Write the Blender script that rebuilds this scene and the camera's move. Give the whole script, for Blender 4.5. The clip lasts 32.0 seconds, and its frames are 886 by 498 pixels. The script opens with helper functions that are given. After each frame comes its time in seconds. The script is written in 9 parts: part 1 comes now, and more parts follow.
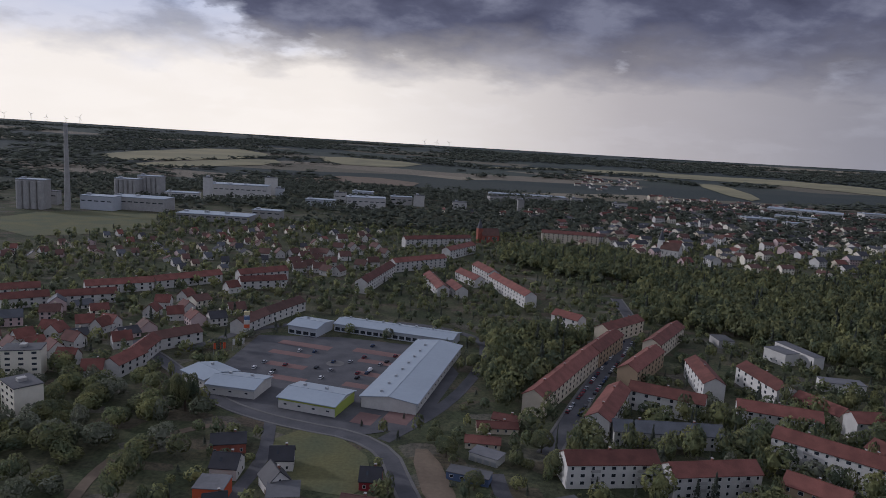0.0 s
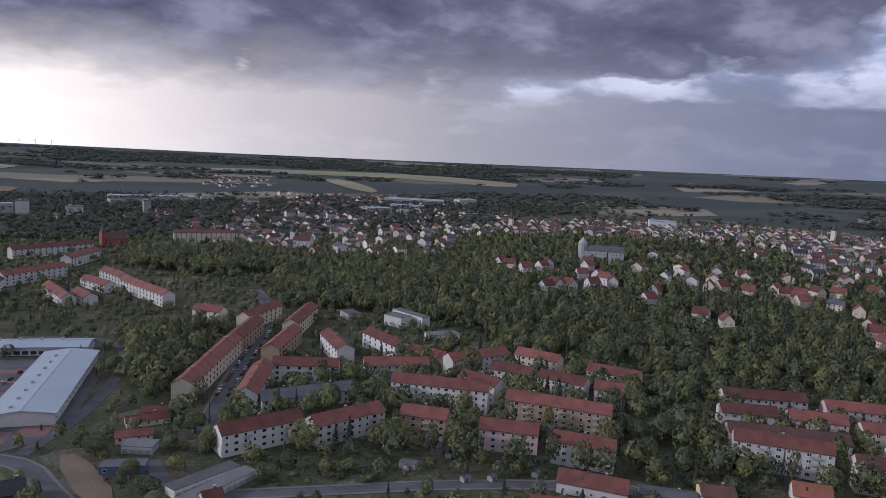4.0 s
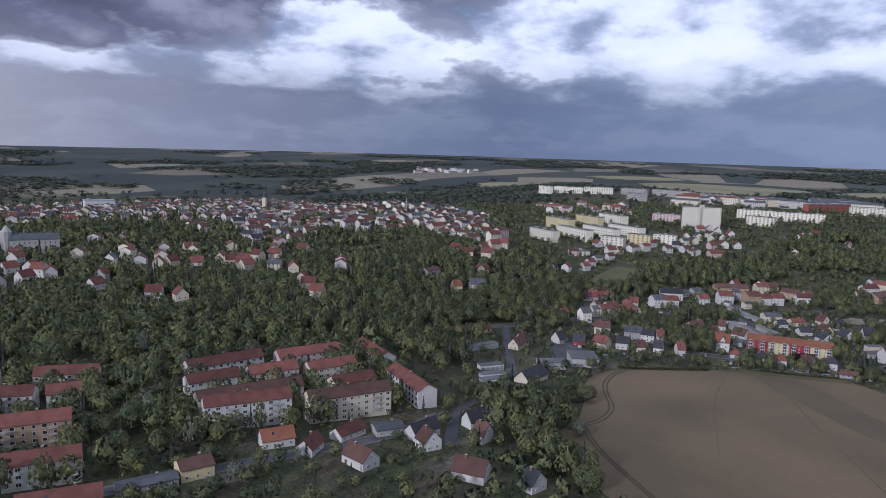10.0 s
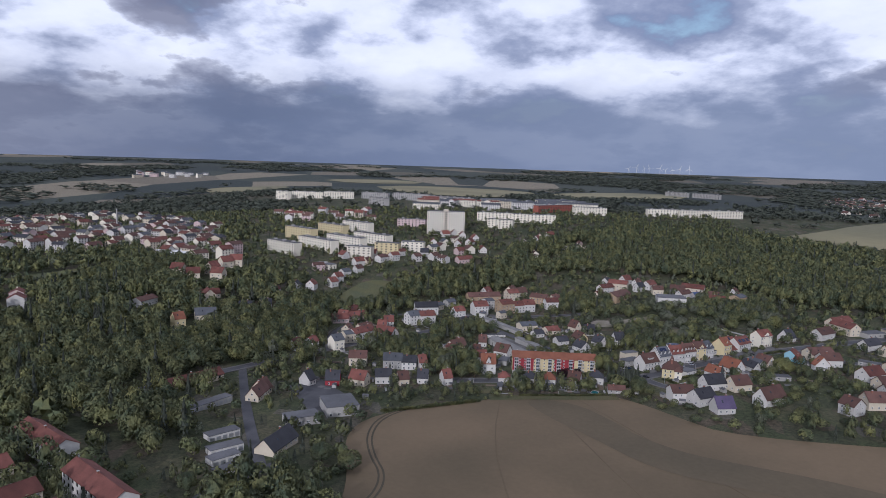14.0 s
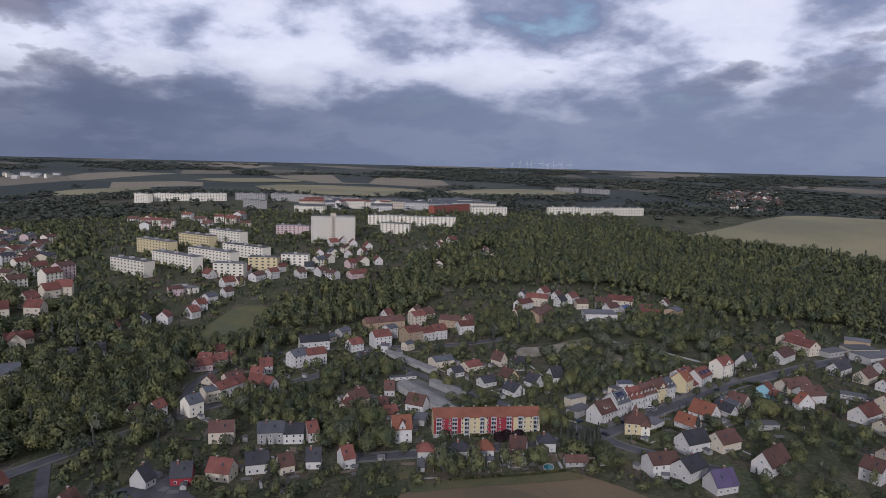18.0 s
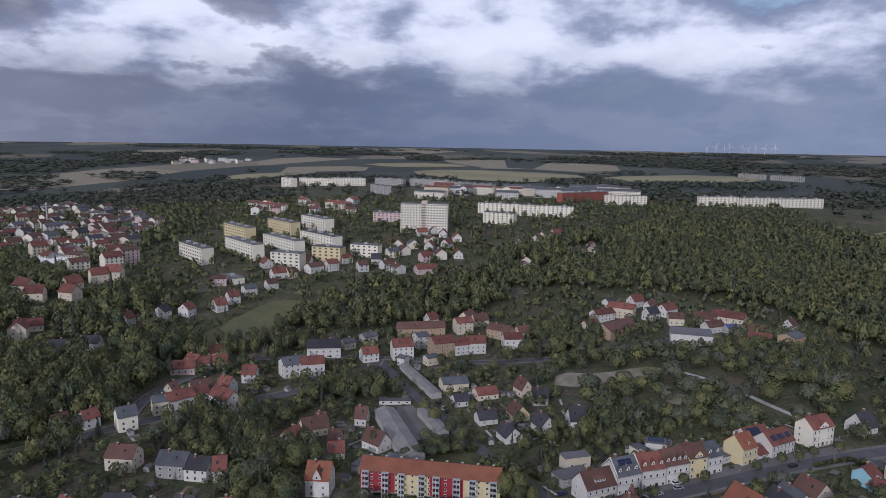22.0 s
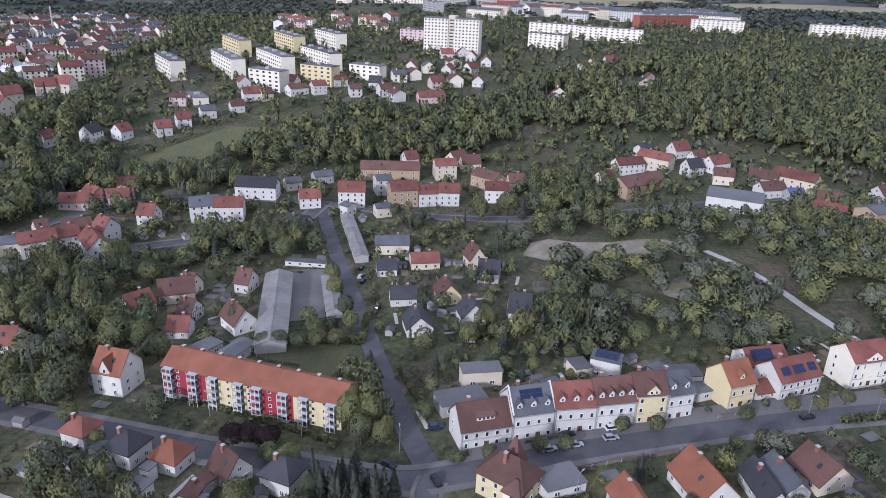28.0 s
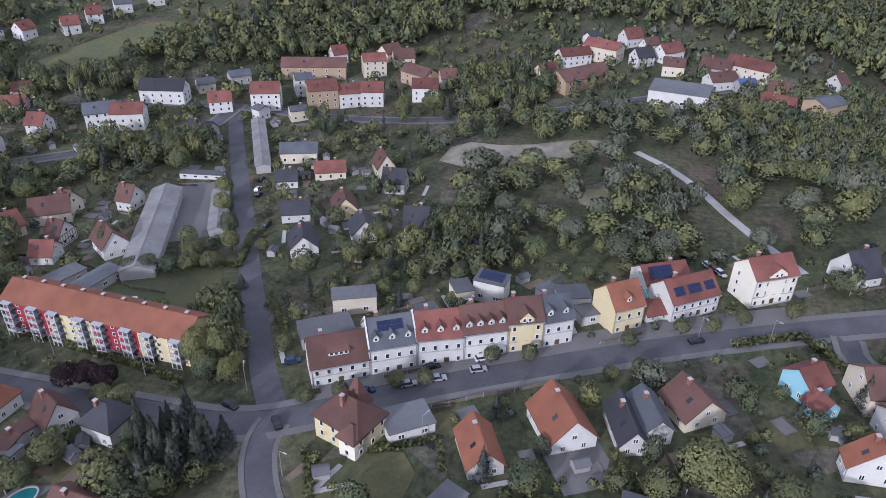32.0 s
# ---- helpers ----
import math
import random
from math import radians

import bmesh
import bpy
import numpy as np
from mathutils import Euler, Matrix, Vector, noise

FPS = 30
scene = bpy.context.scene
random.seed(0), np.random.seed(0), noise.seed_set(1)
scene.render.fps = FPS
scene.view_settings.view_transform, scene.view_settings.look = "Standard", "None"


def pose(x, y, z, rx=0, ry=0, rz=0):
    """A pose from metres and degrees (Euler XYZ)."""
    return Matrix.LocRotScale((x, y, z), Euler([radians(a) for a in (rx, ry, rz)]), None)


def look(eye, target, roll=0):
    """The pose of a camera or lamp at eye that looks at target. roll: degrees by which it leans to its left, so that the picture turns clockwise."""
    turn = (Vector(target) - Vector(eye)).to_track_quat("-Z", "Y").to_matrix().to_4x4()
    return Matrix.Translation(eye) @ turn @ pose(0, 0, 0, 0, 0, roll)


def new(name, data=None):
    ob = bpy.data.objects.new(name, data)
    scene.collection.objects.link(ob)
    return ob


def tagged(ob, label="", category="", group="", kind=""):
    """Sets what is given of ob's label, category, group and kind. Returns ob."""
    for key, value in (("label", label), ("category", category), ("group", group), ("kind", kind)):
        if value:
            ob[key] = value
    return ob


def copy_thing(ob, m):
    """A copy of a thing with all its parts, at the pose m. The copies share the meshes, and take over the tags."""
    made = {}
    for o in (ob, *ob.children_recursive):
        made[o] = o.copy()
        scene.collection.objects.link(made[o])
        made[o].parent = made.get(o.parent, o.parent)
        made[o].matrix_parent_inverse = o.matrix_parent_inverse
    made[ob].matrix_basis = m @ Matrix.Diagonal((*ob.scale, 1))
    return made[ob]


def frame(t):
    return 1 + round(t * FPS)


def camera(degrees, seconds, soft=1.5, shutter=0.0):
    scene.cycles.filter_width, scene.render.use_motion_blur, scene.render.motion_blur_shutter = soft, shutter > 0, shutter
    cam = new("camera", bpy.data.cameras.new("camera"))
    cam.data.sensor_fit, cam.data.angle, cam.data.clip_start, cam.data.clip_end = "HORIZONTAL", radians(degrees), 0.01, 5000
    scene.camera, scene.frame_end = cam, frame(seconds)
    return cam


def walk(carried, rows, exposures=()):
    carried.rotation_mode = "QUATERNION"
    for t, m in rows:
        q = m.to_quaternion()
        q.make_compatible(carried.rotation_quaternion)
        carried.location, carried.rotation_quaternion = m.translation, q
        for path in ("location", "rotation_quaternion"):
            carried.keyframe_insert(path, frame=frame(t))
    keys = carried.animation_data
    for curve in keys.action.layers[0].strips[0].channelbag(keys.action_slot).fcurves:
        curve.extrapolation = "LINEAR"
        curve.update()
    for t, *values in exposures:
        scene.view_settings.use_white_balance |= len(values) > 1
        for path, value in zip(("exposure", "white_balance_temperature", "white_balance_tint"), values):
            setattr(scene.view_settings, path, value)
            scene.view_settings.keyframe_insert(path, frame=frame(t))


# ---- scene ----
cam = camera(64.6, 32.0, 0.9)
METRES, EYE = 452.5, 100.0
EXPOSURES = ((0.0, -0.72, 5200, 20), (4.0, -0.26, 5150, 22), (9.0, -0.14, 5000, 19), (13.0, -0.14, 5100, 19), (17.0, -0.38, 5300, 21), (22.0, -0.32, 5200, 20), (23.0, -0.18, 5150, 20), (24.5, 0.30, 4950, 22), (27.0, 0.56, 5000, 21), (32.0, 0.54, 5000, 21))
ROWS = [
    (0.0, 0.0, 0.0, 0.0, 0.53, -9.0, -3.35),
    (0.5, -0.0018, -0.0158, -0.0001, -5.47, -8.74, -3.31),
    (1.0, -0.0043, -0.0318, -0.0001, -11.85, -8.6, -3.31),
    (1.5, -0.0084, -0.0468, -0.0004, -17.05, -8.61, -3.3),
    (2.0, -0.0121, -0.0572, -0.0004, -20.35, -8.72, -3.19),
    (2.5, -0.0128, -0.0584, -0.0001, -22.76, -8.28, -3.09),
    (4.5, -0.0129, -0.0576, -0.0005, -33.83, -7.17, -2.81),
    (5.0, -0.0128, -0.057, -0.0005, -40.82, -6.95, -2.65),
    (5.5, -0.013, -0.0565, -0.0005, -46.31, -6.92, -2.5),
    (6.0, -0.0131, -0.0564, -0.0005, -48.1, -7.02, -2.35),
    (6.5, -0.013, -0.056, -0.0005, -49.26, -7.11, -2.29),
    (7.0, -0.0131, -0.0556, -0.0005, -51.59, -7.2, -2.32),
    (7.5, -0.0127, -0.0551, -0.0005, -54.93, -7.27, -2.19),
    (8.0, -0.0126, -0.0548, -0.0004, -59.07, -7.4, -2.03),
    (8.5, -0.013, -0.0546, -0.0005, -62.24, -7.5, -1.99),
    (9.0, -0.0123, -0.0539, -0.0003, -66.37, -7.58, -1.9),
    (9.5, -0.0122, -0.0538, -0.0003, -70.04, -7.62, -1.84),
    (10.0, -0.0119, -0.0532, -0.0003, -72.76, -7.69, -1.83),
    (10.5, -0.0099, -0.052, -0.0002, -73.55, -7.79, -1.79),
    (11.0, -0.0037, -0.05, -0.0003, -74.7, -7.88, -1.72),
    (11.5, 0.0087, -0.0471, -0.0001, -75.15, -7.91, -1.69),
    (12.0, 0.0274, -0.0432, -0.0, -75.97, -7.68, -1.79),
    (12.5, 0.0491, -0.0388, 0.0005, -78.4, -7.53, -1.91),
    (13.0, 0.0776, -0.0333, 0.0002, -85.85, -7.12, -1.83),
    (13.5, 0.1079, -0.0286, 0.0, -91.62, -6.9, -1.78),
    (15.5, 0.2533, -0.032, 0.0013, -96.95, -6.6, -1.91),
    (16.0, 0.2941, -0.0357, 0.0014, -101.34, -6.47, -1.91),
    (16.5, 0.3234, -0.038, 0.0021, -103.62, -6.14, -2.03),
    (17.0, 0.3452, -0.0396, 0.002, -104.71, -5.91, -1.94),
    (17.5, 0.3515, -0.0388, 0.002, -106.2, -6.38, -1.67),
    (18.0, 0.3519, -0.036, 0.0023, -103.42, -6.82, -1.34),
    (18.5, 0.3487, -0.0447, 0.0027, -96.99, -7.23, -0.8),
    (19.0, 0.3464, -0.068, 0.0026, -96.55, -7.8, -0.34),
    (19.5, 0.3506, -0.0971, 0.0025, -98.87, -8.45, 0.02),
    (20.0, 0.3654, -0.1303, 0.0027, -98.45, -8.65, -0.07),
    (20.5, 0.3885, -0.1621, 0.003, -97.05, -8.72, -0.29),
    (21.0, 0.4172, -0.1924, 0.0036, -91.5, -8.74, -0.63),
    (21.5, 0.4489, -0.22, 0.0035, -90.03, -8.51, -0.87),
    (22.0, 0.4828, -0.2454, 0.0006, -87.63, -8.31, -1.03),
    (22.5, 0.5172, -0.2686, -0.0047, -87.51, -8.51, -1.25),
    (23.0, 0.5512, -0.2908, -0.0103, -87.47, -13.69, -1.32),
    (23.5, 0.5837, -0.3128, -0.0153, -83.61, -18.68, -1.45),
    (24.0, 0.617, -0.3351, -0.0201, -81.37, -22.12, -1.4),
    (24.5, 0.6475, -0.354, -0.0251, -80.62, -21.68, -2.12),
    (25.0, 0.6652, -0.359, -0.0262, -80.45, -21.55, -2.25),
    (25.5, 0.6672, -0.3586, -0.0268, -80.4, -21.45, -2.35),
    (26.5, 0.6674, -0.3585, -0.0279, -80.25, -21.38, -2.44),
    (27.0, 0.6669, -0.359, -0.0304, -79.73, -21.46, -2.25),
    (27.5, 0.667, -0.3594, -0.0323, -79.39, -21.62, -2.17),
    (28.0, 0.6672, -0.3594, -0.0335, -79.2, -21.88, -2.13),
    (28.5, 0.6672, -0.3594, -0.0336, -79.13, -22.12, -2.11),
    (29.0, 0.6673, -0.3594, -0.0336, -79.08, -22.39, -2.1),
    (29.5, 0.6673, -0.3594, -0.0336, -79.02, -23.33, -2.12),
    (30.0, 0.6675, -0.3594, -0.0335, -78.9, -24.95, -2.07),
    (30.5, 0.6683, -0.3626, -0.0336, -78.82, -26.43, -1.66),
    (31.0, 0.6757, -0.3734, -0.0338, -79.05, -27.81, -1.22),
    (31.5, 0.6911, -0.3907, -0.0343, -79.59, -29.2, -1.07),
    (32.0, 0.7145, -0.4138, -0.0359, -79.85, -30.61, -1.08),
]
walk(cam, [(t, pose(METRES * x, METRES * y, EYE + METRES * z, 90 + pitch, roll, yaw)) for t, x, y, z, yaw, pitch, roll in ROWS],
     exposures=EXPOSURES)

# ---- world and sun ----
SUN_ELEVATION, SUN_TURN = 21.0, 68.0        # degrees up; degrees to the left of straight ahead
sky_world = bpy.data.worlds.new("evening_sky")
scene.world = sky_world
sky_world.use_nodes = True
wn, wl = sky_world.node_tree.nodes, sky_world.node_tree.links
wn.clear()


def sky_node(kind):
    return wn.new(kind)


def sky_math(op, a, b=None, c=None):
    node = sky_node("ShaderNodeMath")
    node.operation = op
    for k, v in enumerate((a, b, c)):
        if v is None:
            continue
        if isinstance(v, (int, float)):
            node.inputs[k].default_value = v
        else:
            wl.new(v, node.inputs[k])
    return node.outputs[0]


def sky_ramp(value, stops):
    node = sky_node("ShaderNodeValToRGB")
    ramp = node.color_ramp
    while len(ramp.elements) < len(stops):
        ramp.elements.new(0.5)
    for element, (place, colour) in zip(ramp.elements, stops):
        element.position, element.color = place, (*colour, 1)
    wl.new(value, node.inputs[0])
    return node.outputs[0]


def sky_mix(factor, a, b):
    node = sky_node("ShaderNodeMix")
    node.data_type = "RGBA"
    for socket, v in ((node.inputs[0], factor), (node.inputs[6], a), (node.inputs[7], b)):
        if isinstance(v, (int, float)):
            socket.default_value = v
        elif isinstance(v, tuple):
            socket.default_value = (*v, 1)
        else:
            wl.new(v, socket)
    return node.outputs[2]


direction = sky_node("ShaderNodeTexCoord").outputs["Generated"]
split = sky_node("ShaderNodeSeparateXYZ")
wl.new(direction, split.inputs[0])
up = sky_math("MAXIMUM", split.outputs[2], 0.0)
# clouds on a level sheet, so that they draw together towards the horizon
azimuth = sky_math("MULTIPLY", sky_math("ARCTAN2", split.outputs[0], split.outputs[1]), 57.2958)
climb = sky_math("MULTIPLY", sky_math("ARCSINE", split.outputs[2]), 57.2958)
level = sky_math("ADD", up, 0.30)
sheet = sky_node("ShaderNodeCombineXYZ")
wl.new(sky_math("DIVIDE", split.outputs[0], level), sheet.inputs[0])
wl.new(sky_math("DIVIDE", split.outputs[1], level), sheet.inputs[1])


def cloud_noise(scale, detail, rough, shift, distort=0.25):
    place = sky_node("ShaderNodeVectorMath")
    place.operation = "ADD"
    wl.new(sheet.outputs[0], place.inputs[0])
    place.inputs[1].default_value = shift
    node = sky_node("ShaderNodeTexNoise")
    node.inputs["Scale"].default_value, node.inputs["Detail"].default_value, node.inputs["Roughness"].default_value = scale, detail, rough
    node.inputs["Distortion"].default_value = distort
    wl.new(place.outputs[0], node.inputs["Vector"])
    return node.outputs[0]


def cloud_bank(total, turn, rise, wide, tall, amount):
    """Thickens (or thins) the cover round a bearing and a height, in degrees."""
    a = sky_math("MULTIPLY_ADD", azimuth, 1.0 / wide, -turn / wide)
    e = sky_math("MULTIPLY_ADD", climb, 1.0 / tall, -rise / tall)
    fall = sky_math("EXPONENT", sky_math("MULTIPLY", sky_math("ADD", sky_math("MULTIPLY", a, a), sky_math("MULTIPLY", e, e)), -1.0))
    return sky_math("MULTIPLY_ADD", fall, amount, total)


def sky_dot(turn):
    node = sky_node("ShaderNodeVectorMath")
    node.operation = "DOT_PRODUCT"
    wl.new(direction, node.inputs[0])
    node.inputs[1].default_value = (math.sin(radians(turn)), math.cos(radians(turn)), 0)
    return node.outputs["Value"]


air = sky_node("ShaderNodeTexSky")
air.sky_type, air.sun_disc, air.sun_elevation, air.sun_rotation = "NISHITA", False, radians(SUN_ELEVATION), radians(-SUN_TURN)
air.air_density, air.dust_density = 1.2, 1.0
bright_air = sky_node("ShaderNodeVectorMath")
bright_air.operation = "SCALE"
wl.new(air.outputs[0], bright_air.inputs[0])
bright_air.inputs["Scale"].default_value = 0.10
big = cloud_noise(1.3, 4, 0.5, (3.1, 7.7, 0.6), 0.0)
fine = cloud_noise(3.4, 9, 0.56, (1.3, 0.4, 5.0), 0.0)
mass = sky_math("ADD", sky_math("MULTIPLY_ADD", big, 0.50, -0.03), sky_math("MULTIPLY", fine, 0.50))
for where in ((10, 10.5, 30, 5.5, 0.27), (36, 9.5, 17, 3.4, 0.20), (60, 7.8, 13, 2.4, -0.12), (42, 5.8, 10, 0.9, -0.12), (61, 15, 7, 3.0, 0.13), (72, 14.5, 7, 3.0, 0.12), (66, 3.7, 22, 1.1, 0.10),
              (91, 9.5, 12, 4.0, -0.10), (74, 5.6, 10, 1.6, 0.07), (88, 13.5, 7, 2.0, 0.10), (114, 7.5, 8, 1.4, 0.06), (108, 9, 15, 4.0, -0.15), (126, 9.0, 6, 2.0, 0.04), (-28, 7.0, 15, 4.0, -0.14)):
    mass = cloud_bank(mass, *where)
soft = cloud_noise(2.6, 10, 0.55, (8.2, 2.2, 1.0), 0.0)
bright = sky_ramp(soft, ((0.36, (0.27, 0.31, 0.42)), (0.44, (0.42, 0.45, 0.54)), (0.49, (0.66, 0.68, 0.75)), (0.55, (0.95, 0.95, 0.98)), (0.64, (1.04, 1.03, 1.02))))
blue = sky_ramp(soft, ((0.30, (0.8, 0.8, 0.8)), (0.38, (0, 0, 0))))
bright = sky_mix(blue, bright, bright_air.outputs[0])
dark = sky_ramp(fine, ((0.34, (0.105, 0.105, 0.145)), (0.50, (0.175, 0.175, 0.225)), (0.64, (0.34, 0.335, 0.38))))
away = cloud_bank(0.0, 108, 5, 32, 14, 0.75)
dark = sky_mix(away, dark, (0.32, 0.355, 0.44))
edge = sky_ramp(mass, ((0.480, (0, 0, 0)), (0.505, (0.55, 0.55, 0.55)), (0.550, (1, 1, 1))))
clouds = sky_mix(edge, bright, dark)
# pale veil of rain and mist along the horizon, lightest under the sun
veil = sky_ramp(sky_math("MULTIPLY_ADD", sky_dot(-46.0), 0.5, 0.5), ((0.02, (0.27, 0.31, 0.395)), (0.22, (0.16, 0.19, 0.26)), (0.46, (0.31, 0.31, 0.35)), (0.62, (0.52, 0.48, 0.45)), (0.75, (0.86, 0.76, 0.64)), (0.90, (1.70, 1.50, 1.14))))
height_now = sky_math("ADD", sky_math("ADD", up, sky_math("MULTIPLY_ADD", fine, 0.07, -0.035)), sky_math("MULTIPLY_ADD", soft, 0.09, -0.045))
veil_share = sky_ramp(height_now, ((0.0, (0.95, 0.95, 0.95)), (0.070, (0.92, 0.92, 0.92)), (0.108, (0.36, 0.36, 0.36)), (0.155, (0, 0, 0))))
overhead = sky_ramp(up, ((0.32, (0, 0, 0)), (0.60, (0.6, 0.6, 0.6))))
whole = sky_mix(overhead, sky_mix(veil_share, clouds, veil), (0.80, 0.79, 0.83))
warm = sky_node("ShaderNodeVectorMath")
warm.operation = "MULTIPLY"
wl.new(whole, warm.inputs[0])
warm.inputs[1].default_value = (1.04, 1.0, 0.91)
background = sky_node("ShaderNodeBackground")
wl.new(warm.outputs[0], background.inputs[0])
background.inputs[1].default_value = 1.0
wl.new(background.outputs[0], sky_node("ShaderNodeOutputWorld").inputs[0])

sun_lamp = bpy.data.lights.new("sun", "SUN")
sun_lamp.energy, sun_lamp.angle, sun_lamp.color = 2.6, radians(5), (1.0, 0.89, 0.73)
sun = new("sun", sun_lamp)
sun_from = Vector((-math.sin(radians(SUN_TURN)) * math.cos(radians(SUN_ELEVATION)), math.cos(radians(SUN_TURN)) * math.cos(radians(SUN_ELEVATION)), math.sin(radians(SUN_ELEVATION))))
sun.matrix_world = look(sun_from * 900, (0, 0, 0))


# ---- materials ----
def material(name, colour, rough=0.8, spread=0.15, grain=2.0, patch=0.15, bump=0.15, metal=0.0, vary=0.0, island=0.0, colour_two=None):
    """A surface with grain and patches in world space; vary: by object; island: by piece; colour_two: the patches' other colour."""
    m = bpy.data.materials.new(name)
    m.use_nodes = True
    nodes, links = m.node_tree.nodes, m.node_tree.links
    shader = nodes["Principled BSDF"]
    shader.inputs["Roughness"].default_value, shader.inputs["Metallic"].default_value = rough, metal
    shader.inputs["Specular IOR Level"].default_value = 0.25
    place = nodes.new("ShaderNodeNewGeometry")

    def noise_at(scale, detail):
        node = nodes.new("ShaderNodeTexNoise")
        node.inputs["Scale"].default_value, node.inputs["Detail"].default_value = scale, detail
        links.new(place.outputs["Position"], node.inputs["Vector"])
        return node.outputs[0]

    def calc(op, a, b, c=0.0):
        node = nodes.new("ShaderNodeMath")
        node.operation = op
        for k, v in enumerate((a, b, c)):
            if isinstance(v, (int, float)):
                node.inputs[k].default_value = v
            else:
                links.new(v, node.inputs[k])
        return node.outputs[0]

    fine, coarse = noise_at(grain, 4), noise_at(patch, 4)
    share = nodes.new("ShaderNodeMapRange")
    share.inputs[1].default_value, share.inputs[2].default_value = 0.36, 0.64
    links.new(coarse, share.inputs[0])
    mix = nodes.new("ShaderNodeMix")
    mix.data_type = "RGBA"
    mix.inputs[6].default_value = (*colour, 1)
    mix.inputs[7].default_value = (*(colour_two or [c * (1 - spread) for c in colour]), 1)
    links.new(share.outputs[0], mix.inputs[0])
    value = calc("MULTIPLY_ADD", fine, 2 * spread, 1 - spread)
    if vary:
        info = nodes.new("ShaderNodeObjectInfo")
        value = calc("MULTIPLY", value, calc("MULTIPLY_ADD", info.outputs["Random"], 2 * vary, 1 - vary))
    if island:
        value = calc("MULTIPLY", value, calc("MULTIPLY_ADD", place.outputs["Random Per Island"], 2 * island, 1 - island))
    tone = nodes.new("ShaderNodeHueSaturation")
    links.new(mix.outputs[2], tone.inputs["Color"])
    links.new(value, tone.inputs["Value"])
    links.new(tone.outputs[0], shader.inputs["Base Color"])
    if bump:
        relief = nodes.new("ShaderNodeBump")
        relief.inputs["Strength"].default_value, relief.inputs["Distance"].default_value = bump, 0.05
        links.new(fine, relief.inputs["Height"])
        links.new(relief.outputs[0], shader.inputs["Normal"])
    return m


WALLS = {
    "white": material("white_render", (0.525, 0.51, 0.475), 0.85, 0.10, 1.5, 0.3, vary=0.12),
    "cream": material("cream_render", (0.54, 0.48, 0.37), 0.85, 0.08, 1.5, 0.3, vary=0.08),
    "ivory": material("ivory_render", (0.66, 0.62, 0.51), 0.85, 0.06, 1.5, 0.3, vary=0.08),
    "yellow": material("yellow_render", (0.56, 0.48, 0.28), 0.85, 0.06, 1.5, 0.3),
    "ochre": material("ochre_render", (0.34, 0.255, 0.165), 0.85, 0.08, 1.5, 0.3, vary=0.08),
    "grey": material("grey_render", (0.34, 0.33, 0.31), 0.85, 0.12, 1.5, 0.3, vary=0.15),
    "rose": material("rose_render", (0.50, 0.39, 0.37), 0.85, 0.08, 1.5, 0.3, vary=0.08),
    "blue": material("sky_blue_render", (0.27, 0.47, 0.54), 0.8, 0.05, 1.5, 0.3),
    "crimson": material("crimson_render", (0.26, 0.036, 0.046), 0.8, 0.08, 1.5, 0.3),
    "brick": material("red_brick", (0.30, 0.10, 0.07), 0.85, 0.2, 3.0, 0.4),
    "lime": material("lime_render", (0.34, 0.40, 0.08), 0.7, 0.06, 1.5, 0.3),
    "orange_red": material("orange_red_render", (0.50, 0.10, 0.04), 0.8, 0.06, 1.5, 0.3),
    "bluetile": material("blue_sheet", (0.10, 0.14, 0.24), 0.6, 0.1, 1.5, 0.3),
    "glass": material("grey_panel", (0.45, 0.47, 0.50), 0.5, 0.06, 1.5, 0.3),
}
ROOFS = {
    "red": material("red_roof_tiles", (0.152, 0.060, 0.046), 0.75, 0.30, 5.0, 0.25, 0.5, vary=0.34),
    "orange": material("orange_roof_tiles", (0.215, 0.086, 0.050), 0.75, 0.22, 5.0, 0.25, 0.5, vary=0.12),
    "brown": material("brown_roof_tiles", (0.108, 0.058, 0.046), 0.75, 0.25, 5.0, 0.25, 0.5, vary=0.22),
    "dark": material("dark_roof_tiles", (0.040, 0.040, 0.046), 0.6, 0.25, 5.0, 0.25, 0.5, vary=0.25),
    "slate": material("slate_roof", (0.085, 0.090, 0.10), 0.65, 0.25, 5.0, 0.25, 0.5, vary=0.2),
    "violet": material("violet_roof_tiles", (0.09, 0.07, 0.13), 0.6, 0.2, 5.0, 0.25, 0.5),
    "bluetile": material("blue_roof_tiles", (0.06, 0.09, 0.19), 0.5, 0.2, 5.0, 0.25, 0.4),
}
FELT = material("grey_roofing_felt", (0.115, 0.115, 0.12), 0.85, 0.2, 0.8, 0.12, vary=0.25)
SHEET = material("pale_sheet_roof", (0.28, 0.32, 0.36), 0.45, 0.08, 0.6, 0.06, 0.1)
FRAME = material("white_window_frame", (0.62, 0.62, 0.60), 0.6, 0.05)
GLASS = material("dark_window_glass", (0.035, 0.042, 0.052), 0.12, 0.2, 0.7, 0.3, 0.0, vary=0.4)
SOLAR = material("blue_solar_cells", (0.015, 0.022, 0.060), 0.18, 0.15, 2.0, 0.4, 0.0)
DOOR = material("dark_door", (0.10, 0.06, 0.04), 0.6, 0.2)
STACK = material("chimney_brick", (0.24, 0.11, 0.08), 0.85, 0.25, 4.0, 0.5)
METAL = material("galvanised_metal", (0.42, 0.43, 0.44), 0.4, 0.1, metal=0.6)
CONCRETE = material("concrete", (0.36, 0.35, 0.33), 0.85, 0.15, 1.2, 0.2)
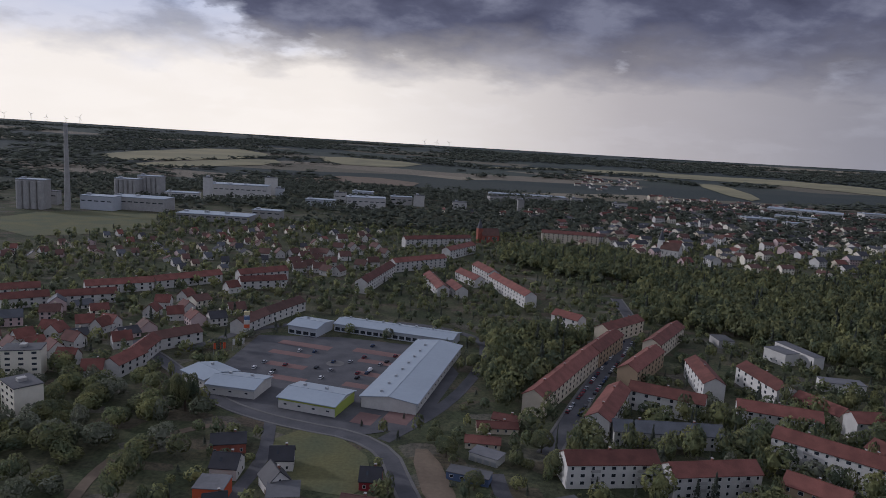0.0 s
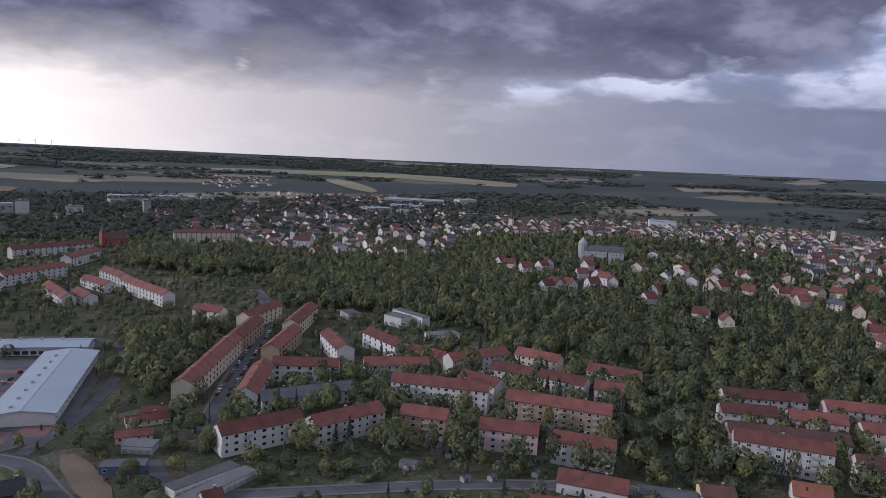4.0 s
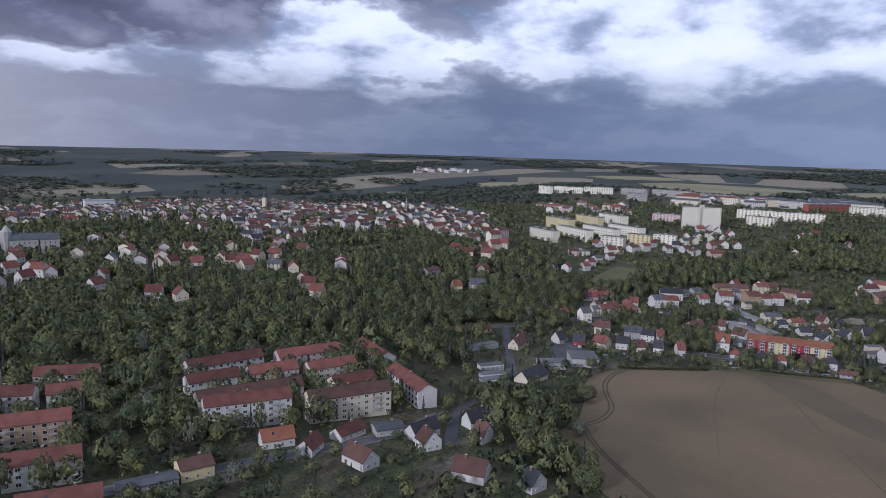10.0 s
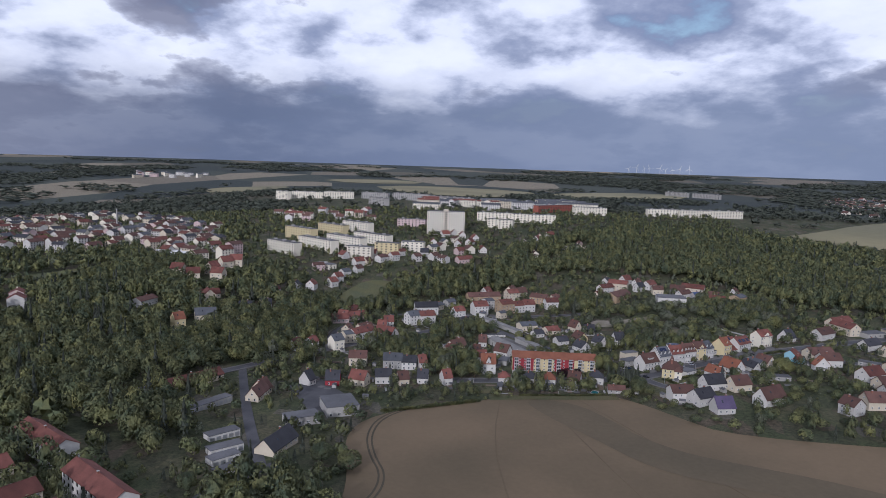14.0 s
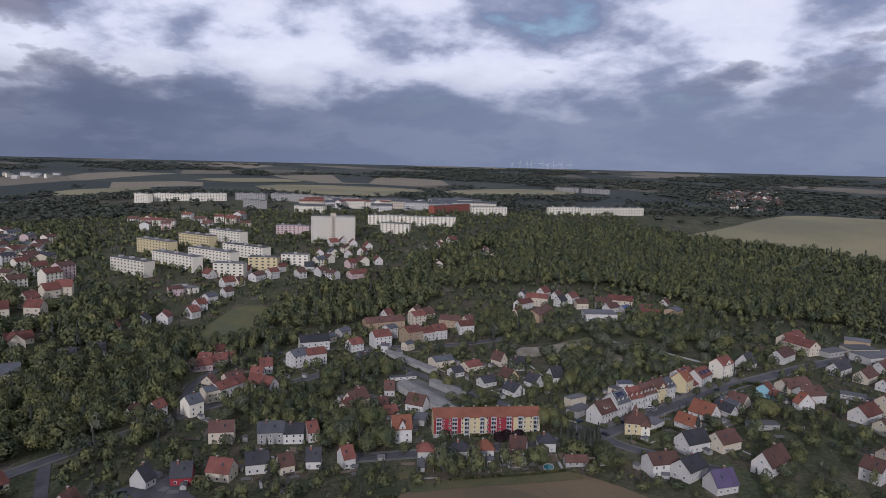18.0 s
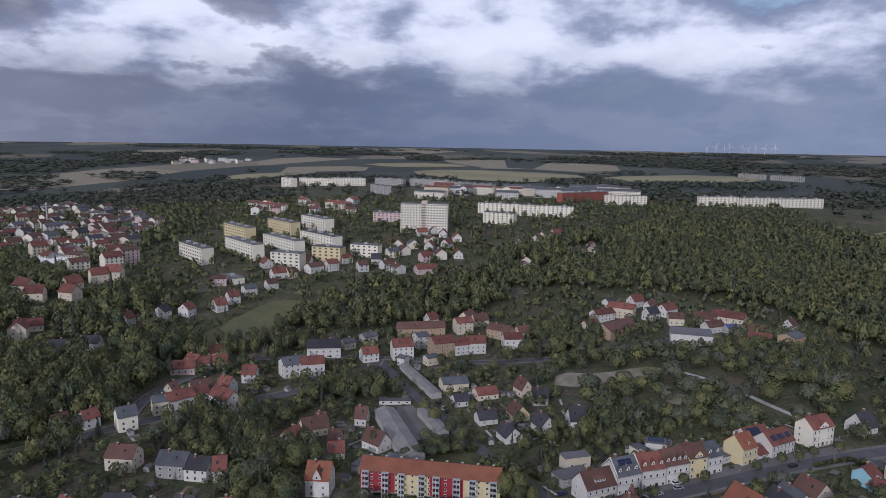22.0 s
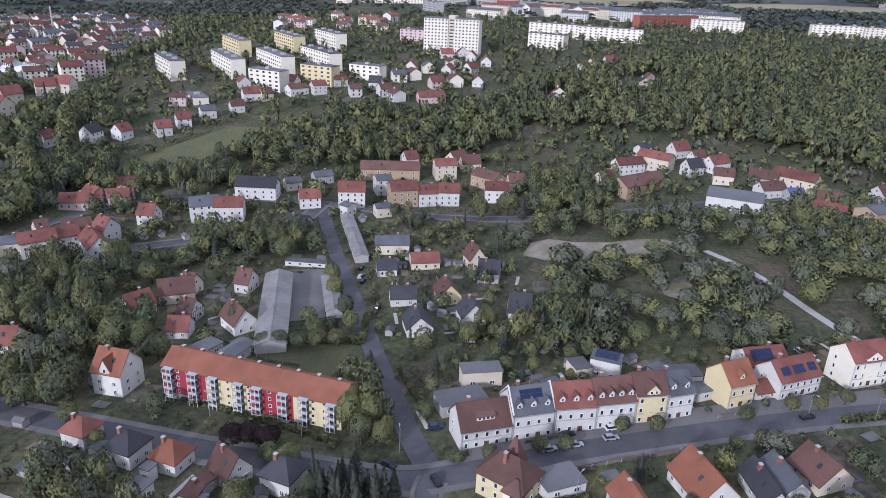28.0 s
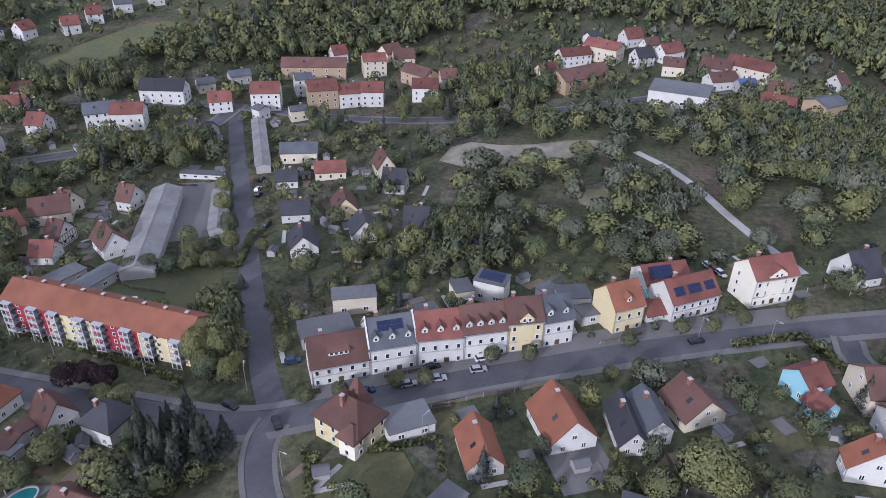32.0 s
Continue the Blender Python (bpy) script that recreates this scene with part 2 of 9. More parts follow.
ASPHALT = material("asphalt", (0.088, 0.087, 0.092), 0.9, 0.20, 1.6, 0.12, colour_two=(0.062, 0.062, 0.067))
PAVING = material("pale_paving", (0.135, 0.13, 0.125), 0.9, 0.16, 1.5, 0.15)
RED_PAVING = material("red_paving", (0.17, 0.105, 0.095), 0.9, 0.16, 1.0, 0.08)
LEAF = material("leaves", (0.196, 0.198, 0.088), 0.7, 0.32, 2.4, 0.15, 0.0, island=0.20, colour_two=(0.098, 0.122, 0.076))
LEAF_LIGHT = material("light_leaves", (0.242, 0.240, 0.098), 0.7, 0.32, 2.4, 0.15, 0.0, island=0.20, colour_two=(0.138, 0.164, 0.088))
LEAF_DARK = material("dark_needles", (0.088, 0.100, 0.078), 0.8, 0.34, 2.6, 0.10, 0.0, island=0.2, colour_two=(0.098, 0.108, 0.084))
LEAF_BLUE = material("blue_needles", (0.110, 0.122, 0.118), 0.8, 0.40, 3.6, 0.08, 0.0, island=0.25)
LEAF_RED = material("copper_leaves", (0.045, 0.028, 0.032), 0.8, 0.38, 3.2, 0.08, 0.0, island=0.25)
LEAF_SILVER = material("silver_leaves", (0.190, 0.200, 0.145), 0.7, 0.36, 2.4, 0.10, 0.0, island=0.20, colour_two=(0.122, 0.138, 0.088))
for leafy in (LEAF, LEAF_LIGHT, LEAF_DARK, LEAF_BLUE, LEAF_RED, LEAF_SILVER):
    # leaves take most of their shading from the lump of foliage that they belong to
    nodes, links = leafy.node_tree.nodes, leafy.node_tree.links
    lump = nodes.new("ShaderNodeAttribute")
    lump.attribute_name = "lump"
    turned = nodes.new("ShaderNodeVectorTransform")
    turned.vector_type, turned.convert_from, turned.convert_to = "NORMAL", "OBJECT", "WORLD"
    links.new(lump.outputs["Vector"], turned.inputs[0])
    links.new(turned.outputs[0], nodes["Principled BSDF"].inputs["Normal"])
    nodes["Principled BSDF"].inputs["Specular IOR Level"].default_value = 0.08
    # some light shines through them
    through_leaf, both = nodes.new("ShaderNodeBsdfTranslucent"), nodes.new("ShaderNodeMixShader")
    both.inputs[0].default_value = 0.34
    links.new(nodes["Principled BSDF"].inputs["Base Color"].links[0].from_socket, through_leaf.inputs[0])
    links.new(nodes["Principled BSDF"].outputs[0], both.inputs[1])
    links.new(through_leaf.outputs[0], both.inputs[2])
    links.new(both.outputs[0], nodes["Material Output"].inputs[0])
BARK = material("bark", (0.07, 0.052, 0.038), 0.95, 0.3, 2.0, 0.5)
BARLEY_M = material("ripe_barley", (0.160, 0.118, 0.070), 0.95, 0.10, 0.5, 0.014, 0.5, colour_two=(0.108, 0.084, 0.050))
LODGED = material("lodged_barley", (0.096, 0.078, 0.048), 0.95, 0.15, 0.5, 0.02, 0.4, colour_two=(0.120, 0.094, 0.057))
TRAM = material("barley_tramline", (0.128, 0.097, 0.058), 0.95, 0.12, 0.5, 0.03)
TRACK = material("wheel_track", (0.070, 0.060, 0.040), 0.95, 0.15, 0.5, 0.03)
GOLD_M = material("golden_field", (0.235, 0.210, 0.118), 0.95, 0.12, 0.1, 0.006, 0.3, colour_two=(0.165, 0.155, 0.092))
MEADOW_M = material("meadow_grass", (0.080, 0.088, 0.046), 0.95, 0.38, 0.9, 0.05, 0.4, colour_two=(0.110, 0.105, 0.045))
LAWN = material("garden_lawn", (0.066, 0.074, 0.036), 0.95, 0.36, 1.2, 0.08, 0.4, colour_two=(0.095, 0.085, 0.040))
EARTH = material("bare_earth", (0.155, 0.120, 0.085), 0.95, 0.22, 0.8, 0.08, 0.5)
PALE_ROOF = material("weathered_sheet_roof", (0.21, 0.205, 0.195), 0.8, 0.25, 1.0, 0.2, 0.3)
OLD_WOOD = material("weathered_wood", (0.135, 0.110, 0.088), 0.9, 0.25, 3.0, 0.5, vary=0.3)
RAILING = material("grey_balcony_panel", (0.36, 0.36, 0.37), 0.5, 0.1, 2.0, 0.5)
RUBBLE_M = material("pale_rubble", (0.26, 0.23, 0.19), 0.95, 0.30, 0.9, 0.10, 0.6, colour_two=(0.12, 0.115, 0.06))


# ---- mesh tools ----
class Shape:
    """Collects vertices and faces, with a material slot for each face."""

    def __init__(self):
        self.v, self.f, self.s = [], [], []

    def poly(self, points, slot=0):
        n = len(self.v)
        self.v.extend(points)
        self.f.append(tuple(range(n, n + len(points))))
        self.s.append(slot)

    def box(self, x0, x1, y0, y1, z0, z1, slot=0):
        n = len(self.v)
        self.v.extend([(x0, y0, z0), (x1, y0, z0), (x1, y1, z0), (x0, y1, z0), (x0, y0, z1), (x1, y0, z1), (x1, y1, z1), (x0, y1, z1)])
        for q in ((0, 3, 2, 1), (4, 5, 6, 7), (0, 1, 5, 4), (1, 2, 6, 5), (2, 3, 7, 6), (3, 0, 4, 7)):
            self.f.append(tuple(n + k for k in q))
            self.s.append(slot)

    def slab(self, corners, thick, slot=0):
        """A sheet through the corners (counter-clockwise from above), thick metres downwards."""
        n, k = len(self.v), len(corners)
        self.v.extend(corners)
        self.v.extend([(x, y, z - thick) for x, y, z in corners])
        self.f.append(tuple(range(n, n + k)))
        self.f.append(tuple(range(n + 2 * k - 1, n + k - 1, -1)))
        self.s.extend([slot, slot])
        for i in range(k):
            j = (i + 1) % k
            self.f.append((n + j, n + i, n + k + i, n + k + j))
            self.s.append(slot)

    def tube(self, points, radii, sides=6, slot=0):
        n = len(self.v)
        for (x, y, z), r in zip(points, radii):
            self.v.extend([(x + r * math.cos(6.2832 * i / sides), y + r * math.sin(6.2832 * i / sides), z) for i in range(sides)])
        for k in range(len(points) - 1):
            for i in range(sides):
                j = (i + 1) % sides
                a = n + k * sides
                self.f.append((a + i, a + j, a + sides + j, a + sides + i))
                self.s.append(slot)
        self.f.append(tuple(n + (len(points) - 1) * sides + i for i in range(sides)))
        self.s.append(slot)

    def mesh(self, name, *materials):
        me = bpy.data.meshes.new(name)
        me.from_pydata(self.v, [], self.f)
        for m in materials:
            me.materials.append(m)
        if len(materials) > 1:
            me.polygons.foreach_set("material_index", self.s)
        me.update()
        return me


def part(name, mesh, parent, label="", m=None):
    ob = new(name, mesh)
    ob.parent = parent
    if m is not None:
        ob.matrix_local = m
    if label:
        ob["label"] = label
    return ob


def thing(name, x, y, rot, label, category, group="", z=None, kind=""):
    ob = new(name)
    ob.matrix_world = pose(x, y, float(height(x, y)) if z is None else z, 0, 0, rot)
    return tagged(ob, label, category, group, kind)


WINDOWS = {}


def window_mesh(w, h):
    """A casement: frame with a mullion, the pane set back in it."""
    key = (round(w, 2), round(h, 2))
    if key not in WINDOWS:
        s = Shape()
        t, p = 0.10, 0.09
        s.box(-w / 2, w / 2, 0, p, 0, t)
        s.box(-w / 2, w / 2, 0, p, h - t, h)
        s.box(-w / 2, -w / 2 + t, 0, p, t, h - t)
        s.box(w / 2 - t, w / 2, 0, p, t, h - t)
        if w > 0.8:
            s.box(-t / 2, t / 2, 0, p, t, h - t)
        s.poly([(w / 2 - t, p * 0.4, t), (-w / 2 + t, p * 0.4, t), (-w / 2 + t, p * 0.4, h - t), (w / 2 - t, p * 0.4, h - t)], 1)
        WINDOWS[key] = s.mesh("window", FRAME, GLASS)
    return WINDOWS[key]


PASSED = ((0, 0), (-6, -25), (60, -18), (157, -25), (215, -108), (302, -163), (323, -187))
GLAZING = {}        # house: the shape and the mesh of its joined small windows


def window_at(parent, x, y, z, side, w=0.95, h=1.15):
    """side: the way that it faces, in degrees from the parent's +y. Windows far from the walk are joined, house by house."""
    here = (parent.parent or parent).matrix_basis.translation
    if min(math.hypot(here.x - a, here.y - b) for a, b in PASSED) < 185:
        return part("window", window_mesh(w, h), parent, "", pose(x, y, z, 0, 0, side))
    if parent.name not in GLAZING:
        me = bpy.data.meshes.new("glazing")
        me.materials.append(FRAME)
        me.materials.append(GLASS)
        GLAZING[parent.name] = (Shape(), me)
        tagged(part("glazing", me, parent, "rows of small dark windows"), kind="stuff")
    s, m = GLAZING[parent.name][0], pose(x, y, z, 0, 0, side)
    for a, b, d, slot in ((w / 2, 0.0, 0.03, 0), (w / 2 - 0.1, 0.1, 0.05, 1)):
        s.poly([tuple(m @ Vector(q)) for q in ((a, d, b), (-a, d, b), (-a, d, h - b), (a, d, h - b))], slot)
    return None


def glaze_all():
    for s, me in GLAZING.values():
        me.from_pydata(s.v, [], s.f)
        me.polygons.foreach_set("material_index", s.s)
        me.update()


BASES = []          # the ground that buildings stand on: x, y, half-diagonal, cos, sin, half length, half depth


def base(x, y, rot, length, depth):
    BASES.append((x, y, math.cos(radians(rot)), math.sin(radians(rot)), length / 2, depth / 2))


def lowest(x, y, rot, length, depth):
    """The height of the lowest corner: walls go down to it."""
    c, s = math.cos(radians(rot)), math.sin(radians(rot))
    return float(min(height(x + c * a - s * b, y + s * a + c * b) for a in (-length / 2, length / 2) for b in (-depth / 2, depth / 2)))


def gable_body(L, D, eave, ridge, foot):
    s = Shape()
    a, b = L / 2, D / 2
    s.poly([(-a, -b, foot), (a, -b, foot), (a, -b, eave), (-a, -b, eave)])
    s.poly([(a, b, foot), (-a, b, foot), (-a, b, eave), (a, b, eave)])
    s.poly([(a, -b, foot), (a, b, foot), (a, b, eave), (a, 0, ridge), (a, -b, eave)])
    s.poly([(-a, b, foot), (-a, -b, foot), (-a, -b, eave), (-a, 0, ridge), (-a, b, eave)])
    return s


def gable_roof(L, D, eave, ridge, over=0.4, thick=0.22):
    """One folded sheet of tiles with thickness and a slight ridge."""
    s = Shape()
    a, b = L / 2 + over * 0.7, D / 2 + over
    drop = (ridge - eave) / (D / 2) * over
    low, top = eave - drop, ridge
    ring = [(-b, low), (-b, low + thick), (-0.16, top + thick - 0.06), (-0.12, top + thick + 0.06), (0.12, top + thick + 0.06), (0.16, top + thick - 0.06), (b, low + thick), (b, low), (0, top)]
    n = len(ring)
    s.v = [(-a, y, z) for y, z in ring] + [(a, y, z) for y, z in ring]
    for k in range(n):
        j = (k + 1) % n
        s.f.append((k, j, n + j, n + k))
        s.s.append(0)
    s.f += [(8, 2, 1, 0), (8, 5, 4, 3, 2), (8, 7, 6, 5), (n + 8, n, n + 1, n + 2), (n + 8, n + 2, n + 3, n + 4, n + 5), (n + 8, n + 5, n + 6, n + 7)]
    s.s += [0] * 6
    return s


def hip_roof(L, D, eave, ridge, over=0.45, thick=0.22):
    s = Shape()
    a, b = L / 2 + over, D / 2 + over
    k = max(L / 2 - D / 2 * 0.85, 0.3)
    e, r = eave - 0.15, ridge + thick
    s.v = [(-a, -b, e), (a, -b, e), (a, b, e), (-a, b, e), (-a, -b, e + thick), (a, -b, e + thick), (a, b, e + thick), (-a, b, e + thick), (-k, 0, r), (k, 0, r)]
    s.f = [(3, 2, 1, 0), (0, 1, 5, 4), (1, 2, 6, 5), (2, 3, 7, 6), (3, 0, 4, 7), (4, 5, 9, 8), (6, 7, 8, 9), (5, 6, 9), (7, 4, 8)]
    s.s = [0] * 9
    return s


def chimney_at(parent, x, y, z, tall=1.3):
    s = Shape()
    s.box(-0.32, 0.32, -0.32, 0.32, -1.4, tall - 0.12)
    s.box(-0.38, 0.38, -0.38, 0.38, tall - 0.12, tall, 1)
    return part("chimney", s.mesh("chimney", STACK, CONCRETE), parent, "", pose(x, y, z))


def sense(x, y, rot, tx, ty):
    """+1 when the local +y side looks towards (tx, ty), else -1."""
    return 1 if (-math.sin(radians(rot)) * (tx - x) + math.cos(radians(rot)) * (ty - y)) > 0 else -1


COLOUR = {"white": "white-rendered", "ivory": "ivory-rendered", "cream": "cream-rendered", "yellow": "pale yellow", "ochre": "ochre", "grey": "grey", "rose": "rose-coloured", "blue": "sky-blue", "crimson": "crimson", "brick": "red brick", "lime": "lime green", "orange_red": "orange-red", "bluetile": "blue", "glass": "grey-panelled"}
ROOF_WORD = {"red": "red tiled roof", "orange": "orange tiled roof", "brown": "brown tiled roof", "dark": "dark tiled roof", "slate": "slate-grey roof", "violet": "violet tiled roof", "bluetile": "blue tiled roof"}


# ---- terrain ----
HILLS = ((280, -240, -1.2), (280, -120, -1.6), (280, 0, -0.9), (280, 120, 2.1), (400, -240, 1.6), (400, 0, -4.9), (400, 120, -0.9),
         (520, -240, 1.2), (520, -120, -2.2), (520, 0, -4.9), (640, -360, 1.2), (640, -240, -1.7), (640, -120, -6.5), (640, 120, 4.4),
         (760, -360, 6.1), (760, -240, 6.4), (760, -120, 1.6), (760, 0, 11.5), (760, 120, 4.6))
EAST_HILLS = ((880, -360, 2.0), (880, -240, 9.0), (880, -120, 8.0), (880, 0, 4.0), (880, 120, 2.5))


def smooth(a, b, v):
    k = np.clip((v - a) / (b - a), 0.0, 1.0)
    return k * k * (3 - 2 * k)


def height(x, y):
    """The ground's height; x and y may be arrays."""
    x, y = np.asarray(x, float), np.asarray(y, float)
    z = np.zeros_like(x)
    for hx, hy, a in HILLS + EAST_HILLS:
        z = z + a * np.exp(-((x - hx) ** 2 + (y - hy) ** 2) / 24200.0)
    z = z + 17 * np.exp(-((x - 700) ** 2 + (y - 560) ** 2) / 90000.0)
    z = z + 8 * np.exp(-((x - 470) ** 2 + (y - 470) ** 2) / 16000.0)
    dx, dy = x - 160, y + 80
    r, turn = np.hypot(dx, dy), np.degrees(np.arctan2(dx, dy))
    east = smooth(55, 85, turn) * (1 - smooth(150, 175, turn))
    plateau = 36 * east * smooth(610, 980, r)
    rim = 50 + 45 * smooth(5, 75, np.abs(turn))
    return z + plateau + (rim - 36 * east) * np.clip((r - 1500) / 3350, 0, 1) ** 1.25

# ---- ground, fields and roads ----
def steps(lo, a, b, hi, step):
    inner = np.arange(a, b + step, step)
    left, right, d = [], [], step
    v = a
    while v > lo:
        d *= 1.09
        v -= d
        left.append(v)
    v, d = inner[-1], step
    while v < hi:
        d *= 1.09
        v += d
        right.append(v)
    return np.concatenate([left[::-1], inner, right])


def make_ground():
    xs, ys = steps(-4500, -300, 1000, 4850, 8.0), steps(-4700, -420, 760, 4650, 8.0)
    X, Y = np.meshgrid(xs, ys)
    far = np.hypot(X - 160, Y + 80)
    pull = np.minimum(1.0, 4790 / np.maximum(far, 1))
    X, Y = 160 + (X - 160) * pull, -80 + (Y + 80) * pull
    verts = np.stack([X, Y, height(X, Y)], -1).reshape(-1, 3)
    w, h = len(xs), len(ys)
    i = (np.arange(h - 1)[:, None] * w + np.arange(w - 1)[None]).ravel()
    me = bpy.data.meshes.new("ground")
    me.from_pydata(verts.tolist(), [], np.stack([i, i + 1, i + 1 + w, i + w], -1).tolist())
    me.polygons.foreach_set("use_smooth", np.ones(len(me.polygons), bool))
    m = bpy.data.materials.new("gardens_and_fields")
    m.use_nodes = True
    nodes, links = m.node_tree.nodes, m.node_tree.links
    shader = nodes["Principled BSDF"]
    shader.inputs["Roughness"].default_value, shader.inputs["Specular IOR Level"].default_value = 0.95, 0.1
    place = nodes.new("ShaderNodeNewGeometry").outputs["Position"]

    def tex(kind, scale, detail=None, stretch=None):
        node = nodes.new(kind)
        node.inputs["Scale"].default_value = scale
        if detail is not None:
            node.inputs["Detail"].default_value = detail
        if stretch:
            mapping = nodes.new("ShaderNodeMapping")
            mapping.inputs["Rotation"].default_value, mapping.inputs["Scale"].default_value = (0, 0, radians(stretch[2])), (stretch[0], stretch[1], 0.0)
            links.new(place, mapping.inputs["Vector"])
            links.new(mapping.outputs[0], node.inputs["Vector"])
        else:
            links.new(place, node.inputs["Vector"])
        return node

    def ramp(value, stops):
        node = nodes.new("ShaderNodeValToRGB")
        while len(node.color_ramp.elements) < len(stops):
            node.color_ramp.elements.new(0.5)
        for e, (p, c) in zip(node.color_ramp.elements, stops):
            e.position, e.color = p, (*c, 1)
        links.new(value, node.inputs[0])
        return node

    def blend(f, a, b, kind="MIX"):
        node = nodes.new("ShaderNodeMix")
        node.data_type, node.blend_type = "RGBA", kind
        links.new(f, node.inputs[0]) if not isinstance(f, float) else None
        if isinstance(f, float):
            node.inputs[0].default_value = f
        links.new(a, node.inputs[6])
        links.new(b, node.inputs[7])
        return node.outputs[2]

    near = ramp(tex("ShaderNodeTexNoise", 0.05, 5).outputs[0], ((0.30, (0.040, 0.047, 0.029)), (0.44, (0.058, 0.064, 0.038)), (0.56, (0.082, 0.076, 0.051)), (0.68, (0.115, 0.098, 0.072))))
    plots = tex("ShaderNodeTexVoronoi", 0.085, None, (1.0, 1.6, 24))
    kinds = nodes.new("ShaderNodeSeparateColor")
    links.new(plots.outputs["Color"], kinds.inputs[0])
    garden = ramp(kinds.outputs[0], ((0.0, (0.055, 0.067, 0.034)), (0.30, (0.078, 0.080, 0.045)), (0.48, (0.050, 0.057, 0.034)), (0.66, (0.092, 0.074, 0.055)), (0.78, (0.072, 0.082, 0.042)), (0.92, (0.125, 0.115, 0.097))))
    garden.color_ramp.interpolation = "CONSTANT"
    cells = tex("ShaderNodeTexVoronoi", 0.0030, None, (0.7, 1.5, 18))
    cells.inputs["Randomness"].default_value = 0.9
    pick = nodes.new("ShaderNodeSeparateColor")
    links.new(cells.outputs["Color"], pick.inputs[0])
    # the dark green stops carry a blue-grey tint that stands in for distance haze
    fields = ramp(pick.outputs[0], ((0.0, (0.048, 0.057, 0.054)), (0.34, (0.062, 0.072, 0.062)), (0.54, (0.125, 0.115, 0.088)), (0.62, (0.068, 0.077, 0.066)), (0.73, (0.22, 0.195, 0.145)), (0.78, (0.056, 0.064, 0.058)), (0.92, (0.17, 0.152, 0.118))))
    fields.color_ramp.interpolation = "CONSTANT"
    centre = nodes.new("ShaderNodeVectorMath")
    centre.operation = "DISTANCE"
    links.new(place, centre.inputs[0])
    centre.inputs[1].default_value = (200, 100, 0)
    wide = nodes.new("ShaderNodeMapRange")
    wide.inputs[1].default_value, wide.inputs[2].default_value = 1150, 1350
    links.new(centre.outputs["Value"], wide.inputs[0])
    both = blend(wide.outputs[0], blend(0.55, near.outputs[0], garden.outputs[0]), fields.outputs[0])
    rough_grain = tex("ShaderNodeTexNoise", 0.6, 8)
    rough_grain.inputs["Roughness"].default_value = 0.74
    grain = ramp(rough_grain.outputs[0], ((0.30, (0.40, 0.42, 0.40)), (0.50, (0.95, 0.95, 0.95)), (0.70, (1.6, 1.5, 1.35))))
    links.new(blend(1.0, both, grain.outputs[0], "MULTIPLY"), shader.inputs["Base Color"])
    me.materials.append(m)
    return tagged(new("ground", me), "grassy ground with gardens, running out into farmland", "ground", kind="structure")


make_ground()


def cut_sheet(name, corners, lift, mat, label, category, cell=10.0, kind="structure"):
    """A draped sheet inside the corners, cut into cells so that it follows the ground."""
    bm = bmesh.new()
    face = bm.faces.new([bm.verts.new((x, y, 0)) for x, y in corners])
    for axis in (0, 1):
        lo, hi = min(c[axis] for c in corners), max(c[axis] for c in corners)
        for k in range(1, int((hi - lo) / cell) + 1):
            co, no = [0, 0, 0], [0, 0, 0]
            co[axis], no[axis] = lo + k * cell, 1
            bmesh.ops.bisect_plane(bm, geom=bm.verts[:] + bm.edges[:] + bm.faces[:], plane_co=co, plane_no=no)
    for v in bm.verts:
        v.co.z = float(height(v.co.x, v.co.y)) + lift
    bmesh.ops.recalc_face_normals(bm, faces=bm.faces)
    for f in bm.faces:
        if f.normal.z < 0:
            f.normal_flip()
    me = bpy.data.meshes.new(name)
    bm.to_mesh(me)
    bm.free()
    me.materials.append(mat)
    return tagged(new(name, me), label, category, kind=kind)


def rounded(corners, times=2, closed=True):
    """Corner cutting: softens an outline or a line."""
    for _ in range(times):
        made, n = [], len(corners)
        for k in range(n if closed else n - 1):
            (ax, ay), (bx, by) = corners[k], corners[(k + 1) % n]
            made += [(ax * 0.75 + bx * 0.25, ay * 0.75 + by * 0.25), (ax * 0.25 + bx * 0.75, ay * 0.25 + by * 0.75)]
        corners = made if closed else [corners[0], *made, corners[-1]]
    return corners


ROADS = []          # x, y, half width of points along the roads


def along(line, step=3.0):
    out = [line[0]]
    for (ax, ay), (bx, by) in zip(line, line[1:]):
        n = max(1, int(math.hypot(bx - ax, by - ay) / step))
        out += [(ax + (bx - ax) * k / n, ay + (by - ay) * k / n) for k in range(1, n + 1)]
    return out


def ribbon(line, offset, width, lift, thick):
    """A strip beside a line, with sides, so that a kerb is a real step."""
    s, pts = Shape(), []
    for k, (x, y) in enumerate(line):
        ax, ay = line[max(k - 1, 0)]
        bx, by = line[min(k + 1, len(line) - 1)]
        d = math.hypot(bx - ax, by - ay) or 1.0
        nx, ny = -(by - ay) / d, (bx - ax) / d
        z = float(height(x, y)) + lift
        pts.append([(x + nx * (offset + e), y + ny * (offset + e), z) for e in (width / 2, -width / 2)])
    for (a, b), (c, d) in zip(pts, pts[1:]):
        s.poly([a, b, d, c])
        for p, q in ((c, a), (b, d)):
            s.poly([p, q, (q[0], q[1], q[2] - thick), (p[0], p[1], p[2] - thick)])
    return s


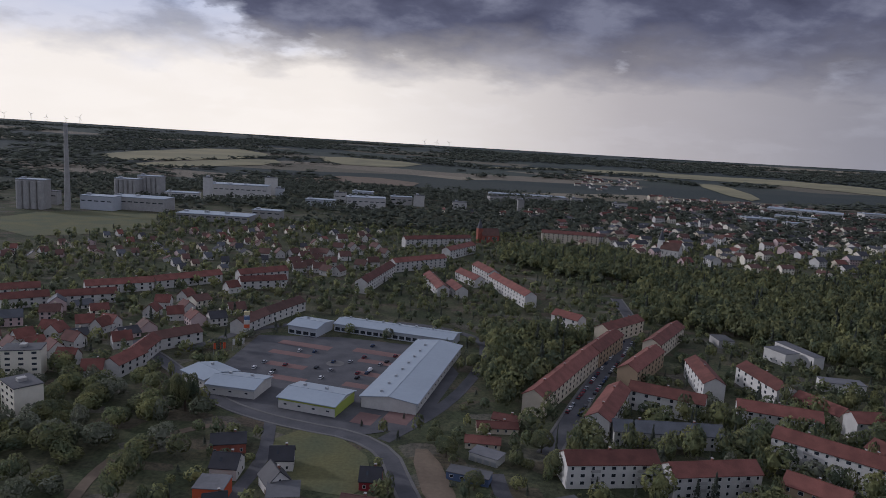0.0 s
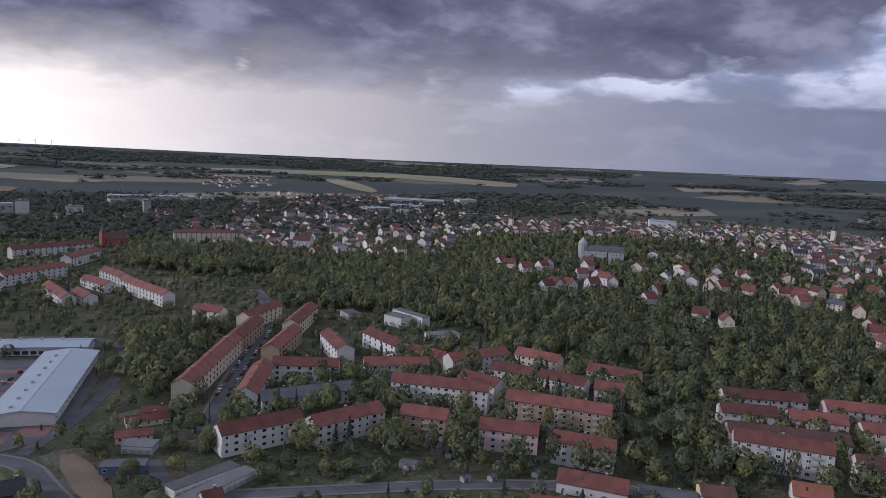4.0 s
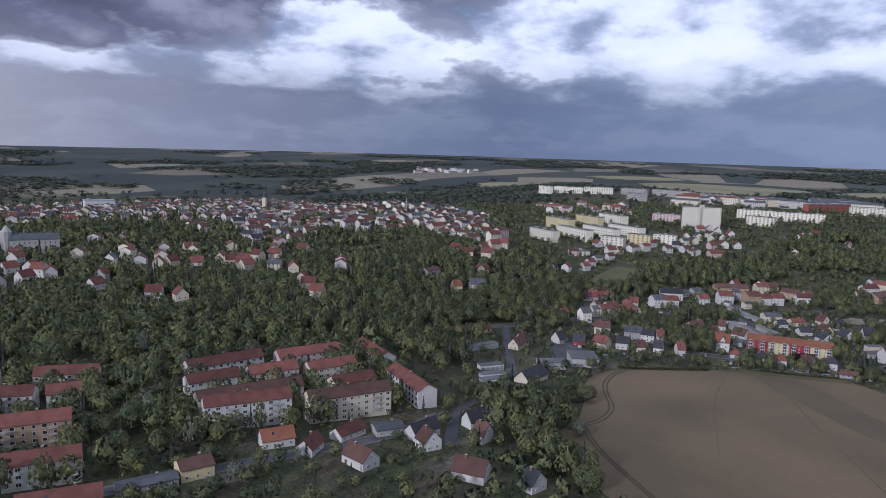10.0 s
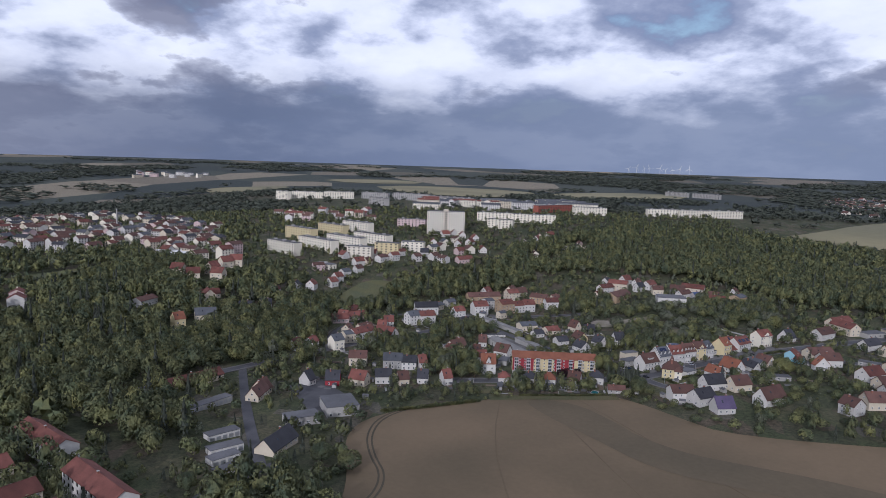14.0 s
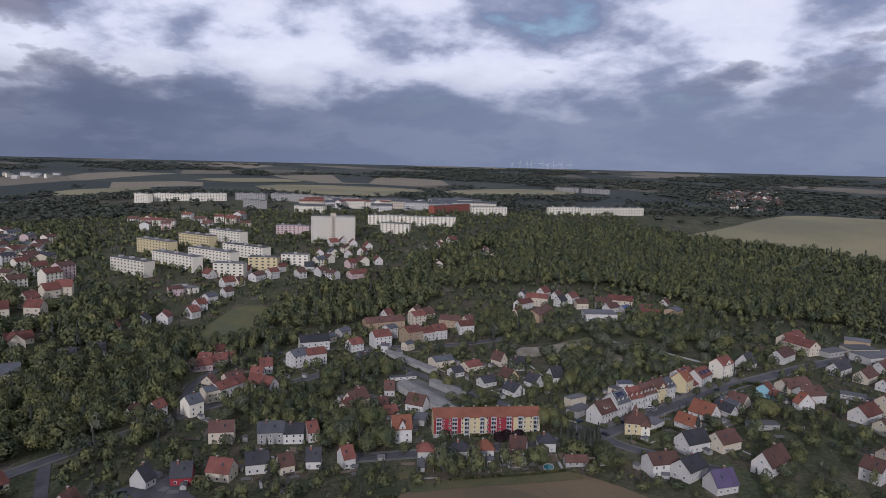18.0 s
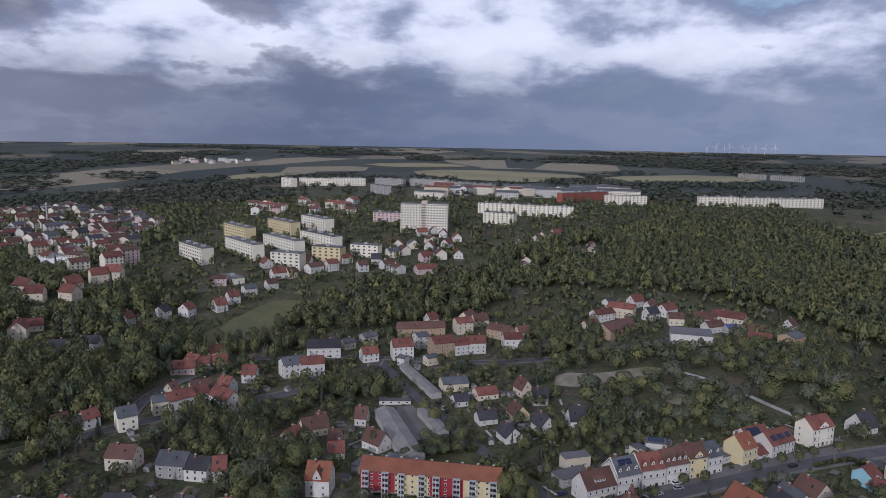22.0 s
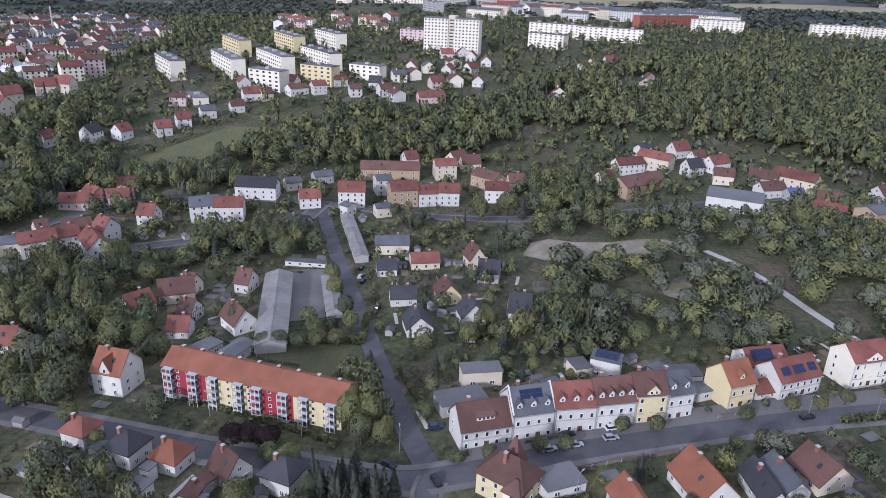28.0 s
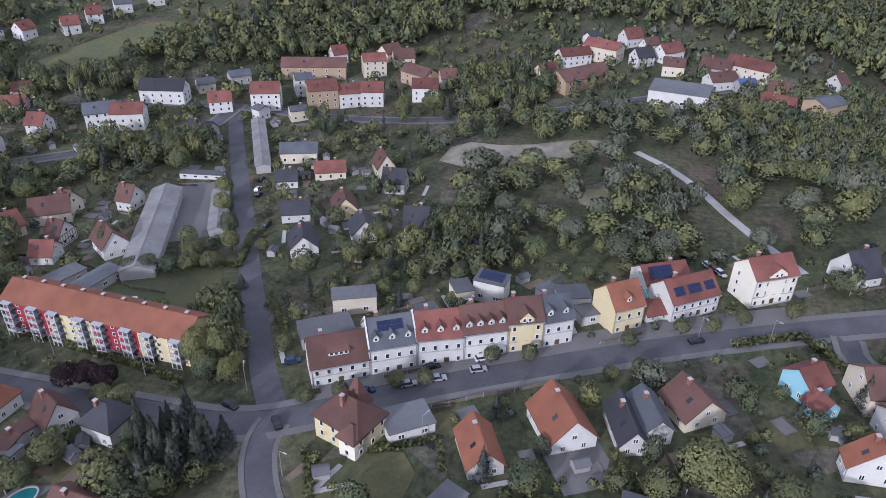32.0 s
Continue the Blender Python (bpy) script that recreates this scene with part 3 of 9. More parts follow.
def road(line, width, walk_width=0.0, label="grey asphalt street with kerbs", name="road", mat=ASPHALT, soften=2, lift=0.10):
    pts = along(rounded(list(line), soften, False))
    ob = tagged(new(name, ribbon(pts, 0, width, lift, 0.5).mesh(name, mat)), label, "street" if name == "road" else "path", kind="structure")
    ROADS.extend((x, y, width / 2 + walk_width) for x, y in pts)
    if walk_width:
        for side in (1, -1):
            strip = ribbon(pts, side * (width / 2 + walk_width / 2), walk_width, 0.20, 0.5).mesh("pavement", PAVING)
            tagged(new("pavement", strip), "pale paved footway along the street", "pavement", kind="structure")
    return ob


BARLEY = rounded([(150, -60), (236, 13), (261, 2), (288, 0), (336, 5), (362, -13), (379, -55), (386, -112), (366, -128), (347, -137), (323, -151), (300, -240), (180, -260)], 2)
cut_sheet("barley_field", BARLEY, 0.25, BARLEY_M, "ripe brown barley field with darker lodged patches", "field")
cut_sheet("lodged_barley", rounded([(379, -74), (371, -98), (342, -109), (328, -112), (309, -124), (299, -138), (280, -168), (250, -200), (245, -176), (267, -149), (277, -132), (294, -107), (326, -94), (351, -82)], 2), 0.32, LODGED, "dark green lodged patch in the barley", "field patch", 7.0)
cut_sheet("field_margin", [(384, -60), (377, -60), (377, -78), (373.5, -104), (372, -120), (378.5, -120), (380, -106), (384, -78)], 0.36, LAWN, "grassy margin between the barley and the gardens", "grass", 6.0)
for shift in (-0.9, 0.9):
    for bend in ([(376, -40), (370, -27), (354, -10), (331, -5), (309, -7), (290, -12), (270, -8), (255, 4)], [(262, -2), (243, -8), (228, -16), (205, -30)]):
        road([(x + shift * 0.3, y + shift) for x, y in bend], 0.7, 0, "dark wheel track pressed into the barley", "wheel_track", TRACK, 3, 0.34)
for k in range(1, 9, 3):
    road([(386 - k * 2, -60 - k * 6), (330 - k * 9, -40 - k * 13), (262 - k * 9, -34 - k * 17)], 0.5, 0, "faint tramline through the barley", "tramline", TRAM, 2, 0.31)
GOLD = rounded([(844, -466), (860, -460), (886, -490), (905, -537), (938, -601), (1054, -736), (1090, -822), (1000, -900), (888, -984), (640, -660), (691, -601), (758, -564), (816, -519)], 1)
cut_sheet("golden_field", GOLD, 0.5, GOLD_M, "pale golden stubble field beyond the wood", "field", 20.0)
MEADOW = rounded([(560, 34), (600, 24), (640, 6), (636, -18), (600, -8), (568, 6)], 2)
cut_sheet("meadow", MEADOW, 0.2, MEADOW_M, "mown green meadow in the valley", "meadow")
FALLOW = rounded([(560, 250), (640, 200), (660, 215), (590, 275)], 2)
cut_sheet("fallow", FALLOW, 0.2, MEADOW_M, "dry grassy fallow slope below the town", "meadow")
LOT = [(-92, 250), (-87, 330), (-48, 334), (0, 326), (10, 290), (-4, 232), (-24, 222), (-58, 236)]
cut_sheet("car_park", LOT, 0.15, ASPHALT, "asphalt car park of the retail park", "car park")
cut_sheet("new_lawn", rounded([(-52, 226), (-22, 216), (-14, 180), (-48, 186)], 1), 0.12, MEADOW_M, "rough grass plot beside the new road", "lawn")
cut_sheet("earth_strip", rounded([(-7, 214), (1, 214), (10, 176), (0, 176)], 1), 0.2, EARTH, "strip of bare brown earth", "earth", 8.0)
cut_sheet("rubble_yard", rounded([(522, -150), (546, -154), (542, -174), (552, -198), (544, -208), (530, -186)], 1), 0.2, RUBBLE_M, "overgrown rubble of a cleared factory yard", "rubble", 6.0)
cut_sheet("rubble_yard", rounded([(498, -196), (510, -194), (512, -206), (500, -208)], 1), 0.2, RUBBLE_M, "broken concrete floor among the shrubs", "rubble", 6.0)
cut_sheet("depot_yard", [(466, -91), (500, -73), (504, -88), (472, -103)], 0.15, PAVING, "pale paved yard of the depot", "yard", 8.0)
cut_sheet("workshop_yard", [(350, 18), (396, 36), (410, 22), (372, 0)], 0.15, ASPHALT, "asphalt yard of the workshops", "yard", 8.0)
cut_sheet("green", rounded([(432, -85), (458, -88), (462, -108), (436, -120)], 1), 0.12, LAWN, "lawn behind the long apartment block", "lawn", 8.0)
cut_sheet("green", rounded([(392, -150), (401, -156), (404, -172), (384, -168)], 1), 0.12, LAWN, "lawn at the street corner", "lawn", 8.0)
cut_sheet("green", rounded([(396, -78), (403, -86), (398, -60), (386, -52)], 1), 0.12, LAWN, "lawn beside the houses", "lawn", 8.0)
FAR_FIELDS = (
    ((-928, 1856), (-806, 2623), (-528, 2249), (-657, 1769), (-787, 1626)), ((-731, 1511), (-530, 2114), (-431, 1868), (-599, 1515)), ((-467, 2501), (-63, 2406), (-150, 2029), (-348, 2042)),
    ((68, 2271), (420, 2532), (646, 2389), (1100, 2257), (1296, 2103), (1463, 2378), (1066, 2624), (661, 2689), (214, 2498)), ((826, 2585), (1227, 2624), (1508, 2111), (1282, 1822), (1162, 2122)),
    ((729, 2106), (653, 1524), (743, 1644), (823, 2112)), ((1894, 65), (2091, -60), (1937, -375), (1666, -348), (1492, -158)), ((1834, 471), (1905, 269), (1797, 238), (1617, 374)),
    ((1849, -386), (2024, -739), (1727, -764), (1539, -391)), ((2356, 244), (2493, -29), (2242, -129), (2115, 93)))
for corners in FAR_FIELDS:
    cut_sheet("far_field", rounded(list(corners), 1), 1.2, GOLD_M, "pale ripe cornfield far out in the plain", "field", 90.0)
cut_sheet("far_field", rounded([(-336, 1434), (-198, 1629), (-12, 1466), (-234, 1261)], 1), 1.2, EARTH, "brown ploughed field beyond the factory", "field", 90.0)
FIELD_LAWN = rounded([(-451, 704), (-321, 779), (-277, 671), (-297, 602), (-358, 558)], 1)
cut_sheet("paddock", FIELD_LAWN, 0.3, MEADOW_M, "flat green paddock before the factory", "meadow", 20.0)

road(((412, -40), (411, -62), (408.5, -88), (406, -120), (404.5, -138), (411, -152), (419, -167), (430, -193), (440, -218), (448, -242), (454, -262), (466, -300), (480, -360)), 5.6, 1.6)
road(((406, -145), (419, -137), (429, -132), (450, -121), (478, -107), (502, -95), (536, -78), (562, -66)), 5.2, 0)
road(((407, -144), (403, -143.5), (397, -145), (388, -150), (366, -168)), 4.4, 0.9)
road(((446, -248), (438, -247), (426, -256), (410, -280)), 4.0, 1.2)
road(((470, 22), (503, 26), (538, 10), (556, -8), (566, -66), (560, -110), (566, -160), (590, -215), (610, -270)), 4.6, 1.0)
road(((360, 110), (424, 64), (449, 41), (470, 22), (490, 0), (512, -29), (539, -64), (566, -66)), 4.8, 1.2)
road(((294, 30), (353, 47), (424, 64)), 4.6, 0)
road(((220, 40), (262, 50), (294, 30), (300, 24)), 4.4, 0)
road(((30, 170), (130, 138), (180, 96), (220, 60), (248, 52)), 4.6, 1.0)
road(((38, 215), (67, 287), (92, 340), (112, 380), (118, 460)), 6.0, 1.0)
road(((-140, 310), (-112, 282), (-82, 246), (-56, 230), (-16, 219), (-6, 183), (6, 150)), 5.2, 1.0)
road(((-16, 219), (5, 252), (22, 306), (24, 350), (-20, 372), (-90, 350), (-112, 300)), 5.0, 0)
road(((-56, 230), (-50, 196), (-58, 160)), 4.2, 0)
road(((20, 200), (22, 180), (40, 160)), 5.0, 0)
road(((541, -213), (529, -222), (514, -229), (492, -236), (470, -246)), 2.6, 0, "pale concrete track through the shrubs", "concrete_track", CONCRETE)
road(((-93, 165), (-96, 189), (-92, 205), (-81, 219), (-70, 226)), 3.4, 0, "sandy track through the scrub", "sandy_track", EARTH)


FRONT = along([(411, -152), (419, -167), (430, -193), (440, -218), (448, -242)])
tagged(new("forecourt", ribbon(FRONT, 6.2, 3.6, 0.17, 0.5).mesh("forecourt", PAVING)), "pale paved strip before the terraced houses", "pavement", kind="structure")

# ---- buildings ----
BALCONIES = {}


def block(x, y, rot, L, D, storeys, wall, roof):
    """An apartment block with a tiled gable roof."""
    eave = 2.3 * storeys + 0.7
    ridge = eave + 2.5
    ob = thing("apartment_block", x, y, rot, f"{COLOUR[wall]} {storeys}-storey apartment block, {ROOF_WORD[roof]}", "apartment block", "apartment blocks", lowest(x, y, rot, L, D))
    base(x, y, rot, L, D)
    part("wall", gable_body(L, D, eave, ridge, 0).mesh("wall", WALLS[wall]), ob)
    part("roof", gable_roof(L, D, eave, ridge).mesh("roof", ROOFS[roof]), ob)
    far = math.hypot(x - 150, y - 110) > 145
    bays = max(3, int(L / (4.6 if far else 2.9)))
    front = sense(x, y, rot, 160, -80)
    side = 0 if front > 0 else 180
    rear = Shape()
    for k in range(bays):
        wx = (k + 0.5) / bays * L - L / 2
        for st in range(storeys):
            if far:
                rear.box(wx - 0.6, wx + 0.6, front * D / 2 - 0.05, front * D / 2 + 0.05, 1.3 + 2.3 * st, 2.5 + 2.3 * st)
            else:
                window_at(ob, wx, front * D / 2, 1.3 + 2.3 * st, side, 1.5 if k % 3 == 1 else 1.0, 1.2)
            rear.box(wx - 0.5, wx + 0.5, -front * D / 2 - 0.05, -front * D / 2 + 0.05, 1.3 + 2.3 * st, 2.5 + 2.3 * st)
    tagged(part("glazing", rear.mesh("glazing", GLASS), ob, "rows of small dark windows"), kind="stuff")
    if not far:
        n = max(1, int(L / 13))
        for k in range(n):
            for st in range(1, storeys):
                key = front
                if key not in BALCONIES:
                    s = Shape()
                    s.box(-1.3, 1.3, min(0, front), max(0, front), 0, 0.12)
                    s.box(-1.3, 1.3, front * 0.96 - 0.04, front * 0.96 + 0.04, 0.12, 0.95)
                    BALCONIES[key] = s.mesh("balcony", CONCRETE)
                part("balcony", BALCONIES[key], ob, "", pose((k + 0.5) / n * L - L / 2 + 1.4, front * D / 2, 0.9 + 2.3 * st))
    for k in range(max(1, int(L / 18))):
        chimney_at(ob, (k + 0.5) / max(1, int(L / 18)) * L - L / 2, 0.3, ridge, 0.9)
    return ob


def slab(x, y, rot, L, D, H, storeys, wall):
    """A flat-roofed slab of flats from concrete panels."""
    wall = "ivory" if wall in ("white", "cream") else wall
    ob = thing("slab_block", x, y, rot, f"{COLOUR[wall]} {storeys}-storey slab block with a flat roof", "apartment block", "slab blocks", lowest(x, y, rot, L, D))
    base(x, y, rot, L, D)
    s = Shape()
    s.box(-L / 2, L / 2, -D / 2, D / 2, 0, H)
    part("wall", s.mesh("wall", WALLS[wall]), ob)
    s = Shape()
    s.box(-L / 2 - 0.2, L / 2 + 0.2, -D / 2 - 0.2, D / 2 + 0.2, H, H + 0.35)
    part("roof", s.mesh("roof", FELT), ob)
    rise = H / storeys
    front = sense(x, y, rot, 300, -150)
    bays = max(3, int(L / 4.2))
    rear, w = Shape(), L / bays * 0.38
    for k in range(bays):
        wx = (k + 0.5) / bays * L - L / 2
        for st in range(storeys):
            for way in (1, -1):
                rear.box(wx - w / 2, wx + w / 2, way * D / 2 - 0.05, way * D / 2 + 0.05, rise * st + 0.8, rise * (st + 0.40) + 0.8)
    tagged(part("glazing", rear.mesh("glazing", GLASS), ob, "rows of small dark windows"), kind="stuff")
    for k in range(max(1, int(L / 14))):
        cx = (k + 0.5) / max(1, int(L / 14)) * L - L / 2
        s = Shape()
        s.box(cx - 1.2, cx + 1.2, -1.4, 1.4, H + 0.35, H + 1.5)
        part("stair_head", s.mesh("stair_head", CONCRETE), ob)
    return ob


def house(x, y, rot, L, D, eave, ridge, wall, roof, hip=0, gable=0, terrace=0, timber=0):
    """A detached house: rendered walls, tiled roof, windows, door and chimney."""
    z = lowest(x, y, rot, L, D)
    lift = float(height(x, y)) - z
    ob = thing("house", x, y, rot, f"{COLOUR[wall]} house with a {'hipped ' if hip else ''}{ROOF_WORD[roof]}", "house", "houses", z)
    base(x, y, rot, L, D)
    eave, ridge = eave + lift, ridge + lift
    if hip:
        s = Shape()
        s.box(-L / 2, L / 2, -D / 2, D / 2, 0, eave)
        part("wall", s.mesh("wall", WALLS[wall]), ob)
        part("roof", hip_roof(L, D, eave, ridge).mesh("roof", ROOFS[roof]), ob)
    else:
        part("wall", gable_body(L, D, eave, ridge, 0).mesh("wall", WALLS[wall]), ob)
        part("roof", gable_roof(L, D, eave, ridge).mesh("roof", ROOFS[roof]), ob)
    chimney_at(ob, L * 0.18, 0.5, ridge - 0.3, 1.2)
    front = sense(x, y, rot, 320, -170)
    side = 0 if front > 0 else 180
    storeys = max(1, int((eave - lift) / 2.05))
    bays = max(2, min(5, int(L / 2.6)))
    for st in range(storeys):
        for k in range(bays):
            window_at(ob, (k + 0.5) / bays * L - L / 2, front * D / 2, lift + 0.75 + 2.1 * st, side, 0.85, 1.1)
    # the gable that looks down the valley
    end = 1 if math.cos(radians(rot)) * (320 - x) + math.sin(radians(rot)) * (-170 - y) > 0 else -1
    for st in range(storeys):
        for k in (-1, 1):
            window_at(ob, end * L / 2, k * D * 0.22, lift + 0.75 + 2.1 * st, -90 if end > 0 else 90, 0.85, 1.1)
    if not hip and ridge - eave > 2.2:
        window_at(ob, end * L / 2, 0, eave + 0.35, -90 if end > 0 else 90, 0.9, 1.0)
        s = Shape()
        s.box(-0.35, 0.35, -0.55, 0.55, 0, 0.06)
        slope = math.degrees(math.atan2(ridge - eave, D / 2))
        part("roof_window", s.mesh("roof_window", GLASS), ob, "", pose(-L * 0.15, front * D * 0.25, (eave + ridge) / 2 + 0.30, -slope * front, 0, 0))
    s = Shape()
    s.box(-0.5, 0.5, 0, 0.08, 0, 1.6)
    part("door", s.mesh("door", DOOR), ob, "", pose(L * 0.3, -front * D / 2 - (0.0 if front < 0 else 0.08), lift))
    if gable:
        s = Shape()
        w = min(L * 0.34, 3.4)
        a = front * (D / 2 + 0.15)
        s.poly([(-w / 2, a, eave - 0.6), (w / 2, a, eave - 0.6), (w / 2, a, eave + 0.9), (0, a, ridge - 0.7), (-w / 2, a, eave + 0.9)])
        s.slab([(-w / 2 - 0.25, a + front * 0.2, eave + 0.7), (0, a + front * 0.2, ridge - 0.45), (0, 0, ridge - 0.45), (-w / 2 - 0.25, 0, eave + 0.7)], 0.16, 1)
        s.slab([(w / 2 + 0.25, a + front * 0.2, eave + 0.7), (0, a + front * 0.2, ridge - 0.45), (0, 0, ridge - 0.45), (w / 2 + 0.25, 0, eave + 0.7)], 0.16, 1)
        part("cross_gable", s.mesh("cross_gable", WALLS[wall], ROOFS[roof]), ob)
        window_at(ob, 0, a, eave + 0.1, side, 0.8, 1.0)
    if terrace:
        s = Shape()
        e = -end
        s.box(-5.5, 5.5, -5.0, 5.0, -0.5, 0.4)
        part("terrace", s.mesh("terrace", PAVING), ob, "paved stone terrace", pose(end * (L / 2 + 2.6), 0, lift))
    if timber:
        s = Shape()
        for k in range(-3, 4):
            s.box(end * L / 2 - 0.06, end * L / 2 + 0.06, k * D / 7 - 0.07, k * D / 7 + 0.07, lift + 0.3, eave + 0.2)
        for zz in (lift + 0.3, (lift + eave) / 2, eave):
            s.box(end * L / 2 - 0.06, end * L / 2 + 0.06, -D / 2, D / 2, zz, zz + 0.14)
        part("timber_frame", s.mesh("timber_frame", DOOR), ob, "dark timber framing")
    return ob


COTTAGES = {}


def cottage(x, y, rot, L, D, wall, roof):
    """A small house of the estates, copied from one of its colour."""
    m = pose(x, y, lowest(x, y, rot, L, D), 0, 0, rot)
    base(x, y, rot, L, D)
    key = (L, D, wall, roof)
    if key in COTTAGES:
        return copy_thing(COTTAGES[key], m)
    ob = thing("house", x, y, rot, f"small {COLOUR[wall]} house with a steep {ROOF_WORD[roof]}", "house", "estate houses")
    ob.matrix_world = m
    eave, ridge = (6.4, 10.2) if L == 10.0 else (3.8, 7.0)      # the villas of the wood are tall
    part("wall", gable_body(L, D, eave, ridge, -1.0).mesh("wall", WALLS[wall]), ob)
    part("roof", gable_roof(L, D, eave, ridge).mesh("roof", ROOFS[roof]), ob)
    for z in (1.2, 3.6) if L == 10.0 else (1.2,):
        for k in (-1, 1):
            window_at(ob, L / 2, k * D * 0.22, z, -90, 0.9, 1.1)
            window_at(ob, -L / 2, k * D * 0.22, z, 90, 0.9, 1.1)
            window_at(ob, k * L * 0.25, -D / 2, z, 180, 1.0, 1.1)
            window_at(ob, k * L * 0.25, D / 2, z, 0, 1.0, 1.1)
    chimney_at(ob, L * 0.2, 0.3, ridge - 0.1, 0.9)
    COTTAGES[key] = ob
    return ob


def solar_array(parent, rows, columns, w, h, m):
    for r in range(rows):
        for c in range(columns):
            s = Shape()
            s.box(-w / 2 + 0.03, w / 2 - 0.03, -h / 2 + 0.03, h / 2 - 0.03, 0, 0.05)
            part("solar_panel", s.mesh("solar_panel", SOLAR), parent, "", m @ pose((c - (columns - 1) / 2) * w, (r - (rows - 1) / 2) * h, 0))


def row_house(x, y, rot, L, D, eave, ridge, wall, roof, dormers=0, solar=0, party=0, gable=0, wide_dormer=0):
    """A terraced street house; its front looks at the street."""
    z = lowest(x, y, rot, L, D)
    lift = float(height(x, y)) - z
    front = sense(x, y, rot, 400, -200)
    side = 0 if front > 0 else 180
    ob = thing("terraced_house", x, y, rot, f"{COLOUR[wall]} terraced street house, {ROOF_WORD[roof]}", "house", "terraced houses", z)
    base(x, y, rot, L, D)
    eave, ridge = eave + lift, ridge + lift
    part("wall", gable_body(L, D, eave, ridge, 0).mesh("wall", WALLS[wall]), ob)
    part("roof", gable_roof(L, D, eave, ridge, 0.3).mesh("roof", ROOFS[roof]), ob)
    s = Shape()
    s.box(-L / 2 + 0.02, L / 2 - 0.02, front * (D / 2 + 0.05) - 0.05, front * (D / 2 + 0.05) + 0.05, 0, lift + 0.5)
    part("plinth", s.mesh("plinth", CONCRETE), ob, "grey rendered plinth")
    s = Shape()
    s.box(-L / 2 - 0.1, L / 2 + 0.1, front * (D / 2 + 0.42) - 0.09, front * (D / 2 + 0.42) + 0.09, eave - 0.32, eave - 0.16)
    part("gutter", s.mesh("gutter", METAL), ob, "zinc rain gutter")
    storeys = max(2, int((eave - lift) / 2.2))
    bays = max(3, int(L / 1.9))
    rise = (eave - lift - 0.3) / storeys
    for st in range(storeys):
        for k in range(bays):
            wx = (k + 0.5) / bays * L - L / 2
            if st == 0 and k == bays // 2:
                s = Shape()
                s.box(-0.5, 0.5, -0.03, 0.06, 0, 1.7)
                part("door", s.mesh("door", DOOR), ob, "", pose(wx, front * D / 2, lift))
                continue
            window_at(ob, wx, front * D / 2, lift + 0.62 + rise * st, side, 0.8, 1.15)
            if st < 2:
                s = Shape()
                s.box(-0.5, 0.5, 0, 0.14, -0.1, 0)
                part("sill", s.mesh("sill", CONCRETE), ob, "", pose(wx, front * D / 2, lift + 0.62 + rise * st, 0, 0, side))
    for e in (-1, 1):
        for st in range(storeys):
            window_at(ob, e * L / 2, 1.6, lift + 0.62 + rise * st, -90 if e > 0 else 90, 0.7, 1.05) if e * sense(x, y, rot - 90, 415, -130) > 0 and party == 0 and L > 10 else None
    s = Shape()
    s.box(-L / 2 + 0.01, L / 2 - 0.01, front * (D / 2 + 0.04) - 0.04, front * (D / 2 + 0.04) + 0.04, lift + rise + 0.22, lift + rise + 0.36)
    part("string_course", s.mesh("string_course", CONCRETE), ob, "plain string course above the ground floor")
    s = Shape()
    s.box(-L / 2 + 0.01, L / 2 - 0.01, front * (D / 2 + 0.08) - 0.08, front * (D / 2 + 0.08) + 0.08, eave - 0.55, eave - 0.34)
    part("cornice", s.mesh("cornice", WALLS["ivory"]), ob, "moulded cornice under the gutter")
    for e in (-1, 1):
        s = Shape()
        s.tube([(e * (L / 2 - 0.15), front * (D / 2 + 0.12), lift), (e * (L / 2 - 0.15), front * (D / 2 + 0.12), eave - 0.3)], [0.06, 0.06], 6)
        part("downpipe", s.mesh("downpipe", METAL), ob)
    slope = math.atan2(ridge - eave, D / 2)
    if wide_dormer:
        s = Shape()
        w, y0, y1 = 1.9, front * D * 0.36, front * D * 0.06
        z0 = eave + 0.14 * D * math.tan(slope)
        s.box(-w, w, min(y0, y1), max(y0, y1), z0 - 0.3, z0 + 1.15)
        s.slab([(-w - 0.2, y0 + front * 0.3, z0 + 1.2), (w + 0.2, y0 + front * 0.3, z0 + 1.2), (w + 0.2, y1 - front * 0.4, z0 + 1.75), (-w - 0.2, y1 - front * 0.4, z0 + 1.75)], 0.14, 1)
        wide = part("dormer", s.mesh("dormer", WALLS["white"], ROOFS[roof]), ob, "wide shed dormer with a row of windows")
        for k in range(4):
            window_at(wide, -1.35 + 0.9 * k, y0, z0 + 0.25, side, 0.75, 0.75)
    for k in range(dormers):
        s = Shape()
        cx = (k + 0.5) / dormers * L - L / 2
        y0, y1 = front * D * 0.40, front * D * 0.12
        z0 = eave + 0.10 * D * math.tan(slope) + 0.1
        s.poly([(-0.62, y0, z0), (0.62, y0, z0), (0.62, y0, z0 + 1.0), (0, y0, z0 + 1.75), (-0.62, y0, z0 + 1.0)])
        for e in (-1, 1):
            s.poly([(e * 0.62, y0, z0), (e * 0.62, y1, z0 + 1.0), (e * 0.62, y0, z0 + 1.0)], 1)
            s.slab([(e * 0.85, y0 + front * 0.25, z0 + 0.85), (0, y0 + front * 0.25, z0 + 1.88), (0, y1 - front * 0.8, z0 + 1.88), (e * 0.85, y1 - front * 0.1, z0 + 0.85)], 0.1, 1)
        dormer = part("dormer", s.mesh("dormer", WALLS[wall], ROOFS[roof]), ob, "", pose(cx, 0, 0))
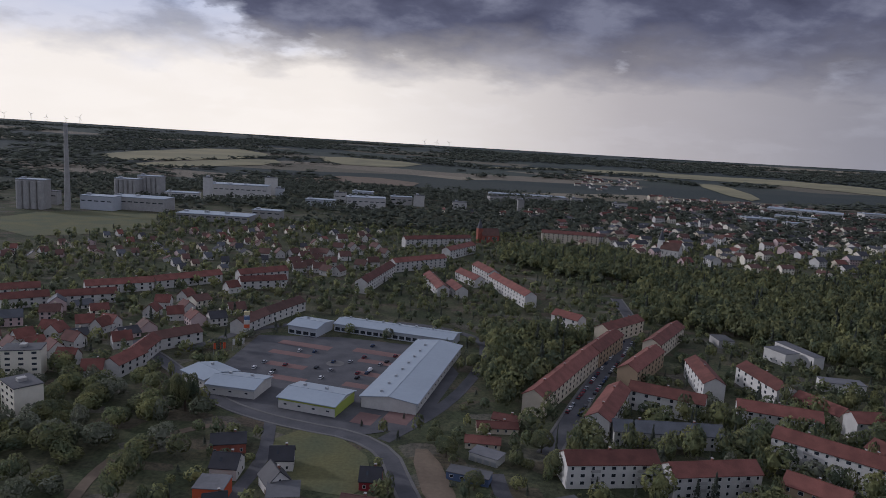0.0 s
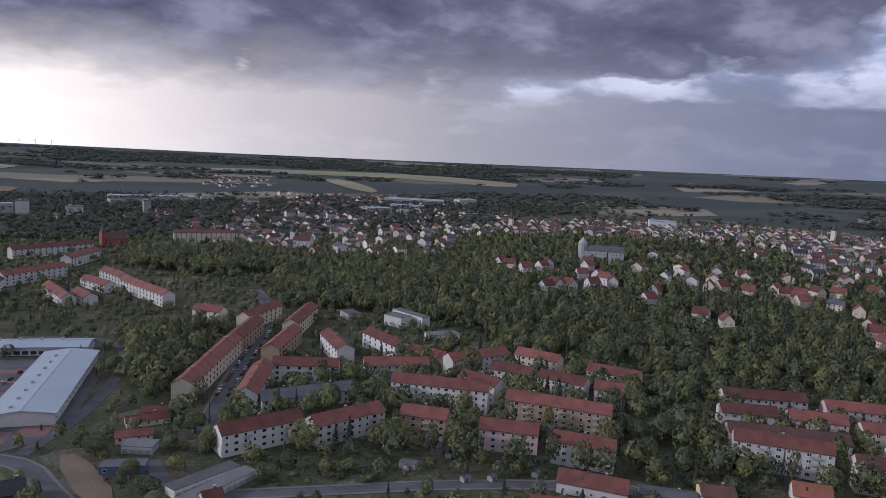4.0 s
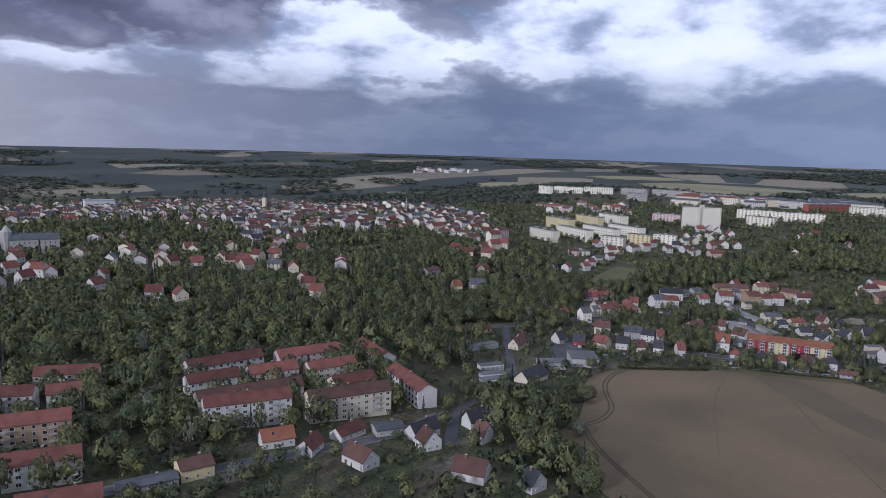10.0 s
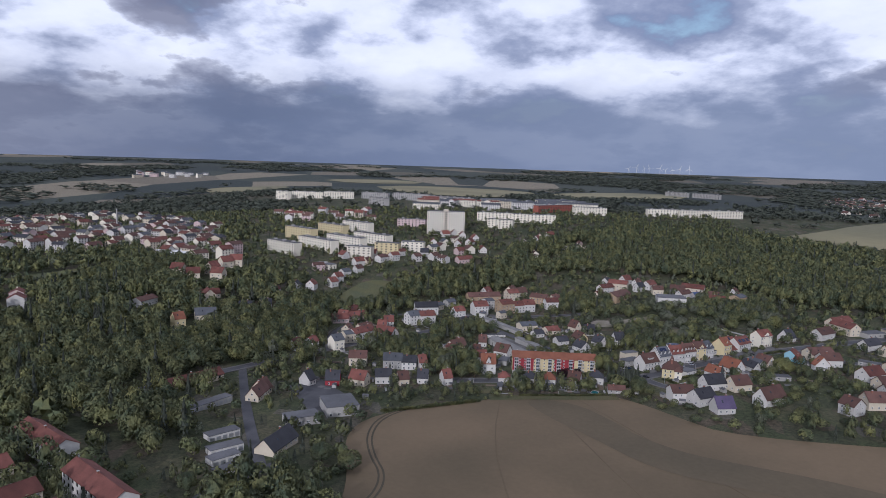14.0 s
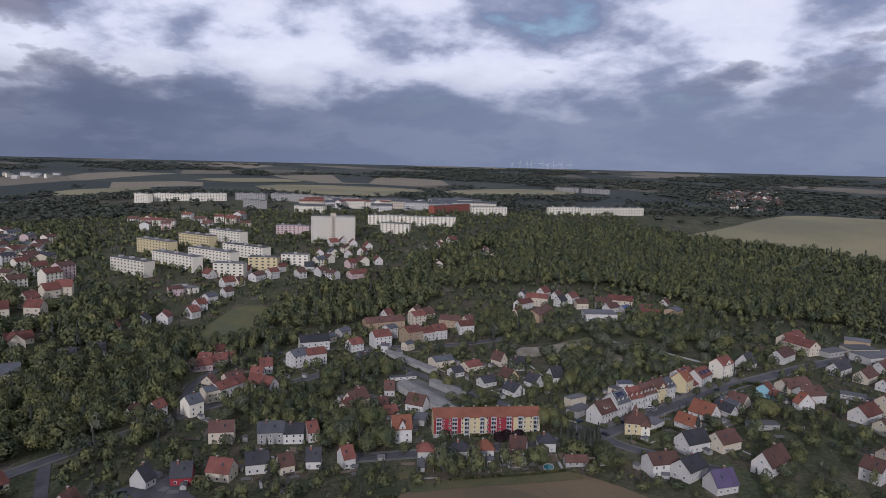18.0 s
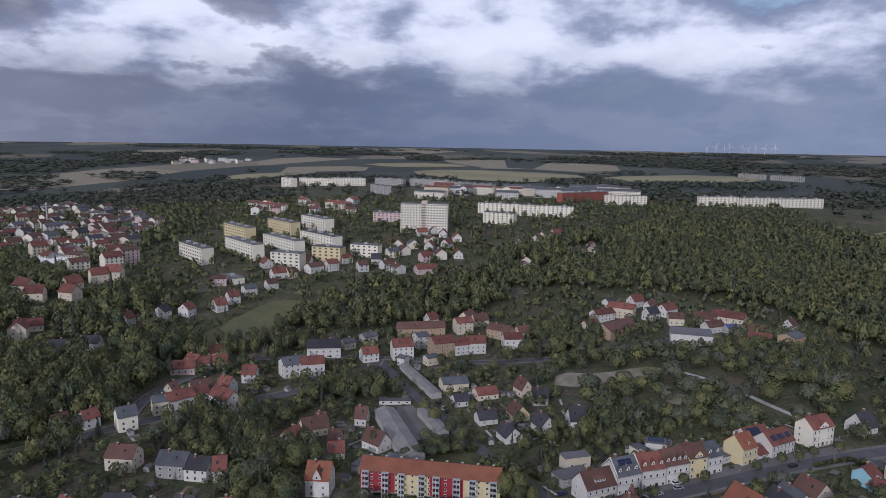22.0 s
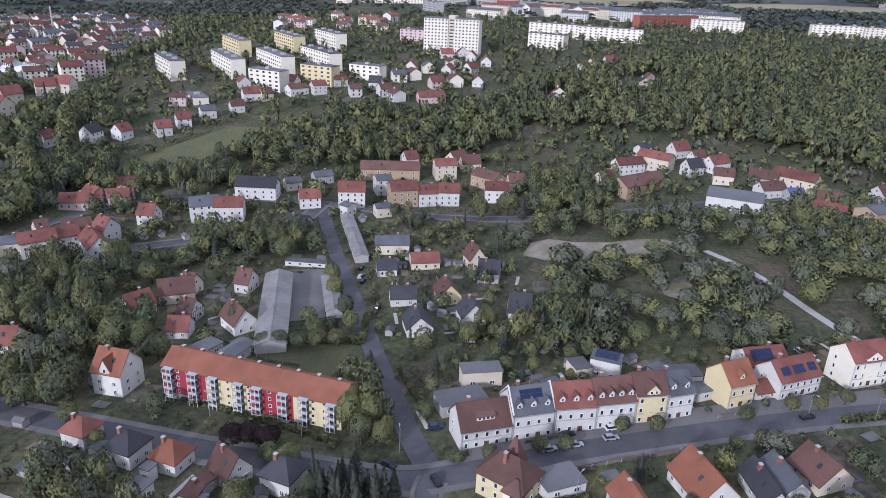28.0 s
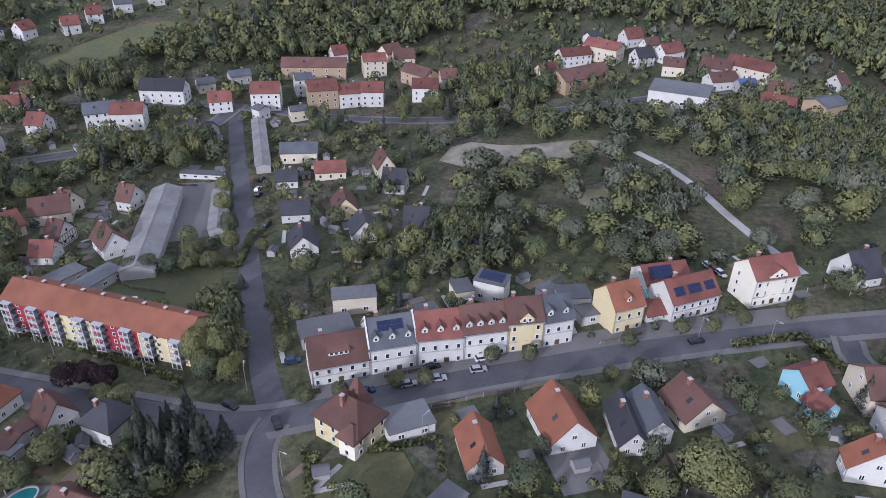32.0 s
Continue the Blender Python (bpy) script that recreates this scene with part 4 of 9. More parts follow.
        window_at(dormer, 0, y0, z0 + 0.15, side, 0.62, 0.8)
    if gable:
        s = Shape()
        w, a = L * 0.4, front * (D / 2 + 0.12)
        s.box(-w / 2, w / 2, min(a, a - front * 1.5), max(a, a - front * 1.5), lift + 1.9, eave + 0.9)
        s.poly([(-w / 2, a, eave + 0.9), (w / 2, a, eave + 0.9), (0, a, eave + 2.3)])
        for e in (-1, 1):
            s.slab([(e * (w / 2 + 0.2), a + front * 0.15, eave + 0.8), (0, a + front * 0.15, eave + 2.45), (0, 0.0, eave + 2.45), (e * (w / 2 + 0.2), 0.0, eave + 0.8)], 0.14, 1)
        part("cross_gable", s.mesh("cross_gable", WALLS[wall], ROOFS[roof]), ob)
        window_at(ob, -0.55, a, eave + 0.1, side, 0.7, 0.9)
        window_at(ob, 0.55, a, eave + 0.1, side, 0.7, 0.9)
    if solar:
        m = pose(0, front * D * 0.27, eave + D * 0.23 * math.tan(slope) + 0.36, -math.degrees(slope) * front, 0, 0)
        if solar == 1:
            solar_array(ob, 2, int(L * 0.56 / 0.7), 0.7, 1.0, m @ pose(0, -front * 1.1, 0))
        else:
            for shift, columns in ((-L * 0.3, 3), (L * 0.02, 4), (L * 0.34, 3)):
                solar_array(ob, 2, columns, 0.8, 1.0, m @ pose(shift, front * 0.3, 0))
    if party:
        for e in (-1, 1):
            s = Shape()
            a = e * L / 2
            s.slab([(a - 0.14, -D / 2 - 0.1, eave + 0.35), (a + 0.14, -D / 2 - 0.1, eave + 0.35), (a + 0.14, 0, ridge + 0.75), (a - 0.14, 0, ridge + 0.75)], 0.6)
            s.slab([(a + 0.14, D / 2 + 0.1, eave + 0.35), (a - 0.14, D / 2 + 0.1, eave + 0.35), (a - 0.14, 0, ridge + 0.75), (a + 0.14, 0, ridge + 0.75)], 0.6)
            part("party_wall", s.mesh("party_wall", WALLS["white"]), ob, "white party wall above the roof")
    chimney_at(ob, -L * 0.25, -front * 0.6, ridge - 0.2, 1.3)
    return ob


def corner_house(x, y, rot):
    """The villa at the street corner: steep hipped roofs over a main body and a wing, and a pointed gable."""
    z = lowest(x, y, rot, 9.0, 8.0)
    lift = float(height(x, y)) - z
    ob = thing("house", x, y, rot, "pale yellow corner villa with steep brown hipped roofs", "house", "houses", z)
    base(x, y, rot, 9.6, 8.4)
    s = Shape()
    s.box(-4.8, 4.8, -3.6, 3.6, 0, 4.6 + lift)
    part("wall", s.mesh("wall", WALLS["yellow"]), ob)
    part("roof", hip_roof(9.6, 7.2, 4.6 + lift, 8.3 + lift).mesh("roof", ROOFS["brown"]), ob)
    s = Shape()
    s.box(-1.7, 1.7, -1.9, 1.5, 0, 4.2 + lift)
    wing = part("wing", s.mesh("wing", WALLS["ivory"]), ob, "pale projecting wing", pose(-3.1, 3.0, 0))
    part("roof", hip_roof(3.4, 3.4, 4.2 + lift, 6.2 + lift, 0.35).mesh("roof", ROOFS["brown"]), wing)
    s = Shape()
    s.box(-1.6, 1.6, -1.6, 1.6, 0, 5.2 + lift)
    turret = part("turret", s.mesh("turret", WALLS["yellow"]), ob, "", pose(0.6, -2.6, 0))
    part("roof", hip_roof(3.2, 3.2, 5.2 + lift, 10.2 + lift, 0.3).mesh("roof", ROOFS["brown"]), turret, "steep pointed roof")
    for k in (-1, 1):
        for st in range(2):
            for side, px, py in ((180, k * 2.2, -3.6), (90, -4.8, k * 1.2 - 1.2), (0, k * 1.3 + 1.9, 3.6), (-90, 4.8, k * 1.6)):
                window_at(ob, px, py, lift + 0.8 + 2.1 * st, side, 0.8, 1.15)
    for st in range(2):
        window_at(wing, 0, 1.5, lift + 0.8 + 2.1 * st, 0, 0.8, 1.15)
        window_at(wing, -1.7, 0, lift + 0.8 + 2.1 * st, 90, 0.8, 1.15)
    chimney_at(ob, 0.4, 1.2, 8.2 + lift, 1.3)
    return ob


def solar_house(x, y, rot, L, D, eave, ridge):
    """A low house behind the terraces with panels on its roof."""
    ob = house(x, y, rot, L, D, eave, ridge, "white", "red")
    lift = float(height(x, y)) - lowest(x, y, rot, L, D)
    front = sense(x, y, rot, 320, -170)
    slope = math.atan2(ridge - eave, D / 2)
    solar_array(ob, 3, 7, 0.8, 1.0, pose(-L * 0.12, front * D * 0.25, (eave + ridge) / 2 + lift + 0.36, -math.degrees(slope) * front, 0, 0))
    return ob


def conservatory(x, y, rot):
    """A glazed garden room: pale bars over greenish panes."""
    ob = thing("conservatory", x, y, rot, "glazed conservatory with greenish panes beside the white house", "conservatory")
    base(x, y, rot, 4.6, 3.4)
    pane = material("greenish_glass", (0.16, 0.30, 0.29), 0.15, 0.1, 1.0, 0.4, 0.0)
    part("glazing", gable_body(4.4, 3.2, 2.0, 3.1, 0).mesh("glazing", pane), ob, "greenish glass walls")
    for side in (1, -1):
        s = Shape()
        s.slab([(-2.2, side * 1.7, 1.95), (2.2, side * 1.7, 1.95), (2.2, 0, 3.15), (-2.2, 0, 3.15)], 0.06)
        roof = part("glass_roof", s.mesh("glass_roof", pane), ob)
        for k in range(6):
            s = Shape()
            a = -2.2 + 0.88 * k
            s.slab([(a - 0.05, side * 1.72, 2.02), (a + 0.05, side * 1.72, 2.02), (a + 0.05, 0, 3.24), (a - 0.05, 0, 3.24)], 0.05)
            part("glazing_bar", s.mesh("glazing_bar", FRAME), roof)


def flat_hall(x, y, rot, L, D, H, wall, solar=0):
    """A flat-roofed outbuilding or hall."""
    z = lowest(x, y, rot, L, D)
    lift = float(height(x, y)) - z
    ob = thing("outbuilding" if H < 4.5 else "hall", x, y, rot, f"{COLOUR[wall]} flat-roofed {'outbuilding' if H < 4.5 else 'hall'} with felt roof", "outbuilding" if H < 4.5 else "hall", "", z)
    base(x, y, rot, L, D)
    H += lift
    s = Shape()
    s.box(-L / 2, L / 2, -D / 2, D / 2, 0, H)
    part("wall", s.mesh("wall", WALLS[wall]), ob)
    s = Shape()
    s.box(-L / 2 - 0.18, L / 2 + 0.18, -D / 2 - 0.18, D / 2 + 0.18, H, H + 0.2)
    part("roof", s.mesh("roof", FELT), ob)
    front = sense(x, y, rot, 320, -170)
    for k in range(max(1, int(L / 3.2))):
        window_at(ob, (k + 0.5) / max(1, int(L / 3.2)) * L - L / 2, front * D / 2, lift + min(1.0, (H - lift) * 0.35), 0 if front > 0 else 180, 1.2, min(1.0, (H - lift) * 0.45))
    if solar:
        solar_array(ob, 3, int(L * 0.8 / 0.9), 0.9, 1.2, pose(0, 0, H + 0.35, -8 * front, 0, 0))
    return ob


def shed(x, y, rot, L, D, eave, ridge):
    """A long industrial shed with a shallow sheet roof."""
    z = lowest(x, y, rot, L, D)
    ob = thing("long_shed", x, y, rot, "long grey shed with a shallow weathered sheet roof", "shed", "", z)
    base(x, y, rot, L, D)
    lift = float(height(x, y)) - z
    part("wall", gable_body(L, D, eave + lift, ridge + lift, 0).mesh("wall", WALLS["grey"]), ob)
    part("roof", gable_roof(L, D, eave + lift, ridge + lift, 0.3, 0.12).mesh("roof", PALE_ROOF), ob)
    for k in range(max(2, int(L / 5))):
        s = Shape()
        s.box(-1.0, 1.0, -0.04, 0.04, 0, 1.8)
        part("gate", s.mesh("gate", METAL), ob, "", pose((k + 0.5) / max(2, int(L / 5)) * L - L / 2, -sense(x, y, rot, 500, 200) * D / 2, lift))
    return ob


def garage_row(x, y, rot, L, D, H):
    """A row of lock-up garages."""
    z = lowest(x, y, rot, L, D)
    lift = float(height(x, y)) - z
    ob = thing("garage_row", x, y, rot, "row of pale lock-up garages with flat felt roof", "garages", "garage rows", z)
    base(x, y, rot, L, D)
    s = Shape()
    s.box(-L / 2, L / 2, -D / 2, D / 2, 0, H + lift)
    part("wall", s.mesh("wall", WALLS["white"]), ob)
    s = Shape()
    s.box(-L / 2 - 0.2, L / 2 + 0.2, -D / 2 - 0.2, D / 2 + 0.2, H + lift, H + lift + 0.15)
    part("roof", s.mesh("roof", FELT), ob)
    front = sense(x, y, rot, 160, -120)
    for k in range(max(2, int(L / 2.3))):
        s = Shape()
        s.box(-0.9, 0.9, -0.05, 0.05, 0, 1.6)
        part("garage_door", s.mesh("garage_door", METAL), ob, "", pose((k + 0.5) / max(2, int(L / 2.3)) * L - L / 2, front * D / 2, lift))
    return ob


def market_hall(x, y, rot, L, D, H, style):
    """A single-storey shop hall with a shallow pale sheet roof."""
    ob = thing("shop_hall", x, y, rot, f"low {COLOUR[style]} shop hall with pale sheet roof", "shop", "shop halls")
    base(x, y, rot, L, D)
    plain = "white" if style == "lime" else style
    part("wall", gable_body(L, D, H, H + 1.3, -0.3).mesh("wall", WALLS[plain]), ob)
    part("roof", gable_roof(L, D, H, H + 1.3, 0.8, 0.25).mesh("roof", SHEET), ob)
    if style == "lime":
        s = Shape()
        s.box(L / 2, L / 2 + 0.06, -D / 2, D / 2, 0.2, H - 0.2)
        part("end_panel", s.mesh("end_panel", WALLS["lime"]), ob, "lime green end wall panel")
    for side in (1, -1):
        s = Shape()
        y0, y1 = sorted((side * (D / 2 + 0.02), side * (D / 2 + 0.30)))
        s.box(-L / 2, L / 2, y0, y1, H - 0.9, H - 0.15)
        part("fascia", s.mesh("fascia", WALLS["lime" if style == "lime" and side < 0 else "glass"]), ob, "sheet fascia under the eaves")
    for k in range(int(L / 9)):
        s = Shape()
        s.box(-0.5, 0.5, -0.5, 0.5, 0, 0.9)
        part("roof_vent", s.mesh("roof_vent", METAL), ob, "", pose(-L / 2 + 9 * k + 4.5, D * 0.2, H + 0.95))
    front = sense(x, y, rot, -45, 285)
    for k in range(max(2, int(L / 3.4))):
        n = max(2, int(L / 3.4))
        window_at(ob, (k + 0.5) / n * L - L / 2, front * D / 2, 0.4, 0 if front > 0 else 180, L / n * 0.8, 1.9)
    for k in range(max(2, int(L / 5))):
        n = max(2, int(L / 5))
        window_at(ob, (k + 0.5) / n * L - L / 2, -front * D / 2, 1.6, 180 if front > 0 else 0, 1.4, 0.8)
    return ob


def balcony_block(x, y, rot, L, D):
    """The long block with red and yellow bays and glazed balcony towers."""
    z = lowest(x, y, rot, L, D)
    lift = float(height(x, y)) - z
    eave, ridge = 7.6 + lift, 10.0 + lift
    front = sense(x, y, rot, 380, -100)
    side = 0 if front > 0 else 180
    ob = thing("apartment_block", x, y, rot, "long red and yellow apartment block with glazed balcony towers", "apartment block", "", z)
    base(x, y, rot, L, D)
    part("wall", gable_body(L, D, eave, ridge, 0).mesh("wall", WALLS["yellow"]), ob)
    part("roof", gable_roof(L, D, eave, ridge, 0.5).mesh("roof", ROOFS["orange"]), ob, "orange-red tiled roof")
    red = WALLS["crimson"]
    for k, (a, b) in enumerate(((0.745, 1.0), (0.255, 0.50))):
        s = Shape()
        s.box(-L / 2 + a * L + 0.02, -L / 2 + b * L - 0.02, front * (D / 2 + 0.03) - 0.03, front * (D / 2 + 0.03) + 0.03, lift + 0.8, eave - 0.1)
        part("facade_panel", s.mesh("facade_panel", red), ob, "red rendered bay", pose(0, 0, 0) if front < 0 else pose(0, 0, 0))
    s = Shape()
    s.box(-L / 2 - 0.02, L / 2 + 0.02, front * (D / 2 + 0.04) - 0.04, front * (D / 2 + 0.04) + 0.04, 0, lift + 0.8)
    part("plinth", s.mesh("plinth", CONCRETE), ob, "grey plinth")
    towers = (0.045, 0.19, 0.30, 0.445, 0.55, 0.695, 0.81, 0.955)
    for tx in towers:
        cx = -L / 2 + tx * L
        a, b = sorted((front * (D / 2 + 0.05), front * (D / 2 + 1.5)))
        for st in range(4):
            zz = lift + 0.7 + 1.78 * st
            s = Shape()
            s.box(cx - 1.05, cx + 1.05, a, b, zz - 0.1, zz)
            out_y = front * (D / 2 + 1.47)
            s.box(cx - 1.05, cx + 1.05, out_y - 0.03, out_y + 0.03, zz + 0.08, zz + 0.62)
            balcony = part("balcony", s.mesh("balcony", RAILING), ob)
            s = Shape()
            inner = front * (D / 2 + 0.08)
            s.box(cx - 0.9, cx + 0.9, inner - 0.03, inner + 0.03, zz + 0.05, zz + 1.45)
            part("glazing", s.mesh("glazing", GLASS), balcony)
        s = Shape()
        for e in (-1.05, 0.0, 1.05):
            s.box(cx + e - 0.05, cx + e + 0.05, front * (D / 2 + 1.47) - 0.07, front * (D / 2 + 1.47) + 0.07, 0, eave - 0.1)
        part("balcony_post", s.mesh("balcony_post", FRAME), ob)
        s = Shape()
        s.slab([(cx - 1.15, a, eave + 0.05), (cx + 1.15, a, eave + 0.05), (cx + 1.15, b, eave - 0.05), (cx - 1.15, b, eave - 0.05)], 0.08)
        part("canopy", s.mesh("canopy", METAL), ob, "grey canopy over the balconies")
    for k in range(17):
        wx = (k + 0.5) / 17 * L - L / 2
        if min(abs(wx + L / 2 - t * L) for t in towers) < 1.55:
            continue
        for st in range(4):
            window_at(ob, wx, front * (D / 2 + 0.06), lift + 1.1 + 1.78 * st, side, 0.75, 0.9)
    for k in range(16):
        for st in range(4):
            window_at(ob, (k + 0.5) / 16 * L - L / 2, -front * D / 2, lift + 1.1 + 1.78 * st, 180 - side, 0.85, 0.95)
    for k in range(9):
        chimney_at(ob, (k + 0.5) / 9 * L - L / 2, -front * 0.5, ridge - 0.1, 0.7)
    return ob


# ---- the town, building by building ----

# apartment blocks on the slope below the wood
block(53.4, 279.6, 62, 71.2, 8.6, 3, 'cream', 'red')
block(80.1, 327.9, 60, 37.5, 8.6, 3, 'ochre', 'red')
block(96.7, 364.3, 46, 36.0, 8.6, 3, 'cream', 'red')
block(115.7, 348.1, 58, 46.3, 8.6, 3, 'cream', 'red')
block(91.7, 302.3, 57, 39.5, 8.6, 3, 'ochre', 'red')
block(64.3, 246.2, 65, 37.2, 8.6, 3, 'white', 'red')
block(89.6, 258.8, -26, 28.2, 8.6, 3, 'white', 'red')
block(80.6, 229.8, 0, 37.7, 8.6, 2, 'white', 'slate')
block(53.8, 199.4, 8, 28.5, 8.6, 3, 'white', 'red')
block(83.4, 195.8, 11, 28.0, 8.6, 3, 'white', 'red')
block(128.2, 207.8, -40, 38.8, 8.6, 4, 'white', 'red')
block(158.4, 171.2, -47, 39.0, 8.6, 4, 'ochre', 'red')
block(131.1, 163.6, -39, 20.1, 8.6, 3, 'rose', 'red')
block(147.4, 143.3, -48, 20.4, 8.6, 3, 'white', 'red')
block(110.3, 186.6, -41, 17.0, 8.6, 3, 'ochre', 'red')
block(126.6, 246.1, -19, 28.6, 8.6, 3, 'white', 'red')
block(167.5, 243.8, 2, 32.0, 8.6, 3, 'white', 'red')
block(139.2, 285.2, -82, 30.2, 8.6, 3, 'white', 'red')
block(114.8, 289.0, 85, 31.5, 8.6, 3, 'white', 'red')
block(151.0, 261.5, -63, 20.2, 8.6, 2, 'cream', 'red')
block(194.5, 231.4, -60, 21.5, 8.6, 3, 'cream', 'red')
block(170.2, 218.2, -52, 19.0, 8.6, 3, 'white', 'red')
block(149.6, 211.3, -66, 18.4, 8.6, 3, 'white', 'red')
block(183.5, 199.4, -58, 20.5, 8.6, 3, 'white', 'red')
block(194.1, 182.8, -45, 11.4, 8.6, 3, 'white', 'red')
block(211.3, 198.3, -56, 23.3, 8.6, 3, 'cream', 'red')
block(228.7, 143.0, -36, 20.8, 8.6, 3, 'white', 'red')
block(249.2, 127.8, -41, 20.5, 8.6, 3, 'rose', 'red')
block(267.3, 109.6, -37, 22.3, 8.6, 3, 'cream', 'red')
block(251.0, 152.8, -32, 33.6, 8.6, 3, 'white', 'red')
block(281.0, 128.1, -39, 30.2, 8.6, 3, 'rose', 'red')
block(208.1, 113.6, -47, 30.7, 8.6, 4, 'white', 'red')
block(231.2, 84.3, -45, 32.3, 8.6, 4, 'cream', 'brown')
block(252.5, 92.3, -38, 18.7, 8.6, 3, 'cream', 'red')
block(222.7, 121.7, -41, 40.4, 8.6, 3, 'cream', 'brown')
block(299.3, 102.1, 47, 29.5, 8.6, 3, 'white', 'red')
block(263.9, 70.5, 45, 31.7, 8.6, 3, 'white', 'red')

# school halls in the trees
flat_hall(169.6, 334.9, -68, 13.2, 9.0, 6.0, 'white')
flat_hall(179.8, 338.1, -76, 27.3, 6.0, 6.0, 'white')
flat_hall(178.2, 296.5, -8, 17.6, 8.0, 4.0, 'white')
flat_hall(149.9, 359.6, 3, 8.1, 12.0, 4.0, 'grey')

# long red and yellow apartment block
balcony_block(426.2, -100.6, 83, 43.9, 8.6)

# street of terraced houses
row_house(422.3, -150.8, -63, 10.9, 8.0, 4.6, 8.6, 'white', 'brown', wide_dormer=1)
row_house(426.7, -159.8, -64, 9.1, 8.0, 6.4, 10.4, 'white', 'slate', dormers=3, solar=1, party=1)
row_house(430.4, -168.6, -70, 9.0, 8.0, 6.4, 10.0, 'white', 'red', dormers=3)
row_house(433.5, -176.6, -67, 8.7, 8.0, 6.4, 10.0, 'white', 'brown', dormers=4)
row_house(436.5, -184.1, -70, 7.0, 8.0, 7.2, 10.2, 'yellow', 'brown', gable=1)
row_house(439.0, -189.8, -63, 6.5, 8.0, 6.4, 9.6, 'white', 'slate', dormers=2)
row_house(445.6, -203.3, -59, 6.9, 8.0, 6.0, 9.6, 'yellow', 'orange', dormers=1)
house(448.7, -210.7, -63, 5.2, 5.0, 2.0, 3.6, 'white', 'red')
conservatory(454.2, -210.4, -60)
row_house(452.6, -217.1, -58, 11.8, 8.0, 4.6, 8.0, 'white', 'red', solar=2)
row_house(459.6, -234.1, -64, 10.4, 7.5, 7.0, 10.0, 'ivory', 'red', gable=1)

# houses south of the street
corner_house(406.1, -158.3, 65)
base(399.5, -168.0, 25, 12.0, 11.0)        # the villa's open lawn
flat_hall(409.0, -167.3, -58, 8.1, 6.0, 2.4, 'white')
house(404.2, -180.3, 22, 8.9, 5.8, 2.4, 5.4, 'white', 'orange')
house(412.0, -193.1, 25, 10.1, 8.2, 2.6, 6.8, 'white', 'orange', terrace=1)
house(412.7, -203.6, 14, 9.7, 4.6, 2.6, 5.2, 'white', 'dark')
house(415.2, -207.5, 17, 8.9, 4.6, 3.4, 5.4, 'white', 'slate')
house(419.8, -215.1, 29, 7.7, 8.0, 2.4, 5.8, 'cream', 'brown')
house(428.2, -235.3, -57, 5.3, 6.2, 3.8, 6.0, 'blue', 'red')
house(423.1, -236.6, 31, 4.0, 4.4, 2.2, 4.0, 'blue', 'red')
house(409.7, -240.3, -2, 3.9, 8.0, 3, 7, 'white', 'orange')
house(469.7, -256.0, -64, 7.1, 8.0, 3, 7.4, 'white', 'dark')

# houses beside the long block
house(405.9, -70.9, 82, 5.8, 5.4, 3.6, 6.0, 'white', 'red', hip=1)
house(402.6, -83.6, 80, 6.0, 6.0, 3.8, 6.6, 'white', 'dark', hip=1)
house(402.2, -93.2, 80, 6.0, 5.6, 3.2, 6.0, 'white', 'orange', hip=1)
flat_hall(397.6, -91.0, 80, 2.2, 2.2, 3.0, 'white')
house(401.0, -106.0, 60, 6.2, 5.6, 2.8, 6.4, 'white', 'brown')
house(395.6, -102.6, 80, 3.2, 6.6, 2.0, 2.8, 'grey', 'brown')
house(400.4, -117.0, 78, 6.4, 6.0, 3.8, 6.6, 'white', 'dark', hip=1)
house(426.4, -65.3, 87, 7.6, 8.0, 6.0, 10.2, 'white', 'orange', gable=1)
house(434.6, -30.1, -75, 4.4, 7.0, 4.4, 7.6, 'white', 'red')
house(462.8, -46.6, -31, 7.5, 7.0, 3.2, 6.4, 'cream', 'red')
house(478.0, -54.6, 84, 4.1, 6.4, 3.2, 6.8, 'cream', 'brown')
house(462.1, -63.2, 87, 4.5, 6.4, 3.2, 6.6, 'white', 'brown', timber=1)
house(453.6, -65.2, -78, 5.6, 6.0, 2.6, 5.4, 'white', 'red')
house(460.3, -78.7, 51, 8.8, 6.6, 3.4, 7.2, 'white', 'brown')
house(484.3, -69.7, 85, 4.7, 6.6, 3.4, 7.0, 'white', 'brown')
flat_hall(444.2, -85.4, -16, 11.2, 5.0, 2.6, 'grey')
flat_hall(443.9, -76.8, -22, 9.2, 5.0, 2.6, 'grey')

# depot with a long shed and a yard
shed(469.3, -85.5, 20, 45.2, 8.0, 3.2, 4.6)
shed(481.7, -98.0, 23, 24.3, 4.5, 2.8, 3.4)
flat_hall(506.2, -80.5, -85, 13.5, 3.0, 1.6, 'white')

# village between the depot and the church street
shed(531.6, -89.0, 25, 43.2, 4.5, 2.4, 3.0)
house(525.3, -105.1, -73, 11.7, 9.0, 3.6, 5.4, 'cream', 'slate')
house(505.6, -108.4, -70, 6.3, 7.0, 2.6, 4.6, 'white', 'dark')
house(513.9, -119.3, -70, 9.3, 8.0, 2.6, 4.6, 'cream', 'red')
house(485.0, -119.0, -71, 7.6, 7.0, 2.6, 4.8, 'white', 'dark')
house(467.6, -127.4, 23, 8.5, 7.0, 2.6, 5.8, 'white', 'dark')
house(488.6, -131.8, 23, 7.9, 6.6, 2.8, 6.4, 'yellow', 'brown')
house(475.9, -140.9, 24, 7.5, 7.0, 2.8, 6.4, 'white', 'dark')
house(516.5, -135.8, 29, 7.2, 5.5, 3.6, 7.6, 'cream', 'brown')
